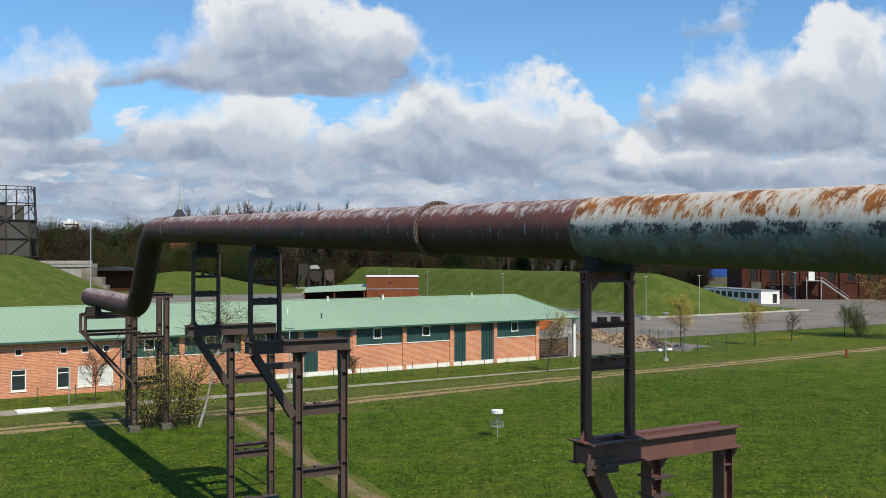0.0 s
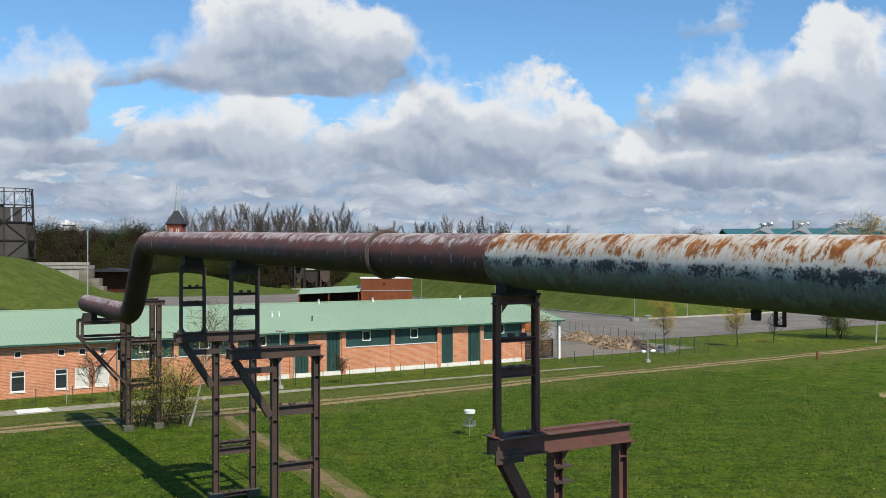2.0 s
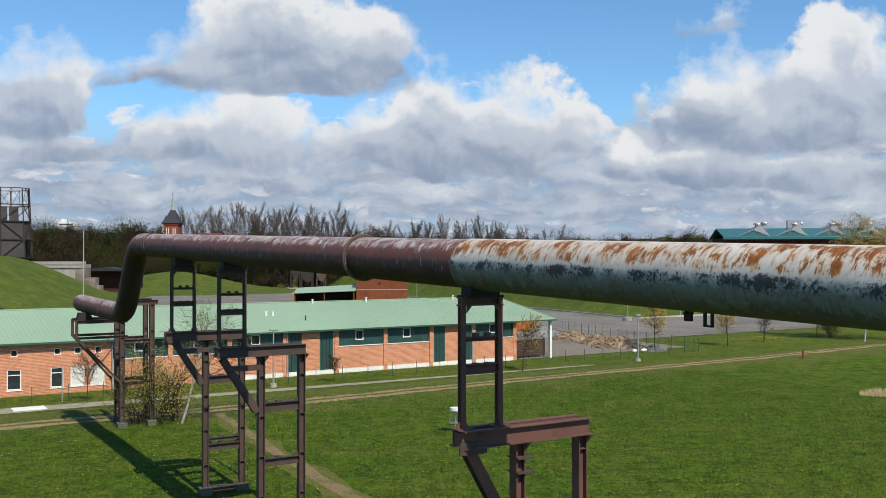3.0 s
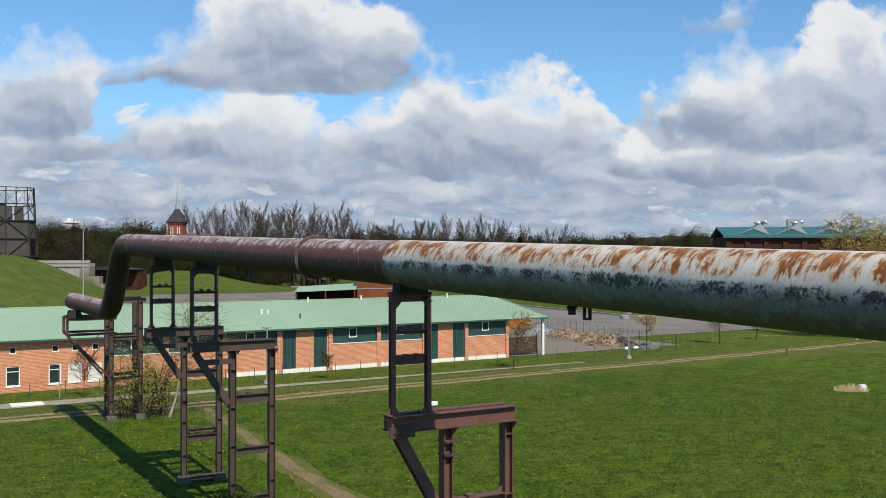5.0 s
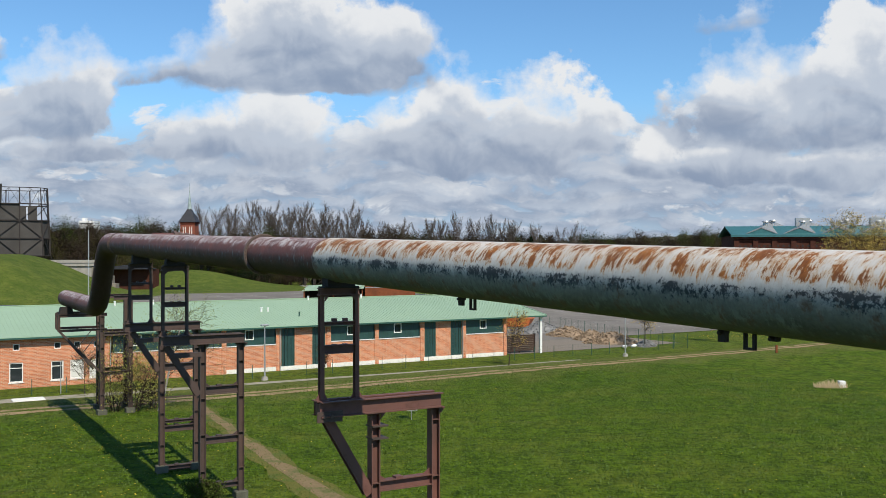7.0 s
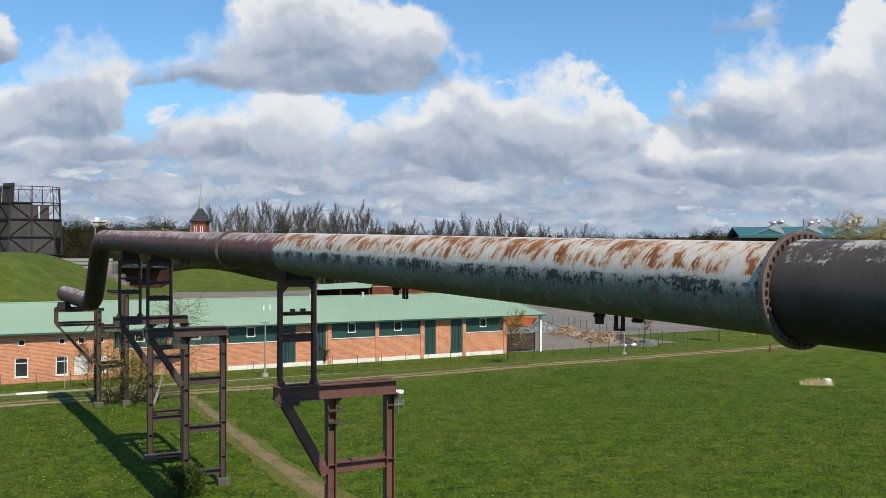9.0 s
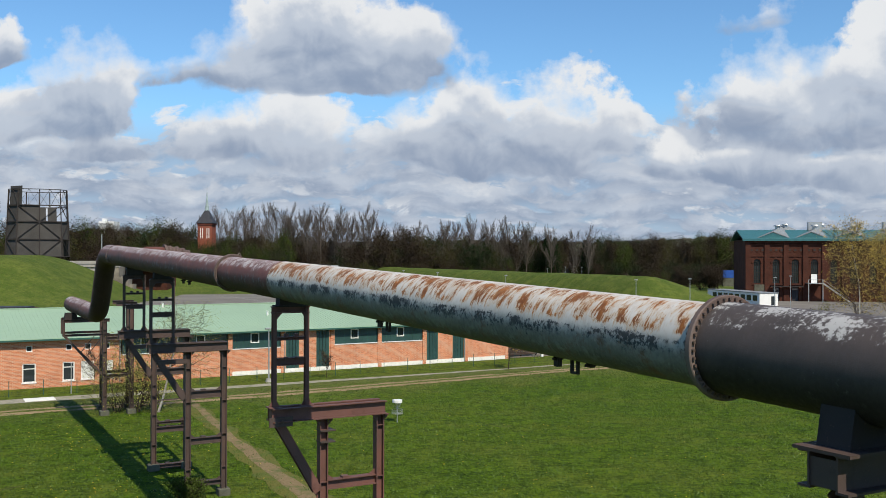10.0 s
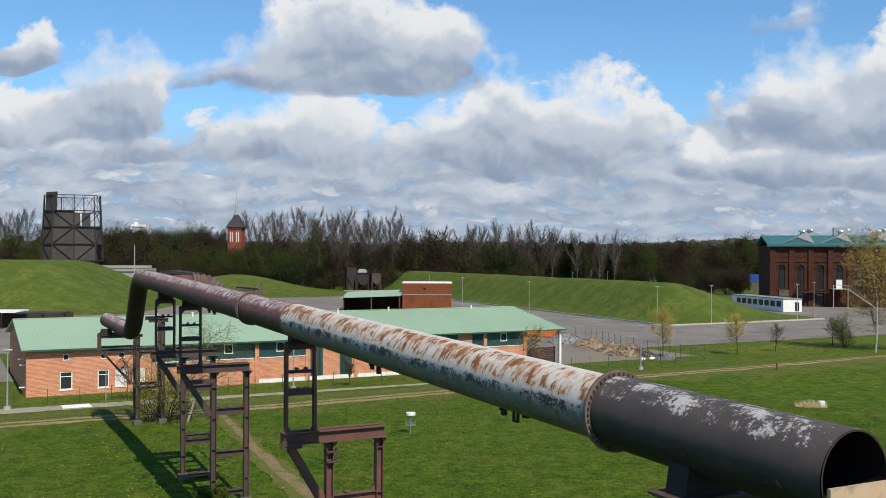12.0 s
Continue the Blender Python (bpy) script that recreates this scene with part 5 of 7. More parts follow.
for k, wx in enumerate(WX):
    bm = bmesh.new()
    span(bm, (wx - 0.98, 0.35, 5.4), (wx + 0.98, 0.45, 11.7))
    rod(bm, (wx, 0.35, 11.6), (wx, 0.45, 11.6), 0.97, seg=20)
    w = part("window", bm, M["glass"], mh, "tall arched iron window")
    bm = bmesh.new()
    for i in (-0.5, 0, 0.5):
        span(bm, (wx + i - 0.05, 0.22, 5.4), (wx + i + 0.05, 0.34, 12.6))
    for z in (6.4, 7.5, 8.6, 9.7, 10.8, 11.9):
        span(bm, (wx - 0.98, 0.22, z - 0.05), (wx + 0.98, 0.34, z + 0.05))
    part("glazing_bar", bm, M["iron"], w)
    bm = bmesh.new()
    for i in range(9):
        t = math.pi * i / 8
        box(bm, (wx + math.cos(t) * 1.3, -0.08, 11.6 + math.sin(t) * 1.3), (0.5, 0.16, 0.5), None)
    part("arch_trim", bm, M["hall_brick"], mh)
    for i in (-1.6, 0, 1.6):
        bm = bmesh.new()
        rod(bm, (wx + i, -0.12, 15.4), (wx + i, -0.004, 15.4), 0.62, seg=16)
        disc = part("blind_roundel", bm, M["hall_brick"], mh)
        bm = bmesh.new()
        rod(bm, (wx + i, -0.14, 15.4), (wx + i, -0.125, 15.4), 0.36, seg=12)
        part("inner_ring", bm, M["iron"], disc)
bm = bmesh.new()
span(bm, (6.8, -2.2, 4.3), (16.2, -0.46, 4.6))
part("door_canopy", bm, M["iron"], mh)
for q0, q1 in ((7.72, 9.68), (13.22, 15.18)):
    bm = bmesh.new()
    span(bm, (q0, 0.4, 0), (q1, 0.5, 4.3))
    part("gate", bm, M["slate_dark"], mh, "dark blue-grey gate")
bm = bmesh.new()
prism(bm, [(-1, -1.0, HH), (HL + 1, -1.0, HH), (HL + 1, HD / 2, HH + 3.0), (-1, HD / 2, HH + 3.0)], 0.3, (0, 0, 1))
roof = part("roof", bm, M["teal"], mh, "teal sheet roof")
bm = bmesh.new()
prism(bm, [(-1, HD + 1.0, HH), (HL + 1, HD + 1.0, HH), (HL + 1, HD / 2, HH + 3.0), (-1, HD / 2, HH + 3.0)], 0.3, (0, 0, 1))
part("roof", bm, M["teal"], mh)
bm = bmesh.new()
span(bm, (-1.2, -1.3, HH - 0.5), (HL + 1.2, -0.95, HH + 0.15))
part("gutter", bm, M["teal"], mh)
for k in range(8):
    x0 = 8.0 + 11.0 * k
    bm = bmesh.new()
    prism(bm, [(x0 - 4.4, 1.0, HH + 0.5), (x0 + 4.4, 1.0, HH + 0.5), (x0, 1.0, HH + 2.0)], 0.2, (0, 1, 0))
    part("gable", bm, M["teal"], roof)
    for s in (-1, 1):
        bm = bmesh.new()
        prism(bm, [(x0 + s * 4.9, 0.8, HH + 0.35), (x0, 0.8, HH + 2.3), (x0 + 7.5, HD - 2, HH + 5.2), (x0 + s * 4.9 + 7.5, HD - 2, HH + 2.9)], 0.25, (0, 0, 1))
        part("gable_roof", bm, M["slate"], roof, "grey felt cross roof")
    for dx, dy, up in ((2.5, 8, 3.4), (6.5, 17, 4.0)):
        bm = bmesh.new()
        rod(bm, (x0 + dx, dy, HH + up - 1.0), (x0 + dx, dy, HH + up + 0.8), 0.7, 0.7, 12)
        rod(bm, (x0 + dx, dy, HH + up + 0.8), (x0 + dx, dy, HH + up + 1.2), 1.2, 1.0, 12)
        part("roof_vent", bm, M["galv"], roof, "round roof ventilator")
    if k % 2 == 1:
        bm = bmesh.new()
        span(bm, (x0 + 1.5, 12, HH + 3.0), (x0 + 5.5, 14, HH + 5.6))
        part("vent_box", bm, M["galv"], roof)
SX = 17.0
for i in range(18):
    bm = bmesh.new()
    span(bm, (SX + 4.2 + i * 0.42, -4.4, 5.6 - i * 0.31), (SX + 4.65 + i * 0.42, -2.6, 5.7 - i * 0.31))
    part("stair_tread", bm, M["galv"], mh)
for p, q, h in (((SX + 4.2, -4.45, 6.6), (SX + 11.8, -4.45, 1.0), 0.1), ((SX + 4.2, -4.45, 5.5), (SX + 11.8, -4.45, 0.0), 0.35), ((SX, -4.45, 6.6), (SX + 4.2, -4.45, 6.6), 0.1)):
    bm = bmesh.new()
    bar(bm, p, q, 0.1, h)
    part("stair_rail", bm, M["galv"], mh)
bm = bmesh.new()
span(bm, (SX, -4.5, 5.4), (SX + 4.3, -0.47, 5.6))
part("stair_landing", bm, M["galv"], mh)
for x in (SX + 0.1, SX + 4.1):
    bm = bmesh.new()
    bar(bm, (x, -4.4, 0), (x, -4.4, 6.6), 0.2, 0.2, (0, 1, 0))
    part("stair_post", bm, M["galv"], mh)
bm = bmesh.new()
span(bm, (SX + 1.6, -0.6, 5.6), (SX + 3.3, -0.47, 8.2))
part("door", bm, M["white"], mh, "white upper door")
bm = bmesh.new()
span(bm, (2.4, -0.3, 3.0), (5.6, -0.21, 5.0))
part("louvre_panel", bm, M["foot_block"], mh)

# ---- site cabin row ----
cabin = thing("site_cabin", on_grid(204.1, 167.4, LOW, 0), "long white site cabin with a row of dark windows", "cabin")
CL = 30.0
cabin.matrix_basis = on_grid(200.6, 164.0, LOW, 71)
bm = bmesh.new()
span(bm, (0, -5.4, 0.1), (CL, 0, 3.5))
part("body", bm, M["white"], cabin)
bm = bmesh.new()
span(bm, (-0.15, -5.55, 3.5), (CL + 0.15, 0.15, 3.7))
part("roof", bm, M["slate"], cabin)
for k in range(8):
    bm = bmesh.new()
    span(bm, (1.2 + k * 3.3, 0.004, 1.4), (3.5 + k * 3.3, 0.05, 2.9))
    part("window", bm, M["glass"], cabin)
bm = bmesh.new()
span(bm, (-0.05, -4.6, 0.3), (-0.004, -3.4, 2.7))
part("door", bm, M["glass"], cabin)

# ---- gas-holder frame ----
gh = thing("gas_holder", Matrix.Translation((-144.4, 307.3, 9.4)) @ pose(0, 0, 0, 0, 0, 25.9), "dark ruined gas-holder frame with grey board cladding", "gas holder")
GW, LEVELS = 20.8, (0.0, 6.0, 11.9, 17.4, 22.8)
PLAN = [(-0.33, -0.47), (0.02, -0.50), (0.36, -0.47), (0.48, -0.28), (0.48, 0.26), (0.2, 0.5), (-0.2, 0.5), (-0.49, 0.28), (-0.49, -0.24)]


def holder_pt(k, z):
    x, y = PLAN[k % len(PLAN)]
    w = GW * (1.0 - 0.10 * z / LEVELS[-1])
    return Vector((x * w, y * w, z))


def holder_bar(name, p, q, w, h):
    bm = bmesh.new()
    bar(bm, p, q, w, h, (0, 0, 1) if abs((q - p).normalized().z) < 0.95 else (0, 1, 0))
    part(name, bm, M["iron"], gh)


def holder_boards(k, z0, z1, t0=0.0, t1=1.0):
    """A stretch of board cladding just inside one side of the frame."""
    bm = bmesh.new()
    q = [holder_pt(k, z0).lerp(holder_pt(k + 1, z0), t0), holder_pt(k, z0).lerp(holder_pt(k + 1, z0), t1), holder_pt(k, z1).lerp(holder_pt(k + 1, z1), t1), holder_pt(k, z1).lerp(holder_pt(k + 1, z1), t0)]
    out = (q[1] - q[0]).cross(Vector((0, 0, 1))).normalized()
    prism(bm, [v - out * 0.4 for v in q], 0.12, out)
    part("cladding", bm, M["sheet"], gh)


for k in range(len(PLAN)):
    holder_bar("standard", holder_pt(k, 0), holder_pt(k, LEVELS[-1]), 0.34, 0.34)
    for lv, (z0, z1) in enumerate(zip(LEVELS, LEVELS[1:])):
        holder_bar("ring_beam", holder_pt(k, z1), holder_pt(k + 1, z1), 0.3, 0.34 if lv < 3 else 0.22)
        thin = 0.2 if lv < 3 else 0.09
        if (k + lv) % 2 and lv < 3:
            holder_bar("brace", holder_pt(k, z0), holder_pt(k + 1, z1), thin, thin)
        elif lv < 3:
            holder_bar("brace", holder_pt(k + 1, z0), holder_pt(k, z1), thin, thin)
        else:
            mid = holder_pt(k, z1).lerp(holder_pt(k + 1, z1), 0.5)
            foot = holder_pt(k, z0).lerp(holder_pt(k + 1, z0), 0.5)
            holder_bar("brace", holder_pt(k, z0), mid, thin, thin), holder_bar("brace", holder_pt(k + 1, z0), mid, thin, thin)
            holder_bar("stay", foot, mid, thin, thin)
        if lv < 2 and k not in (2, 3) or lv == 2 and k in (0, 8, 7):
            holder_boards(k, z0 + 0.05, z1 - 0.05)
    holder_bar("ring_beam", holder_pt(k, 0.2), holder_pt(k + 1, 0.2), 0.3, 0.3)
holder_boards(1, LEVELS[2], LEVELS[3] - 0.8, 0.0, 0.30), holder_boards(1, LEVELS[2], LEVELS[3] - 0.8, 0.38, 0.80)
holder_boards(8, LEVELS[3], LEVELS[4] + 1.0, 0.1, 1.3)
holder_boards(2, LEVELS[1], LEVELS[2], 0.2, 1.0)

# ---- church tower ----
ch = thing("church_tower", Matrix.Translation(at_view(-0.217 * 430, 430)) @ Matrix.Diagonal((0.76, 0.76, 1, 1)), "red brick tower with a dark pointed roof and copper spire", "tower")
bm = bmesh.new()
span(bm, (-4.2, -4.2, 0), (4.2, 4.2, 27.0))
part("shaft", bm, M["church_brick"], ch)
bm = bmesh.new()
span(bm, (-4.7, -4.7, 27.0), (4.7, 4.7, 27.7))
part("cornice", bm, M["church_brick"], ch)
for x in (-2.5, -1.3, 1.3, 2.5):
    bm = bmesh.new()
    span(bm, (x - 0.22, -4.3, 21.0), (x + 0.22, -4.21, 25.6))
    part("louvre", bm, M["plinth"], ch, "pale belfry louvre")
bm = bmesh.new()
bmesh.ops.create_cone(bm, cap_ends=True, segments=4, radius1=7.4, radius2=4.4, depth=2.6, matrix=Matrix.Translation((0, 0, 29.0)) @ pose(0, 0, 0, 0, 0, 45))
bmesh.ops.create_cone(bm, cap_ends=True, segments=4, radius1=4.4, radius2=1.2, depth=3.6, matrix=Matrix.Translation((0, 0, 32.1)) @ pose(0, 0, 0, 0, 0, 45))
part("roof", bm, M["slate_dark"], ch)
bm = bmesh.new()
rod(bm, (0, 0, 33.4), (0, 0, 35.6), 1.3, 1.1, 8)
part("lantern", bm, M["copper"], ch)
bm = bmesh.new()
rod(bm, (0, 0, 35.6), (0, 0, 42.0), 0.95, 0.14, 8), rod(bm, (0, 0, 42.0), (0, 0, 45.0), 0.10, 0.08, 6)
part("spire", bm, M["copper"], ch)
for x, y in ((-3.4, -3.4), (3.4, -3.4), (-3.4, 3.4), (3.4, 3.4)):
    bm = bmesh.new()
    rod(bm, (x, y, 27.7), (x, y, 31.5), 0.7, 0.03, 6)
    part("pinnacle", bm, M["slate_dark"], ch)


# ---- plants ----
M["leaf_fresh"] = make_leaf("fresh_green_leaves", (0.18, 0.20, 0.03), (0.34, 0.32, 0.07))
def limb(rnd, p, d, length, r, level, cfg, out, tips):
    """Grows one limb as tapered pieces and its side limbs."""
    n = cfg["pieces"][level]
    step = length / n
    for i in range(n):
        d = (d + Vector((rnd.gauss(0, 1), rnd.gauss(0, 1), rnd.gauss(0, 1))) * cfg["bend"][level] + Vector((0, 0, cfg["rise"][level]))).normalized()
        q = p + d * step
        r1 = r * cfg["taper"][level]
        out.append((p, q, r, r1, level))
        if level + 1 < len(cfg["pieces"]) and (level or i >= cfg["clear"] * n):
            k = cfg["kids"][level]
            k = int(k) + (rnd.random() < k - int(k))
            for _ in range(k):
                side = Vector((rnd.gauss(0, 1), rnd.gauss(0, 1), 0))
                side = (side - d * side.dot(d)).normalized() if side.length > 0.01 else Vector((1, 0, 0))
                t = cfg["angle"][level] * rnd.uniform(0.7, 1.3)
                nd = (d * math.cos(t) + side * math.sin(t)).normalized()
                f = 1 - 0.55 * (i / n) if level == 0 else 1 - 0.3 * (i / n)
                limb(rnd, p.lerp(q, rnd.random()), nd, length * cfg["ratio"][level] * f * rnd.uniform(0.75, 1.2), r1 * cfg["thin"], level + 1, cfg, out, tips)
        p, r = q, r1
    tips.append((p.copy(), d.copy(), level))


def tubes(segs, least=0.0):
    """Vertices and faces of tapered bars, thicker ones with more sides."""
    verts, quads = [], []
    for p, q, r0, r1, lv in segs:
        k = 7 if lv == 0 else (4 if lv == 1 else 3)
        r0, r1 = max(r0, least), max(r1, least * 0.8)
        d = (q - p).normalized()
        x = d.cross(Vector((0.31, 0.77, 0.55))).normalized()
        y = d.cross(x)
        base = len(verts)
        for c, r in ((p, r0), (q, r1)):
            for i in range(k):
                t = 2 * math.pi * i / k
                verts.append(c + x * (r * math.cos(t)) + y * (r * math.sin(t)))
        for i in range(k):
            j = (i + 1) % k
            quads.append((base + i, base + j, base + k + j, base + k + i))
    return np.array([tuple(v) for v in verts], np.float32).reshape(-1, 3), np.array(quads, np.int32).reshape(-1, 4)


def leaves(rnd, tips, size, per, spread, slim=0.45):
    """Small crooked leaf blades about the tips of the twigs."""
    verts, quads = [], []
    for p, d, lv in tips:
        for _ in range(per):
            c = p + Vector((rnd.gauss(0, 1), rnd.gauss(0, 1), rnd.gauss(0, 1))) * spread
            u = Vector((rnd.gauss(0, 1), rnd.gauss(0, 1), rnd.gauss(0, 1))).normalized()
            w = u.cross(Vector((rnd.gauss(0, 1), rnd.gauss(0, 1), rnd.gauss(0, 1)))).normalized()
            s = size * rnd.uniform(0.6, 1.3)
            b = len(verts)
            verts += [c - u * s, c + w * s * slim, c + u * s, c - w * s * slim * 1.1]
            quads.append((b, b + 1, b + 2, b + 3))
    return np.array([tuple(v) for v in verts], np.float32).reshape(-1, 3), np.array(quads, np.int32).reshape(-1, 4)


def array_mesh(name, verts, quads, mats, which=None):
    me = bpy.data.meshes.new(name)
    n = len(quads)
    me.vertices.add(len(verts)), me.loops.add(n * 4), me.polygons.add(n)
    me.vertices.foreach_set("co", verts.ravel())
    me.loops.foreach_set("vertex_index", quads.ravel())
    me.polygons.foreach_set("loop_start", np.arange(0, n * 4, 4, dtype=np.int32))
    for m in mats:
        me.materials.append(m)
    if which is not None:
        me.polygons.foreach_set("material_index", which.astype(np.int32))
    me.update(calc_edges=True)
    return me


BARE = dict(pieces=[7, 5, 4, 3], bend=[0.05, 0.10, 0.14, 0.18], rise=[0.05, 0.12, 0.10, 0.05], taper=[0.83, 0.80, 0.76, 0.7], kids=[3.2, 1.7, 1.6], angle=[0.72, 0.62, 0.6], ratio=[0.40, 0.42, 0.5], thin=0.55, clear=0.25)
POPLAR = dict(BARE, pieces=[9, 7, 5, 3], bend=[0.025, 0.05, 0.08, 0.12], angle=[0.55, 0.42, 0.42], rise=[0.03, 0.10, 0.09, 0.07], taper=[0.86, 0.84, 0.78, 0.7], kids=[2.7, 2.3, 2.2], ratio=[0.46, 0.36, 0.45], clear=0.22)
YOUNG = dict(pieces=[6, 5, 3], bend=[0.04, 0.12, 0.18], rise=[0.05, 0.10, 0.06], taper=[0.82, 0.78, 0.72], kids=[5.0, 3.4], angle=[0.95, 0.75], ratio=[0.60, 0.45], thin=0.5, clear=0.28)
SHRUB = dict(pieces=[4, 4, 3], bend=[0.16, 0.18, 0.22], rise=[0.06, 0.10, 0.05], taper=[0.82, 0.78, 0.7], kids=[3.0, 2.4], angle=[0.8, 0.7], ratio=[0.55, 0.5], thin=0.6, clear=0.0)


def tree_parts(seed, h, r, cfg, leaf=0.0, per=0, spread=0.2, least=0.0, stems=1, lean=0.0, slim=0.45):
    rnd = random.Random(seed)
    segs, tips = [], []
    for k in range(stems):
        t = rnd.uniform(0, 2 * math.pi)
        tilt = lean + (0.0 if stems == 1 else rnd.uniform(0.15, 0.6))
        d = Vector((math.cos(t) * tilt, math.sin(t) * tilt, 1)).normalized()
        limb(rnd, Vector((math.cos(t), math.sin(t), 0)) * (0.0 if stems == 1 else 0.3 * h * 0.15), d, h * (1 if stems == 1 else rnd.uniform(0.6, 1.0)), r, 0, cfg, segs, tips)
    trunk = [s for s in segs if s[4] == 0]
    crown = [s for s in segs if s[4] > 0]
    tv, tq = tubes(trunk, least)
    cv, cq = tubes(crown, least)
    lv = lq = None
    if per:
        lv, lq = leaves(rnd, [t for t in tips if t[2] > 0], leaf, per, spread, slim)
    return (tv, tq), (cv, cq), (lv, lq)


def tree(seed, h, r, cfg, m, label, group="", bark="bark", leafmat=None, leaf=0.1, per=0, spread=0.25, least=0.012, name="tree", category="tree", twigs="twig", **more):
    (tv, tq), (cv, cq), (lv, lq) = tree_parts(seed, h, r, cfg, leaf, per, spread, least, **more)
    t = thing(name, m, label, category, group)
    ob = new("trunk", array_mesh("trunk", tv, tq, [M[bark]]))
    ob.parent = t
    ob.data.polygons.foreach_set("use_smooth", [True] * len(ob.data.polygons))
    ob = new("crown", array_mesh("crown", cv, cq, [M[twigs] if bark != "birch" else M["bark"]]))
    ob.parent = t
    if per:
        ob = new("foliage", array_mesh("foliage", lv, lq, [M[leafmat]]))
        ob.parent = t
    return t


# tall bare trees standing over the woods: share of the view across, distance, height
rnd = random.Random(5)
kinds = []
for k in range(5):
    kinds.append(tree(100 + k, 30.0, 0.34, POPLAR, Matrix.Translation(at_view(-60 + 9 * k, 432)), "tall bare poplar-like tree in the wood", "tall bare trees", least=0.020, bark="grey_twig", twigs="grey_twig"))
n = 0
for lo, hi, h0, h1, count in ((-0.205, -0.045, 26, 31, 22), (-0.045, 0.12, 22, 27, 20), (-0.62, -0.43, 27, 34, 16), (-0.40, -0.22, 18, 23, 8), (0.14, 0.2, 21, 24, 3)):
    for k in range(count):
        f = rnd.uniform(415, 480)
        c = lo + (hi - lo) * (k + rnd.random()) / count
        h = rnd.uniform(h0, h1)
        copy_thing(kinds[n % 5], Matrix.Translation(at_view(c * f, f)) @ pose(0, 0, 0, 0, 0, rnd.uniform(0, 360)) @ Matrix.Scale(h / 30.0, 4)).scale = [h / 30.0] * 3
        n += 1

# the wood itself: one mass of many trees and bushes
stock = []
for k, (mat, cfg, leaf, per, spread) in enumerate((("wood_twig", BARE, 0.9, 4, 0.9), ("wood_twig", BARE, 0.8, 6, 0.8), ("wood_olive", SHRUB, 0.22, 12, 0.9), ("leaf", BARE, 0.22, 13, 1.0), ("leaf_dark", SHRUB, 0.25, 14, 0.9), ("wood_twig", SHRUB, 0.8, 7, 0.8))):
    small_cfg = dict(cfg, pieces=cfg["pieces"][:3], kids=[3.4, 2.6])
    (tv, tq), (cv, cq), (lv, lq) = tree_parts(300 + k, 18.0, 0.26, small_cfg, leaf, per, spread, 0.045, stems=1 if cfg is BARE else 4, slim=0.07 if mat == "wood_twig" else 0.45)
    stock.append((tv, tq, cv, cq, lv, lq, mat))
MATS = ["bark", "twig", "leaf", "wood_olive", "leaf_dark", "wood_twig"]


def wood_mass(name, count, seed, where, height, weights, label):
    rnd = random.Random(seed)
    V, Q, W, base = [], [], [], 0
    for _ in range(count):
        s, f, z = where(rnd)
        tv, tq, cv, cq, lv, lq, mat = rnd.choices(stock, weights)[0]
        k = height(rnd, s / f) / 18.0
        t = rnd.uniform(0, 2 * math.pi)
        R3 = np.array([[math.cos(t), -math.sin(t), 0], [math.sin(t), math.cos(t), 0], [0, 0, 1]]) * k * np.array([1.15, 1.15, 1.0])[:, None]
        o = np.array(at_view(s, f, z))
        for v, q, m in ((tv, tq, 0), (cv, cq, 1), (lv, lq, MATS.index(mat))):
            V.append(v @ R3.T + o), Q.append(q + base), W.append(np.full(len(q), m))
            base += len(v)
    me = array_mesh(name, np.concatenate(V).astype(np.float32), np.concatenate(Q), [M[m] for m in MATS], np.concatenate(W))
    return tagged(new(name, me), label, "woodland", kind="stuff")


def wood_height(rnd, c):
    base = (23.5 if -0.42 < c < -0.235 else 20.0) if c < 0.1 else 21.0
    return base * rnd.uniform(0.72, 1.05)


def wood_place(rnd):
    c = rnd.uniform(-0.72, 0.75)
    f = rnd.uniform(400, 500) if c < 0.12 else rnd.uniform(455, 560)
    return c * f, f, LOW


wood_mass("woodland", 520, 11, wood_place, wood_height, (6, 4, 3, 2.4, 3.2, 3), "bare brown spring woodland with green and evergreen patches")
wood_mass("fresh_bushes", 46, 14, lambda r: (lambda f: (r.uniform(-0.30, -0.15) * f, f, LOW))(r.uniform(386, 400)), lambda r, c: r.uniform(8, 15), (0, 0, 3, 5, 1, 0), "fresh green bushes before the wood")
wood_mass("hill_trees", 16, 15, lambda r: (lambda f: (r.uniform(-0.350, -0.285) * f, f, LOW))(r.uniform(560, 585)), lambda r, c: r.uniform(24, 28), (4, 4, 2, 1, 1, 2), "tall bare trees on the rise behind the wood")
wood_mass("undergrowth", 260, 12, lambda r: ((lambda f: (r.uniform(-0.72, 0.12) * f, f, LOW) if r.random() < 0.6 else (r.uniform(0.1, 0.75) * 450, 452, LOW))(r.uniform(393, 412))), lambda r, c: r.uniform(5, 10), (2, 2, 3, 2, 1.5, 4), "low bushes along the edge of the wood")


def far_right(r):
    f = r.uniform(360, 430)
    return r.uniform(0.24, 0.335) * f, f, LOW


wood_mass("hedge", 26, 13, far_right, lambda r, c: r.uniform(6, 10), (3, 3, 2, 1, 2.5, 3), "brown hedge trees beside the old hall")

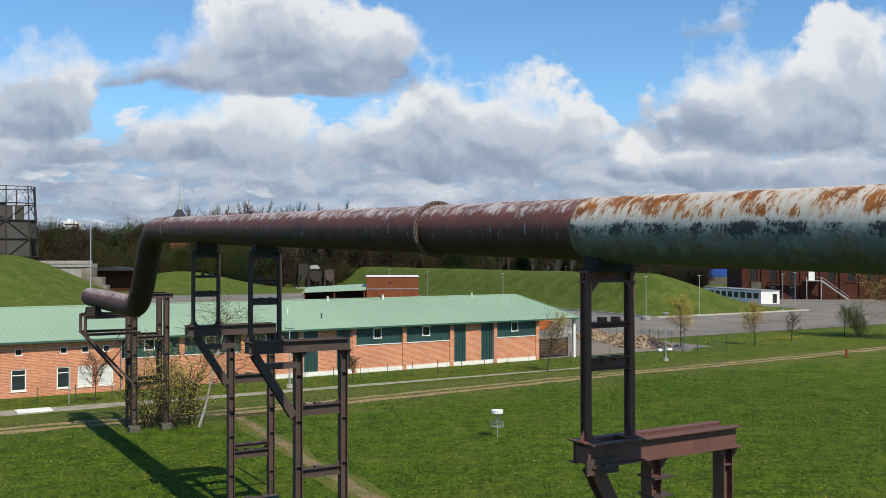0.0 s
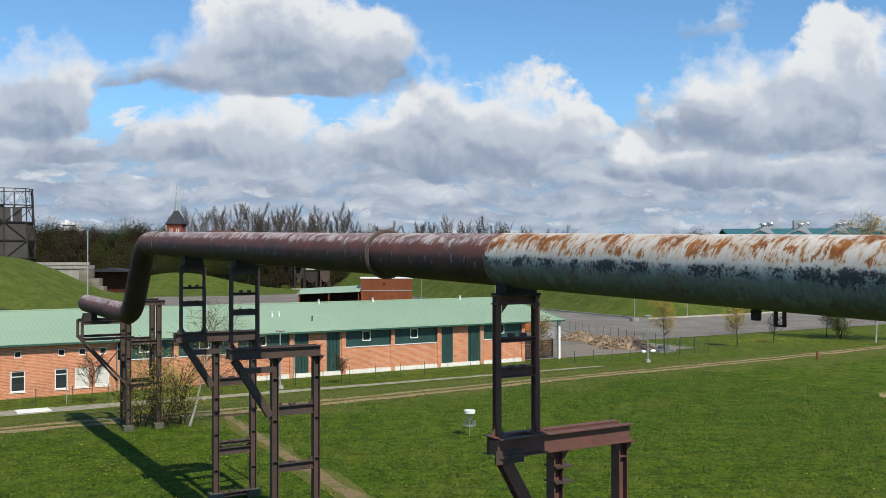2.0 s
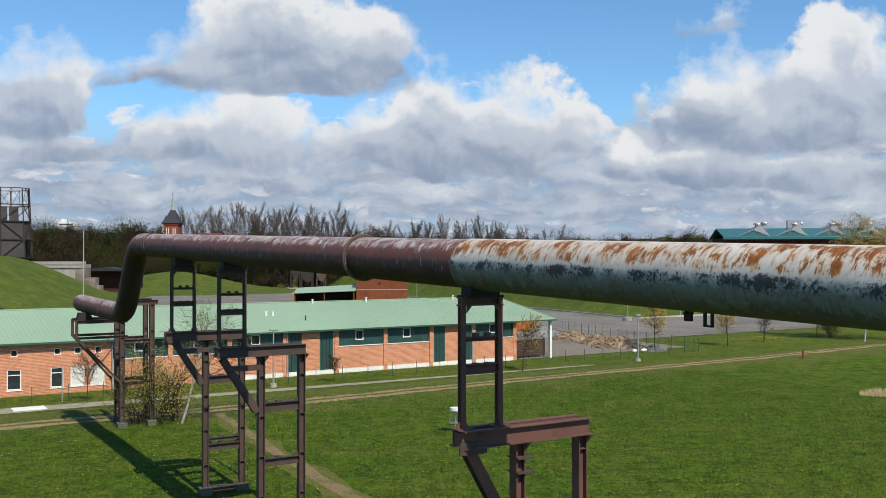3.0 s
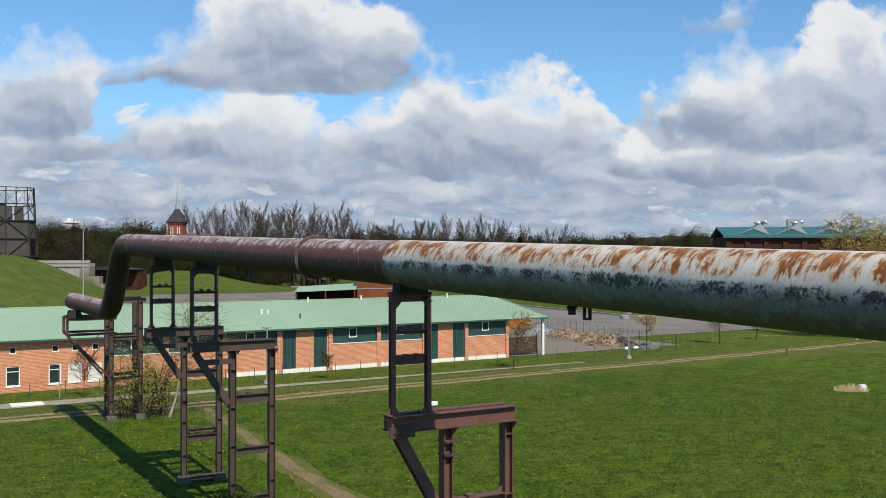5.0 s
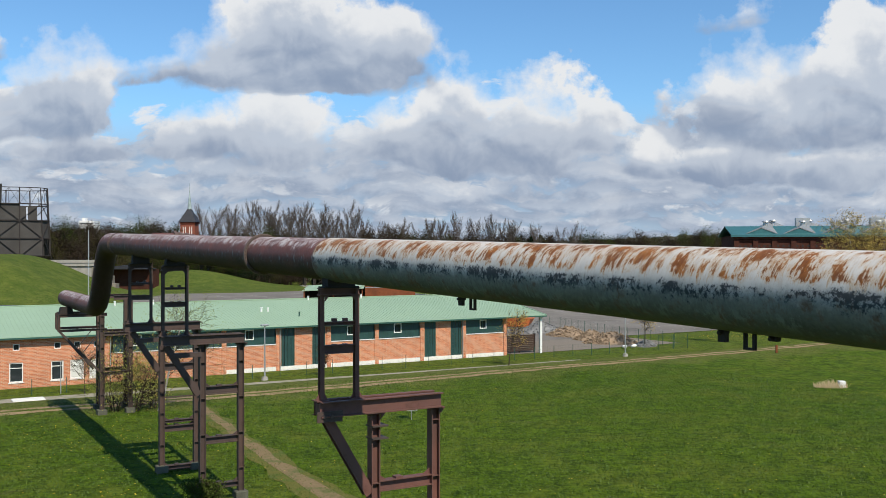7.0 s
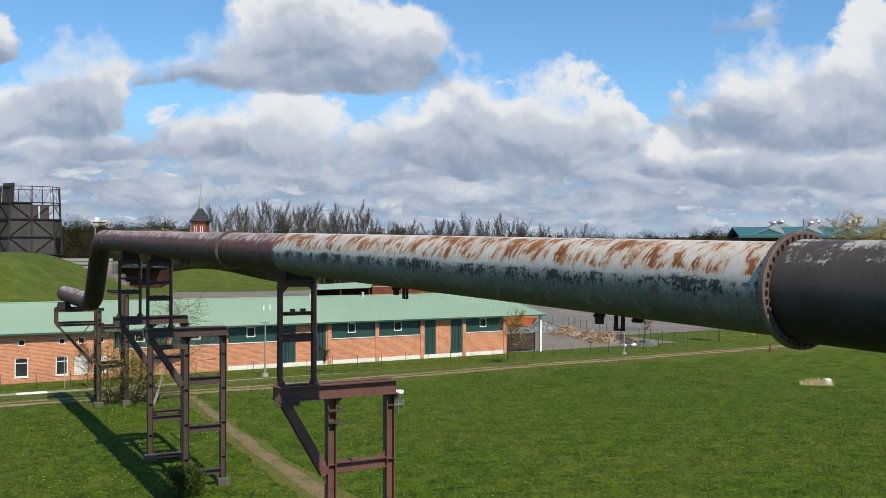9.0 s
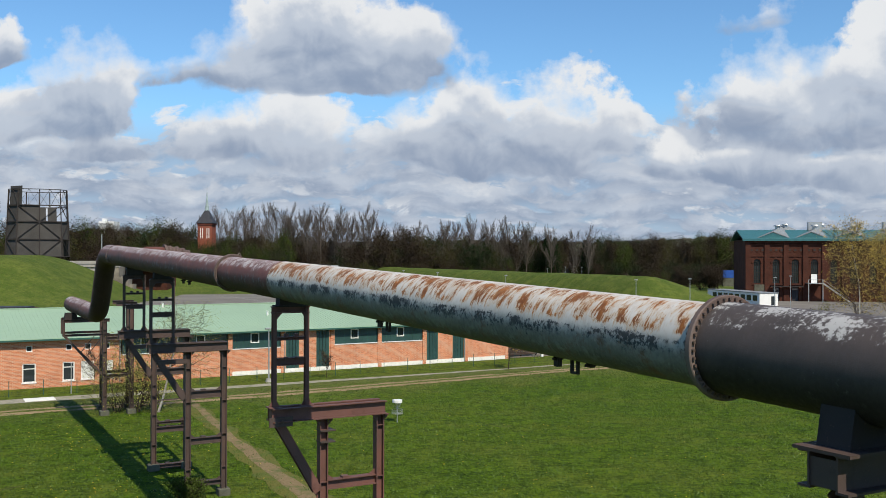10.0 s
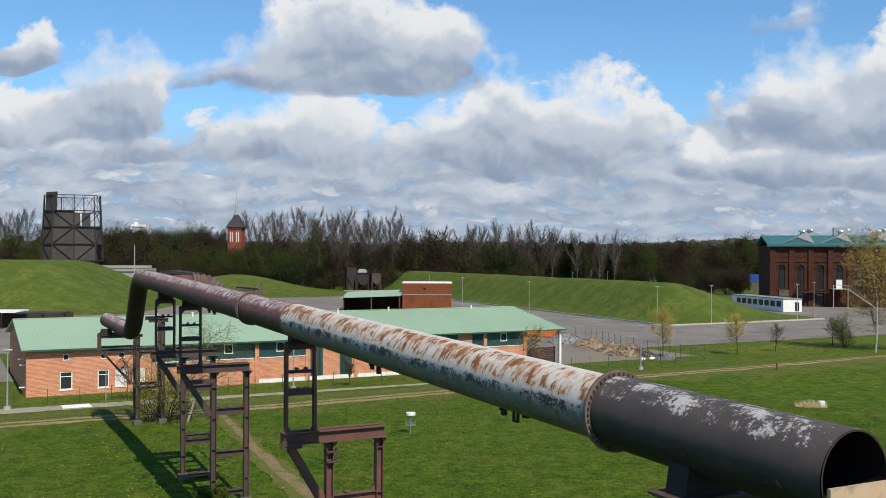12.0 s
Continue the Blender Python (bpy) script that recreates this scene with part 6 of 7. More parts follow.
# distant wooded hills
bm = bmesh.new()
rows = []
for j, (f, top) in enumerate(((620, -3.4), (900, 6.0), (1300, 20.0), (1700, 40.0), (2000, 52.0), (2600, 10.0))):
    row = []
    for i in range(701):
        s = (-1.1 + 2.2 * i / 700) * f
        z = top * (0.82 + 0.35 * noise.noise((s * 0.0022, f * 0.01, 0))) + (7.0 * noise.noise((s * 0.09, f, 2)) + 5.0 * noise.noise((s * 0.02, f, 5)) if j in (1, 2, 3, 4) else 0)
        row.append(bm.verts.new(at_view(s, f, max(z, -3.2))))
    rows.append(row)
for r0, r1 in zip(rows, rows[1:]):
    for i in range(700):
        bm.faces.new((r0[i], r0[i + 1], r1[i + 1], r1[i]))
solid("backdrop_hills", bm, M["wood_far"], Matrix.Identity(4), "low wooded hills on the horizon", "hills", kind="structure", smooth_shade=True)

# planted trees along the car park
for a, b, h, seed, mat in ((91.9, 88.0, 6.4, 21, "leaf_gold"), (106.4, 88.0, 5.2, 22, "leaf_gold"), (116.1, 89.5, 3.9, 23, "leaf_olive"), (131.5, 91.5, 4.2, 24, "leaf_olive")):
    tree(seed, h * 0.93, 0.09, YOUNG, on_grid(a, b, LOW), "young street tree with yellow spring buds" if mat == "leaf_gold" else "young bare street tree with thin buds", "young trees", leafmat=mat, leaf=0.055 if mat == "leaf_gold" else 0.04, per=14 if mat == "leaf_gold" else 1, spread=0.20)
tree(25, 5.2, 0.07, YOUNG, on_grid(62.8, 79.2, LOW), "slender young tree with pale green buds beside the path", "young trees", leafmat="leaf_gold", leaf=0.055, per=5, spread=0.2)
tree(26, 3.6, 0.05, YOUNG, on_grid(17.3, 82.4, LOW), "thin bare sapling beside the path", "young trees", leafmat="leaf_olive", leaf=0.04, per=1, spread=0.12)
tree(27, 2.4, 0.04, YOUNG, on_grid(41.5, 82.9, LOW), "thin bare sapling beside the path", "young trees", leafmat="leaf_olive", leaf=0.04, per=1, spread=0.12)
# big birch at the right and its neighbour bush
tree(31, 17.0, 0.15, dict(BARE, kids=[3.6, 1.9, 1.7], angle=[0.75, 0.7, 0.7], rise=[0.03, 0.06, 0.0, -0.10], ratio=[0.5, 0.5, 0.5], clear=0.06), on_grid(128.5, 81.0, LOW), "tall birch with pale bark and golden catkins", bark="birch", leafmat="leaf_gold", leaf=0.10, per=5, spread=0.4, least=0.016, lean=0.12)
tree(32, 15.0, 0.14, dict(BARE, kids=[3.6, 1.9, 1.7], angle=[0.75, 0.7, 0.7], rise=[0.03, 0.06, 0.0, -0.10], ratio=[0.5, 0.5, 0.5], clear=0.06), on_grid(133.5, 79.0, LOW), "tall birch with pale bark and golden catkins", bark="birch", leafmat="leaf_gold", leaf=0.10, per=5, spread=0.4, least=0.016, lean=0.2)
tree(33, 5.0, 0.05, SHRUB, on_grid(131.0, 88.5, LOW), "twiggy bush with fresh olive-green leaves", leafmat="leaf_fresh", leaf=0.07, per=6, spread=0.35, stems=6, name="bush", category="bush")
# bushes and a birch round the last tower
tree(34, 4.6, 0.03, dict(SHRUB, kids=[2.2, 1.8]), on_grid(14.5, 50.2), "bushy shrub with small green and olive leaves", leafmat="leaf_fresh", leaf=0.05, per=6, spread=0.28, stems=8, name="bush", category="bush", least=0.008)
tree(35, 3.8, 0.03, dict(SHRUB, kids=[2.2, 1.8]), on_grid(13.4, 50.6), "bushy shrub with yellow-brown buds", leafmat="leaf_fresh", leaf=0.05, per=5, spread=0.26, stems=6, name="bush", category="bush", least=0.008)
tree(36, 3.4, 0.03, dict(SHRUB, kids=[2.2, 1.8]), on_grid(15.6, 50.4), "bushy shrub with yellow-brown buds", leafmat="leaf_gold", leaf=0.05, per=1, spread=0.22, stems=6, name="bush", category="bush", least=0.008)
tree(37, 6.2, 0.09, dict(YOUNG, rise=[0.03, 0.02, -0.05], clear=0.3), on_grid(15.7, 49.3) @ pose(0, 0, 0, 0, 0, -20) @ pose(0, 0, 0, 0, 14, 0), "slim leaning birch with a white trunk beside the tower", bark="birch", leafmat="leaf_fresh", leaf=0.035, per=9, spread=0.3, least=0.008)
tree(38, 1.1, 0.02, SHRUB, on_grid(11.4, 25.5), "small green shrub at the tower foot", leafmat="leaf", leaf=0.05, per=4, spread=0.12, stems=9, name="bush", category="bush", least=0.005)


def conifer(seed, h, m, label):
    """A dark spruce: a straight trunk and whorls of drooping sprays."""
    rnd = random.Random(seed)
    t = thing("conifer", m, label, "tree", "conifers")
    bm = bmesh.new()
    rod(bm, (0, 0, 0), (0, 0, h), 0.3, 0.03, 7)
    part("trunk", bm, M["bark"], t)
    tips = []
    for k in range(46):
        z = h * (0.10 + 0.88 * k / 46)
        reach = (h - z) * 0.26 + 0.3
        for j in range(9):
            a, d = rnd.uniform(0, 2 * math.pi), rnd.uniform(0.25, 1.0) * reach
            tips.append((Vector((math.cos(a) * d, math.sin(a) * d, z - d * 0.35)), Vector((0, 0, 1)), 1))
    lv, lq = leaves(rnd, tips, 0.42, 3, 0.25)
    ob = new("foliage", array_mesh("foliage", lv, lq, [M["leaf_dark"]]))
    ob.parent = t


for s, f, h in ((0.140, 448, 22.0), (0.150, 450, 23.0), (0.182, 450, 22.0), (-0.262, 425, 24.0), (-0.250, 428, 20.0)):
    conifer(int(f + h), h, Matrix.Translation(at_view(s * f, f)), "dark green spruce at the edge of the wood")


# ---- disc basket on the lawn ----
bk = thing("disc_golf_basket", Matrix.Translation((2.71, 47.15, 0)), "disc golf basket of galvanised wire with a white top band", "basket")
bm = bmesh.new()
rod(bm, (0, 0, 0), (0, 0, 1.36), 0.028, seg=10)
part("pole", bm, M["galv"], bk)
bm = bmesh.new()
seg = 28
for (z0, r0), (z1, r1) in (((1.22, 0.30), (1.38, 0.30)), ((1.38, 0.30), (1.40, 0.02))):
    a = [bm.verts.new((math.cos(2 * math.pi * k / seg) * r0, math.sin(2 * math.pi * k / seg) * r0, z0)) for k in range(seg)]
    b = [bm.verts.new((math.cos(2 * math.pi * k / seg) * r1, math.sin(2 * math.pi * k / seg) * r1, z1)) for k in range(seg)]
    for k in range(seg):
        bm.faces.new((a[k], a[(k + 1) % seg], b[(k + 1) % seg], b[k]))
part("band", bm, M["white"], bk, "white top band")
bm = bmesh.new()
for k in range(seg):
    t0, t1 = 2 * math.pi * k / seg, 2 * math.pi * (k + 1) / seg
    for z in (0.56, 0.80):
        rod(bm, (math.cos(t0) * 0.33, math.sin(t0) * 0.33, z), (math.cos(t1) * 0.33, math.sin(t1) * 0.33, z), 0.01, seg=5)
    rod(bm, (math.cos(t0) * 0.33, math.sin(t0) * 0.33, 0.56), (math.cos(t0) * 0.33, math.sin(t0) * 0.33, 0.80), 0.005, seg=4)
    if k % 2 == 0:
        rod(bm, (0, 0, 0.55), (math.cos(t0) * 0.33, math.sin(t0) * 0.33, 0.56), 0.005, seg=4)
part("cage", bm, M["galv"], bk, "round wire cage")
for k in range(14):
    bm = bmesh.new()
    t = 2 * math.pi * k / 14
    c, s = math.cos(t), math.sin(t)
    for (ra, za), (rb, zb_) in (((0.27, 1.25), (0.16, 1.0)), ((0.16, 1.0), (0.05, 0.84))):
        rod(bm, (c * ra, s * ra, za), (c * rb, s * rb, zb_), 0.007, seg=4)
    part("chain", bm, M["galv"], bk)

# ---- small things on the lawn ----
bm = bmesh.new()
span(bm, (-0.09, -0.09, -0.1), (0.09, 0.09, 0.75))
bmesh.ops.bevel(bm, geom=bm.edges[:], offset=0.015, segments=1, affect="EDGES")
mk = solid("marker_post", bm, M["timber_red"], Matrix.Translation((36.2, 84.8, 0)), "short red-brown marker post beside the track", "post")
bm = bmesh.new()
span(bm, (-0.22, -0.2, -0.1), (0.22, 0.2, 0.46))
bmesh.ops.bevel(bm, geom=bm.edges[:], offset=0.03, segments=1, affect="EDGES")
solid("concrete_marker", bm, M["white"], Matrix.Translation((32.9, 60.9, 0)), "small white concrete marker in dry grass", "marker")


def blades(name, seed, centre, rx, ry, count, h, material, label, category, kind=""):
    rnd = random.Random(seed)
    V, Q = [], []
    for _ in range(count):
        t, q = rnd.uniform(0, 2 * math.pi), math.sqrt(rnd.random())
        x, y = math.cos(t) * q * rx, math.sin(t) * q * ry
        hh = h * rnd.uniform(0.5, 1.2) * (1 - 0.5 * q)
        lx, ly = rnd.gauss(0, 0.35) * hh, rnd.gauss(0, 0.35) * hh
        w = 0.012
        b = len(V)
        V += [(x - w, y, -0.02), (x + w, y, -0.02), (x + lx + w * 0.3, y + ly, hh), (x + lx - w * 0.3, y + ly, hh)]
        Q.append((b, b + 1, b + 2, b + 3))
    ob = new(name, array_mesh(name, np.array(V, np.float32), np.array(Q, np.int32), [M[material]]))
    ob.matrix_basis = Matrix.Translation(centre)
    return tagged(ob, label, category, kind=kind)


blades("dry_grass", 3, (32.1, 60.8, 0), 1.25, 0.6, 420, 0.6, "straw", "patch of pale dry straw grass on the lawn", "grass", "stuff")
# dandelions: clumps of small flower heads
rnd = random.Random(9)
V, Q = [], []


def flower(x, y, z, r):
    b = len(V)
    V.extend([(x + math.cos(t) * r, y + math.sin(t) * r, z) for t in (0.4, 1.97, 3.54, 5.11)])
    Q.append((b, b + 1, b + 2, b + 3))


for cx, cy, sx, sy, count in ((34.5, 58, 3, 1.6, 90), (38, 60, 4, 2, 60), (-11, 40, 3.5, 3, 150), (-14.5, 42, 3, 2, 90), (-8, 30, 2.5, 2, 60), (12, 22, 2.5, 3, 70), (16, 40, 18, 12, 160), (10, 30, 12, 8, 120), (0, 44, 8, 6, 60), (8, 18, 2, 2, 50), (-18, 44, 3, 2, 60)):
    for _ in range(count):
        x, y = rnd.gauss(cx, sx), rnd.gauss(cy, sy)
        flower(x, y, rnd.uniform(0.06, 0.12), rnd.uniform(0.022, 0.045))
for _ in range(420):
    a, b = rnd.gauss(118, 7), rnd.gauss(93, 2.2)
    p = G(a, b)
    flower(p.x, p.y, LOW + 0.12, rnd.uniform(0.06, 0.12))
ob = new("dandelions", array_mesh("dandelions", np.array(V, np.float32), np.array(Q, np.int32), [M["dandelion"]]))
tagged(ob, "scattered yellow dandelion heads in the lawn", "flowers", kind="stuff")
# grass tussocks over the nearer lawn
rnd = np.random.default_rng(4)
N = 130000
ga, gb = rnd.uniform(-8, 60, N), rnd.uniform(8, 56, N)
gx, gy = UX * ga - UY * gb, UY * ga + UX * gb
keep = (np.abs(gx) < 0.62 * (gy + 13))
gx, gy = gx[keep], gy[keep]
n = len(gx)
h, w = rnd.uniform(0.03, 0.085, n), rnd.uniform(0.012, 0.035, n)
t = rnd.uniform(0, math.pi, n)
lx, ly = rnd.normal(0, 0.05, n), rnd.normal(0, 0.05, n)
cx, sx = np.cos(t) * w, np.sin(t) * w
V = np.stack([np.stack([gx - cx, gy - sx, np.full(n, -0.01)], 1), np.stack([gx + cx, gy + sx, np.full(n, -0.01)], 1), np.stack([gx + lx + cx * 0.4, gy + ly + sx * 0.4, h], 1), np.stack([gx + lx - cx * 0.4, gy + ly - sx * 0.4, h], 1)], 1).reshape(-1, 3)
M["tussock"] = make_leaf("grass_blades", (0.036, 0.080, 0.006), (0.115, 0.165, 0.020), 0.6)
ob = new("grass_tufts", array_mesh("grass_tufts", V.astype(np.float32), np.arange(n * 4, dtype=np.int32).reshape(-1, 4), [M["tussock"]]))
tagged(ob, "short uneven grass tufts on the lawn", "grass", kind="stuff")

# ---- wire fence below the building ----
def wire_fence(name, pts, step, h, label, dense=False):
    t = thing(name, Matrix.Identity(4), label, "fence")
    bm = bmesh.new()
    rod(bm, (0, 0, -0.2), (0, 0, h), 0.035, seg=6)
    pm = mesh_of("post", bm, M["fence"])
    wires = bmesh.new()
    for p, q in zip(pts, pts[1:]):
        ln = (Vector(q) - Vector(p)).length
        n = max(1, round(ln / step))
        for i in range(n + (q == pts[-1])):
            a, b = p[0] + (q[0] - p[0]) * i / n, p[1] + (q[1] - p[1]) * i / n
            shared("post", pm, t, Matrix.Translation(G(a, b, ground_z(a, b))))
        zs = np.linspace(0.1, h - 0.05, 5 if not dense else 8)
        for z in zs:
            bar(wires, G(*p, ground_z(*p) + z), G(*q, ground_z(*q) + z), 0.006, 0.006)
        m = int(ln / (0.55 if not dense else 0.22))
        for i in range(m):
            a, b = p[0] + (q[0] - p[0]) * i / m, p[1] + (q[1] - p[1]) * i / m
            bar(wires, G(a, b, ground_z(a, b) + 0.05), G(a, b, ground_z(a, b) + h - 0.05), 0.005, 0.005, (0, 1, 0))
    w = part("wire_mesh", wires, M["fence"], t)
    w["kind"] = "stuff"
    return t


wire_fence("wire_fence", [(-8, 84.0), (88.0, 84.0)], 3.0, 1.5, "low green wire fence on thin posts before the brick building")
wire_fence("mesh_fence", [(88.0, 84.0), (95.6, 83.6), (96.0, 96.1), (102.2, 120.0), (99.0, 131.0), (60, 131.0)], 2.5, 2.0, "taller green steel mesh fence round the yard", True)

# ---- rubble heaps, skip and bags in the yard ----
def heap(a, b, rx, ry, h, mat, seed, label):
    rnd = random.Random(seed)
    bm = bmesh.new()
    for i in range(300):
        t, q = rnd.uniform(0, 2 * math.pi), math.sqrt(rnd.random())
        x, y = math.cos(t) * q * rx, math.sin(t) * q * ry
        z = h * max(0, 1 - q ** 1.3) * rnd.uniform(0.8, 1.05)
        s = rnd.uniform(0.10, 0.27)
        m = Matrix.Translation((x, y, z)) @ Euler((rnd.uniform(0, 6), rnd.uniform(0, 6), rnd.uniform(0, 6))).to_matrix().to_4x4()
        box(bm, (0, 0, 0), (s, s * rnd.uniform(0.6, 1.2), s * rnd.uniform(0.5, 1)), m)
    bmesh.ops.create_cone(bm, cap_ends=True, segments=14, radius1=rx * 0.95, radius2=rx * 0.12, depth=h * 0.86, matrix=Matrix.Translation((0, 0, h * 0.43)) @ Matrix.Diagonal((1, ry / rx, 1, 1)))
    return solid("rubble_heap", bm, M[mat], on_grid(a, b, LOW, rnd.uniform(0, 180)), label, "rubble", "rubble heaps", "stuff")


heap(94.6, 115.5, 4.6, 3.4, 1.9, "rubble_grey", 1, "heap of broken grey stone in the yard")
heap(94.0, 107.5, 3.9, 3.2, 1.7, "rubble_tan", 2, "heap of tan rubble in the yard")
heap(92.8, 100.5, 3.2, 2.8, 1.6, "rubble_tan", 3, "heap of sandy rubble in the yard")
heap(91.5, 94.5, 4.2, 2.6, 1.9, "rubble_tan", 4, "heap of broken tan brick in the yard")
heap(92.8, 88.8, 2.0, 1.5, 0.9, "rubble_grey", 5, "low heap of grey stone by the fence")
bm = bmesh.new()
prism(bm, [(-3.2, 0, 0.2), (2.6, 0, 0.2), (3.4, 0, 1.6), (-3.4, 0, 1.6)], 2.4, (0, 1, 0))
skip = solid("skip", bm, M["orange"], on_grid(97.4, 127.0, LOW, -50), "orange steel waste skip", "skip")
bm = bmesh.new()
for x in np.linspace(-2.9, 2.7, 8):
    for y in (-1.26, 1.26):
        span(bm, (x - 0.06, y - 0.05, 0.3), (x + 0.06, y + 0.05, 1.6))
part("ribs", bm, M["orange"], skip)
bm = bmesh.new()
prism(bm, [(-3.5, 0, 1.6), (3.5, 0, 1.6), (3.5, 0, 1.72), (-3.5, 0, 1.72)], 2.6, (0, 1, 0))
part("rim", bm, M["orange"], skip)
for k, (a, b) in enumerate(((88.6, 88.4), (89.8, 88.0), (90.6, 88.6))):
    bm = bmesh.new()
    bmesh.ops.create_icosphere(bm, subdivisions=2, radius=0.5, matrix=Matrix.Diagonal((0.8, 0.65, 0.5, 1)))
    for v in bm.verts:
        v.co += Vector((1, 1, 0.6)) * 0.12 * noise.noise(v.co * 2.5 + Vector((k * 9, 0, 0)))
    solid("bulk_bag", bm, M["white"], on_grid(a, b, LOW + 0.2), "slumped white bulk bag", "bag", "bulk bags", smooth_shade=True)
# planter under the lamp
bm = bmesh.new()
rod(bm, (0, 0, 0), (0, 0, 0.7), 0.9, 1.0, 14)
solid("planter", bm, M["concrete"], on_grid(131.6, 135.2, LOW), "round pale concrete planter on asphalt", "planter")
bm = bmesh.new()
span(bm, (-1.3, -0.9, -0.1), (1.3, 0.9, 0.10))
solid("concrete_slab", bm, M["plinth"], on_grid(12.3, 80.9, LOW), "pale concrete slab lying on the path", "slab")
for a, b, h in ((15.4, 83.5, 2.9), (24.4, 119.5, 16.0)):
    bm = bmesh.new()
    rod(bm, (0, 0, -0.1), (0, 0, h), 0.05 if h < 5 else 0.11, 0.045 if h < 5 else 0.06, 8)
    rod(bm, (0, 0, h), (0, 0, h + 0.08), 0.07, seg=8)
    solid("pole", bm, M["galv"], on_grid(a, b, LOW), "slim pale metal pole", "pole")

# ---- things far behind ----
def place(px, f, z=LOW, turn=0.0):
    """At a bearing (tangent) and a distance."""
    return Matrix.Translation(at_view(px * f, f, z)) @ pose(0, 0, 0, 0, 0, 4.26 + turn)


def house(m, w, d, h, rh, wall, roof, label, cols=3):
    t = thing("house", m, label, "house", "far houses")
    bm = bmesh.new()
    span(bm, (-w / 2, -d / 2, 0), (w / 2, d / 2, h))
    prism(bm, [(-w / 2 + 0.01, 0, h), (w / 2 - 0.01, 0, h), (0, 0, h + rh)], d - 0.1, (0, 1, 0))
    part("wall", bm, M[wall], t)
    bm = bmesh.new()
    for s in (-1, 1):
        prism(bm, [(s * (w / 2 + 0.5), -d / 2 - 0.4, h - 0.25), (0, -d / 2 - 0.4, h + rh + 0.2), (0, d / 2 + 0.4, h + rh + 0.2), (s * (w / 2 + 0.5), d / 2 + 0.4, h - 0.25)], 0.25, (0, 0, 1))
    r = part("roof", bm, M[roof], t)
    bm = bmesh.new()
    span(bm, (w * 0.15, -0.5, h + rh * 0.5), (w * 0.15 + 0.9, 0.4, h + rh + 1.0))
    part("chimney", bm, M["hall_brick"], r)
    for k in range(cols):
        for z in (1.0, 3.8):
            if z + 1.4 < h + rh * 0.4:
                bm = bmesh.new()
                x = -w / 2 + w * (k + 0.5) / cols
                span(bm, (x - 0.6, -d / 2 - 0.05, z), (x + 0.6, -d / 2 - 0.004, z + 1.4))
                part("window", bm, M["glass"], t)
    return t


house(place(0.1685, 462, LOW, 6), 7, 8, 4, 5, "white", "slate_dark", "white gabled house at the edge of the wood")
house(place(-0.060, 470, LOW, -12), 10, 9, 7, 5, "hall_brick", "red_tile", "red brick house among the trees")
house(place(-0.012, 455, LOW, 10), 8, 9, 5, 5, "white", "slate_dark", "pale house among the trees")
house(place(0.088, 448, LOW, 80), 10, 14, 5, 5, "white", "slate_dark", "house with a dark roof behind the bank")
# white block on the skyline
t = thing("tower_block", place(-0.318, 600, LOW), "white block of flats on the skyline", "building")
bm = bmesh.new()
span(bm, (-4.6, -6, 0), (4.6, 6, 34.4)), span(bm, (-3.5, -3, 34.4), (-2.0, 3, 36.2))
part("wall", bm, M["white"], t)
for k in range(1):
    bm = bmesh.new()
    span(bm, (-4.2, -6.06, 32.4 - 3 * k), (4.2, -6.004, 33.0 - 3 * k))
    part("window_band", bm, M["glass"], t)
# low brick store and concrete bridge at the left
t = thing("brick_store", place(-0.283, 345, LOW, -8), "low red brick store with a flat roof", "building")
bm = bmesh.new()
span(bm, (-9, 0, 0), (9, 8, 8.0))
part("wall", bm, M["hall_brick"], t)
bm = bmesh.new()
prism(bm, [(-9.4, 0, 8.0), (9.4, 0, 8.0), (9.4, 0, 8.3), (0, 0, 9.3), (-9.4, 0, 8.3)], 9, (0, 1, 0))
part("roof", bm, M["slate_dark"], t)
t = thing("bridge", place(-0.335, 300, LOW, 0), "old pale concrete arch bridge", "bridge")
bm = bmesh.new()
span(bm, (-40, 0, 9.6), (8.0, 6, 10.6)), span(bm, (-40, -0.2, 10.6), (8.2, 0.3, 11.5))
part("deck", bm, M["concrete"], t)
bm = bmesh.new()
curve = [(-22 + 27 * k / 16, 2.0 + 7.1 * math.sin(math.pi * k / 16) ** 0.4) for k in range(17)]
for (x0, z0), (x1, z1) in zip(curve, curve[1:]):
    prism(bm, [(x0, 2.9, z0), (x1, 2.9, z1), (x1, 2.9, 9.58), (x0, 2.9, 9.58)], 5.0, (0, 1, 0))
part("arch", bm, M["concrete"], t)
bm = bmesh.new()
span(bm, (5.02, 0.2, 0), (8.0, 6, 9.58)), span(bm, (8.0, -0.2, 0), (11.0, 4.0, 6.6)), span(bm, (11.0, -0.2, 0), (12.6, 3.0, 4.2))
part("abutment", bm, M["old_stone"], t, "stained stone abutment in steps")
for k in range(24):
    bm = bmesh.new()
    span(bm, (-39 + 2 * k, -0.05, 11.5), (-38.85 + 2 * k, 0.1, 12.4))
    part("rail_post", bm, M["iron"], t)
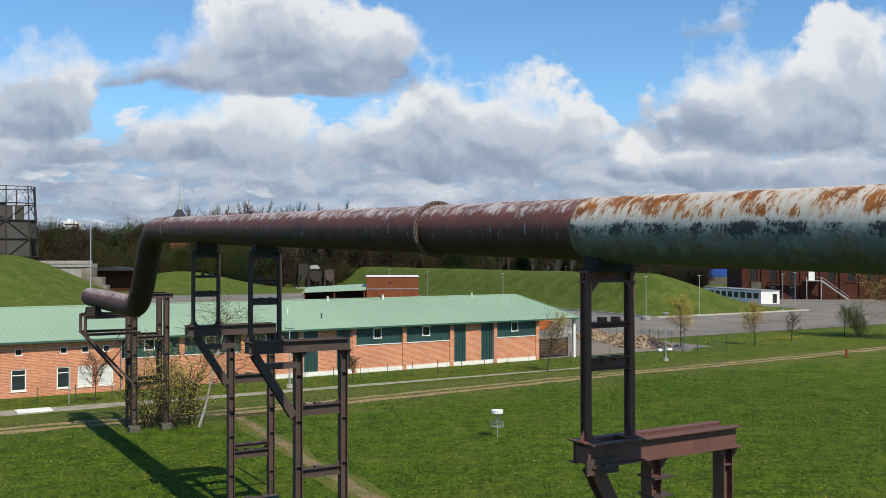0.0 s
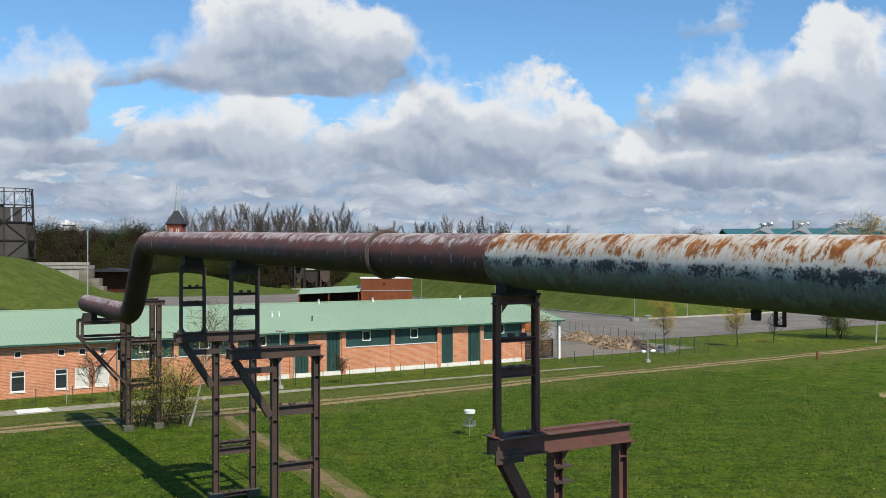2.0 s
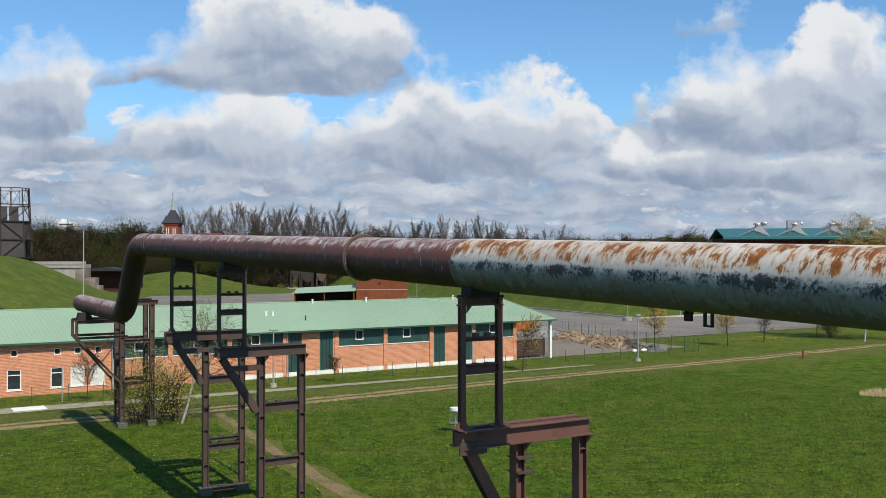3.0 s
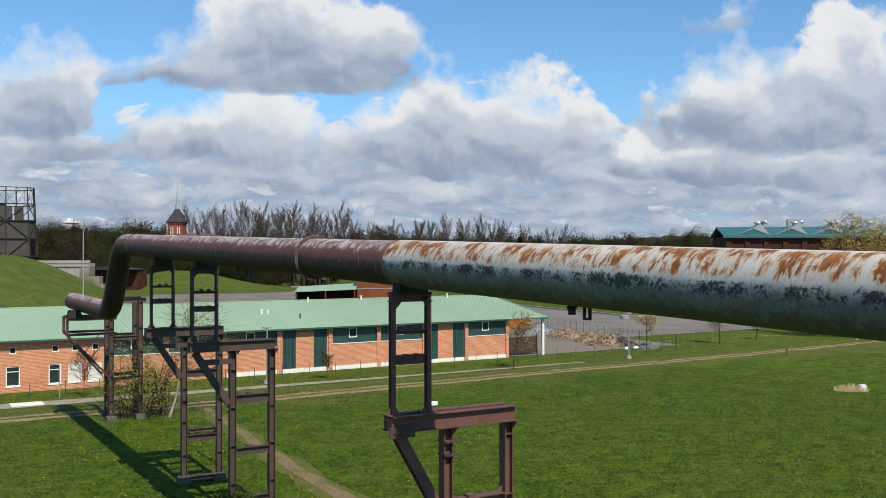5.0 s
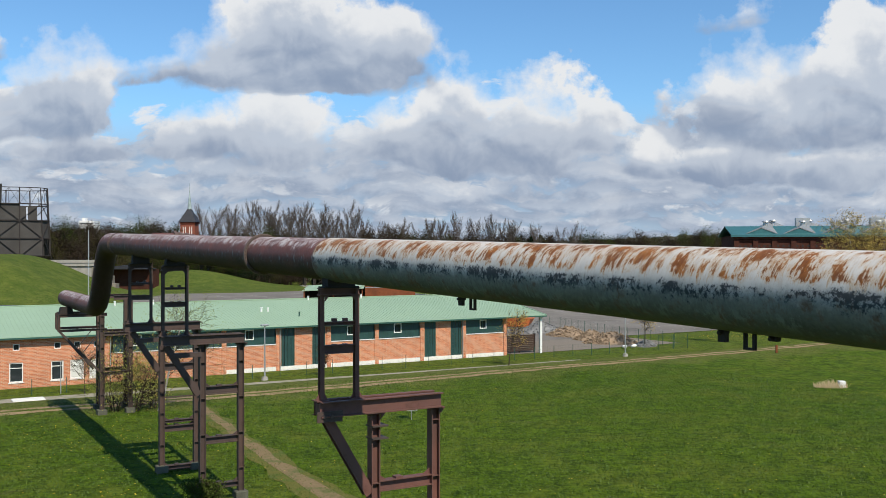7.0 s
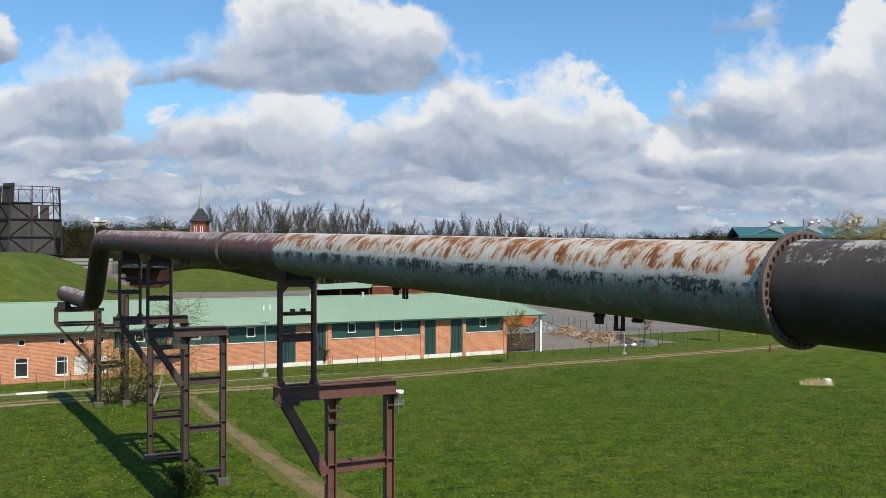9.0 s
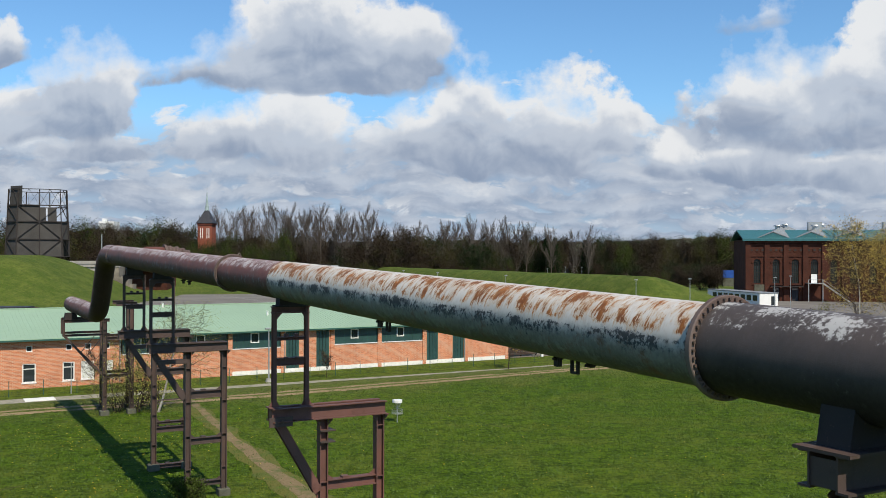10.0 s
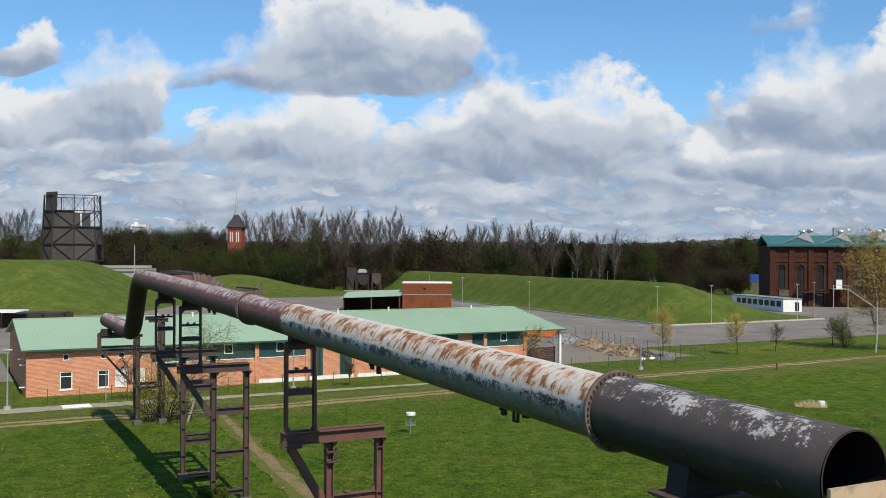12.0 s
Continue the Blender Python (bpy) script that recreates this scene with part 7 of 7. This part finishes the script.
# rusty ore machine
t = thing("ore_bunker", place(-0.081, 388, LOW, 14), "dark rusty ore bunker on iron legs", "machine")
for x0, w, h, mat in ((-5.5, 3.6, 10.0, "iron"), (-0.8, 4.6, 7.2, "iron"), (4.8, 3.4, 7.6, "steel")):
    for x in (x0 - w / 2, x0 + w / 2):
        for y in (-1.6, 1.6):
            bm = bmesh.new()
            girder(bm, (x, y, 0), (x, y, h * 0.66), 0.6, 0.6, (1, 0, 0), 0.1, 0.08)
            part("leg", bm, M[mat], t)
    bm = bmesh.new()
    prism(bm, [(x0 - w / 2 - 0.2, 0, h), (x0 + w / 2 + 0.2, 0, h), (x0 + w / 2 + 0.2, 0, h * 0.68), (x0 + w * 0.2, 0, h * 0.42), (x0 - w * 0.2, 0, h * 0.42), (x0 - w / 2 - 0.2, 0, h * 0.68)], 3.6, (0, 1, 0))
    part("hopper", bm, M[mat], t)
    bm = bmesh.new()
    bar(bm, (x0 - w / 2, -1.7, 0.3), (x0 + w / 2, -1.7, h * 0.6), 0.2, 0.2)
    part("brace", bm, M[mat], t)
bm = bmesh.new()
span(bm, (-2.8, -1.0, 8.0), (1.0, 1.0, 8.9)), span(bm, (-2.2, -0.6, 8.9), (0.4, 0.6, 9.5))
part("winch", bm, M["galv"], t)
bm = bmesh.new()
span(bm, (-8.5, -3.2, 0.0), (7.8, 3.2, 0.7))
part("base", bm, M["concrete"], t)
# sheds and crates seen past the left end of the brick building
t = thing("carport", place(-0.44, 186, LOW, 3), "open carport with a white and dark roof", "shed")
bm = bmesh.new()
span(bm, (-14, 0, 3.2), (-1.5, 5, 3.6))
part("roof", bm, M["white"], t)
bm = bmesh.new()
prism(bm, [(-1.4, 0, 3.1), (7.5, 0, 3.1), (7.5, 0, 3.4), (-1.4, 0, 3.4)], 5, (0, 1, 0))
part("roof", bm, M["slate_dark"], t, "dark roof panels")
for x in (-13.5, -9, -5, -1.5, 3, 7.2):
    bm = bmesh.new()
    span(bm, (x - 0.1, -2.4 + 2.45, 0), (x + 0.1, 0.25, 3.1))
    part("post", bm, M["iron"], t)
bm = bmesh.new()
span(bm, (-13.8, 4.6, 0), (7.4, 4.9, 3.1))
part("wall", bm, M["timber_dark"], t)
for px, f, w, h, mat, nm, lb in ((-0.405, 168, 3.2, 1.9, "white", "crate", "white slatted crate behind the building"), (-0.372, 170, 1.6, 1.7, "galv", "crate", "grey metal crate behind the building"), (-0.385, 171, 1.2, 2.6, "white", "crate", "white plastic tank behind the building"), (-0.20, 175, 5.0, 1.0, "rubble_tan", "pallet_stack", "stack of pale pallets behind the building"), (-0.235, 178, 2.2, 1.2, "white", "crate", "white crate behind the building")):
    bm = bmesh.new()
    for k in range(6):
        span(bm, (-w / 2, -0.6, h * k / 6 + 0.02), (w / 2, 0.6, h * (k + 0.86) / 6))
    span(bm, (-w / 2 + 0.05, -0.55, 0), (w / 2 - 0.05, 0.55, h - 0.05))
    solid(nm, bm, M[mat], place(px, f, LOW), lb, "crate", "crates")
# blue container on the rise beside the old hall
t = thing("container", place(0.347, 420, 0.6, 0), "blue steel container beside the old hall", "container")
bm = bmesh.new()
span(bm, (-7.0, 0, 0), (6.0, 3, 3.4))
part("body", bm, M["blue"], t)
for k in range(14):
    bm = bmesh.new()
    span(bm, (-6.9 + k * 0.94, -0.06, 0.15), (-6.5 + k * 0.94, -0.004, 3.05))
    part("rib", bm, M["blue"], t)
bm = bmesh.new()
span(bm, (-7.0, 0.1, -6.0), (6.0, 2.9, -0.004))
part("plinth", bm, M["foot_block"], t, "dark concrete base")
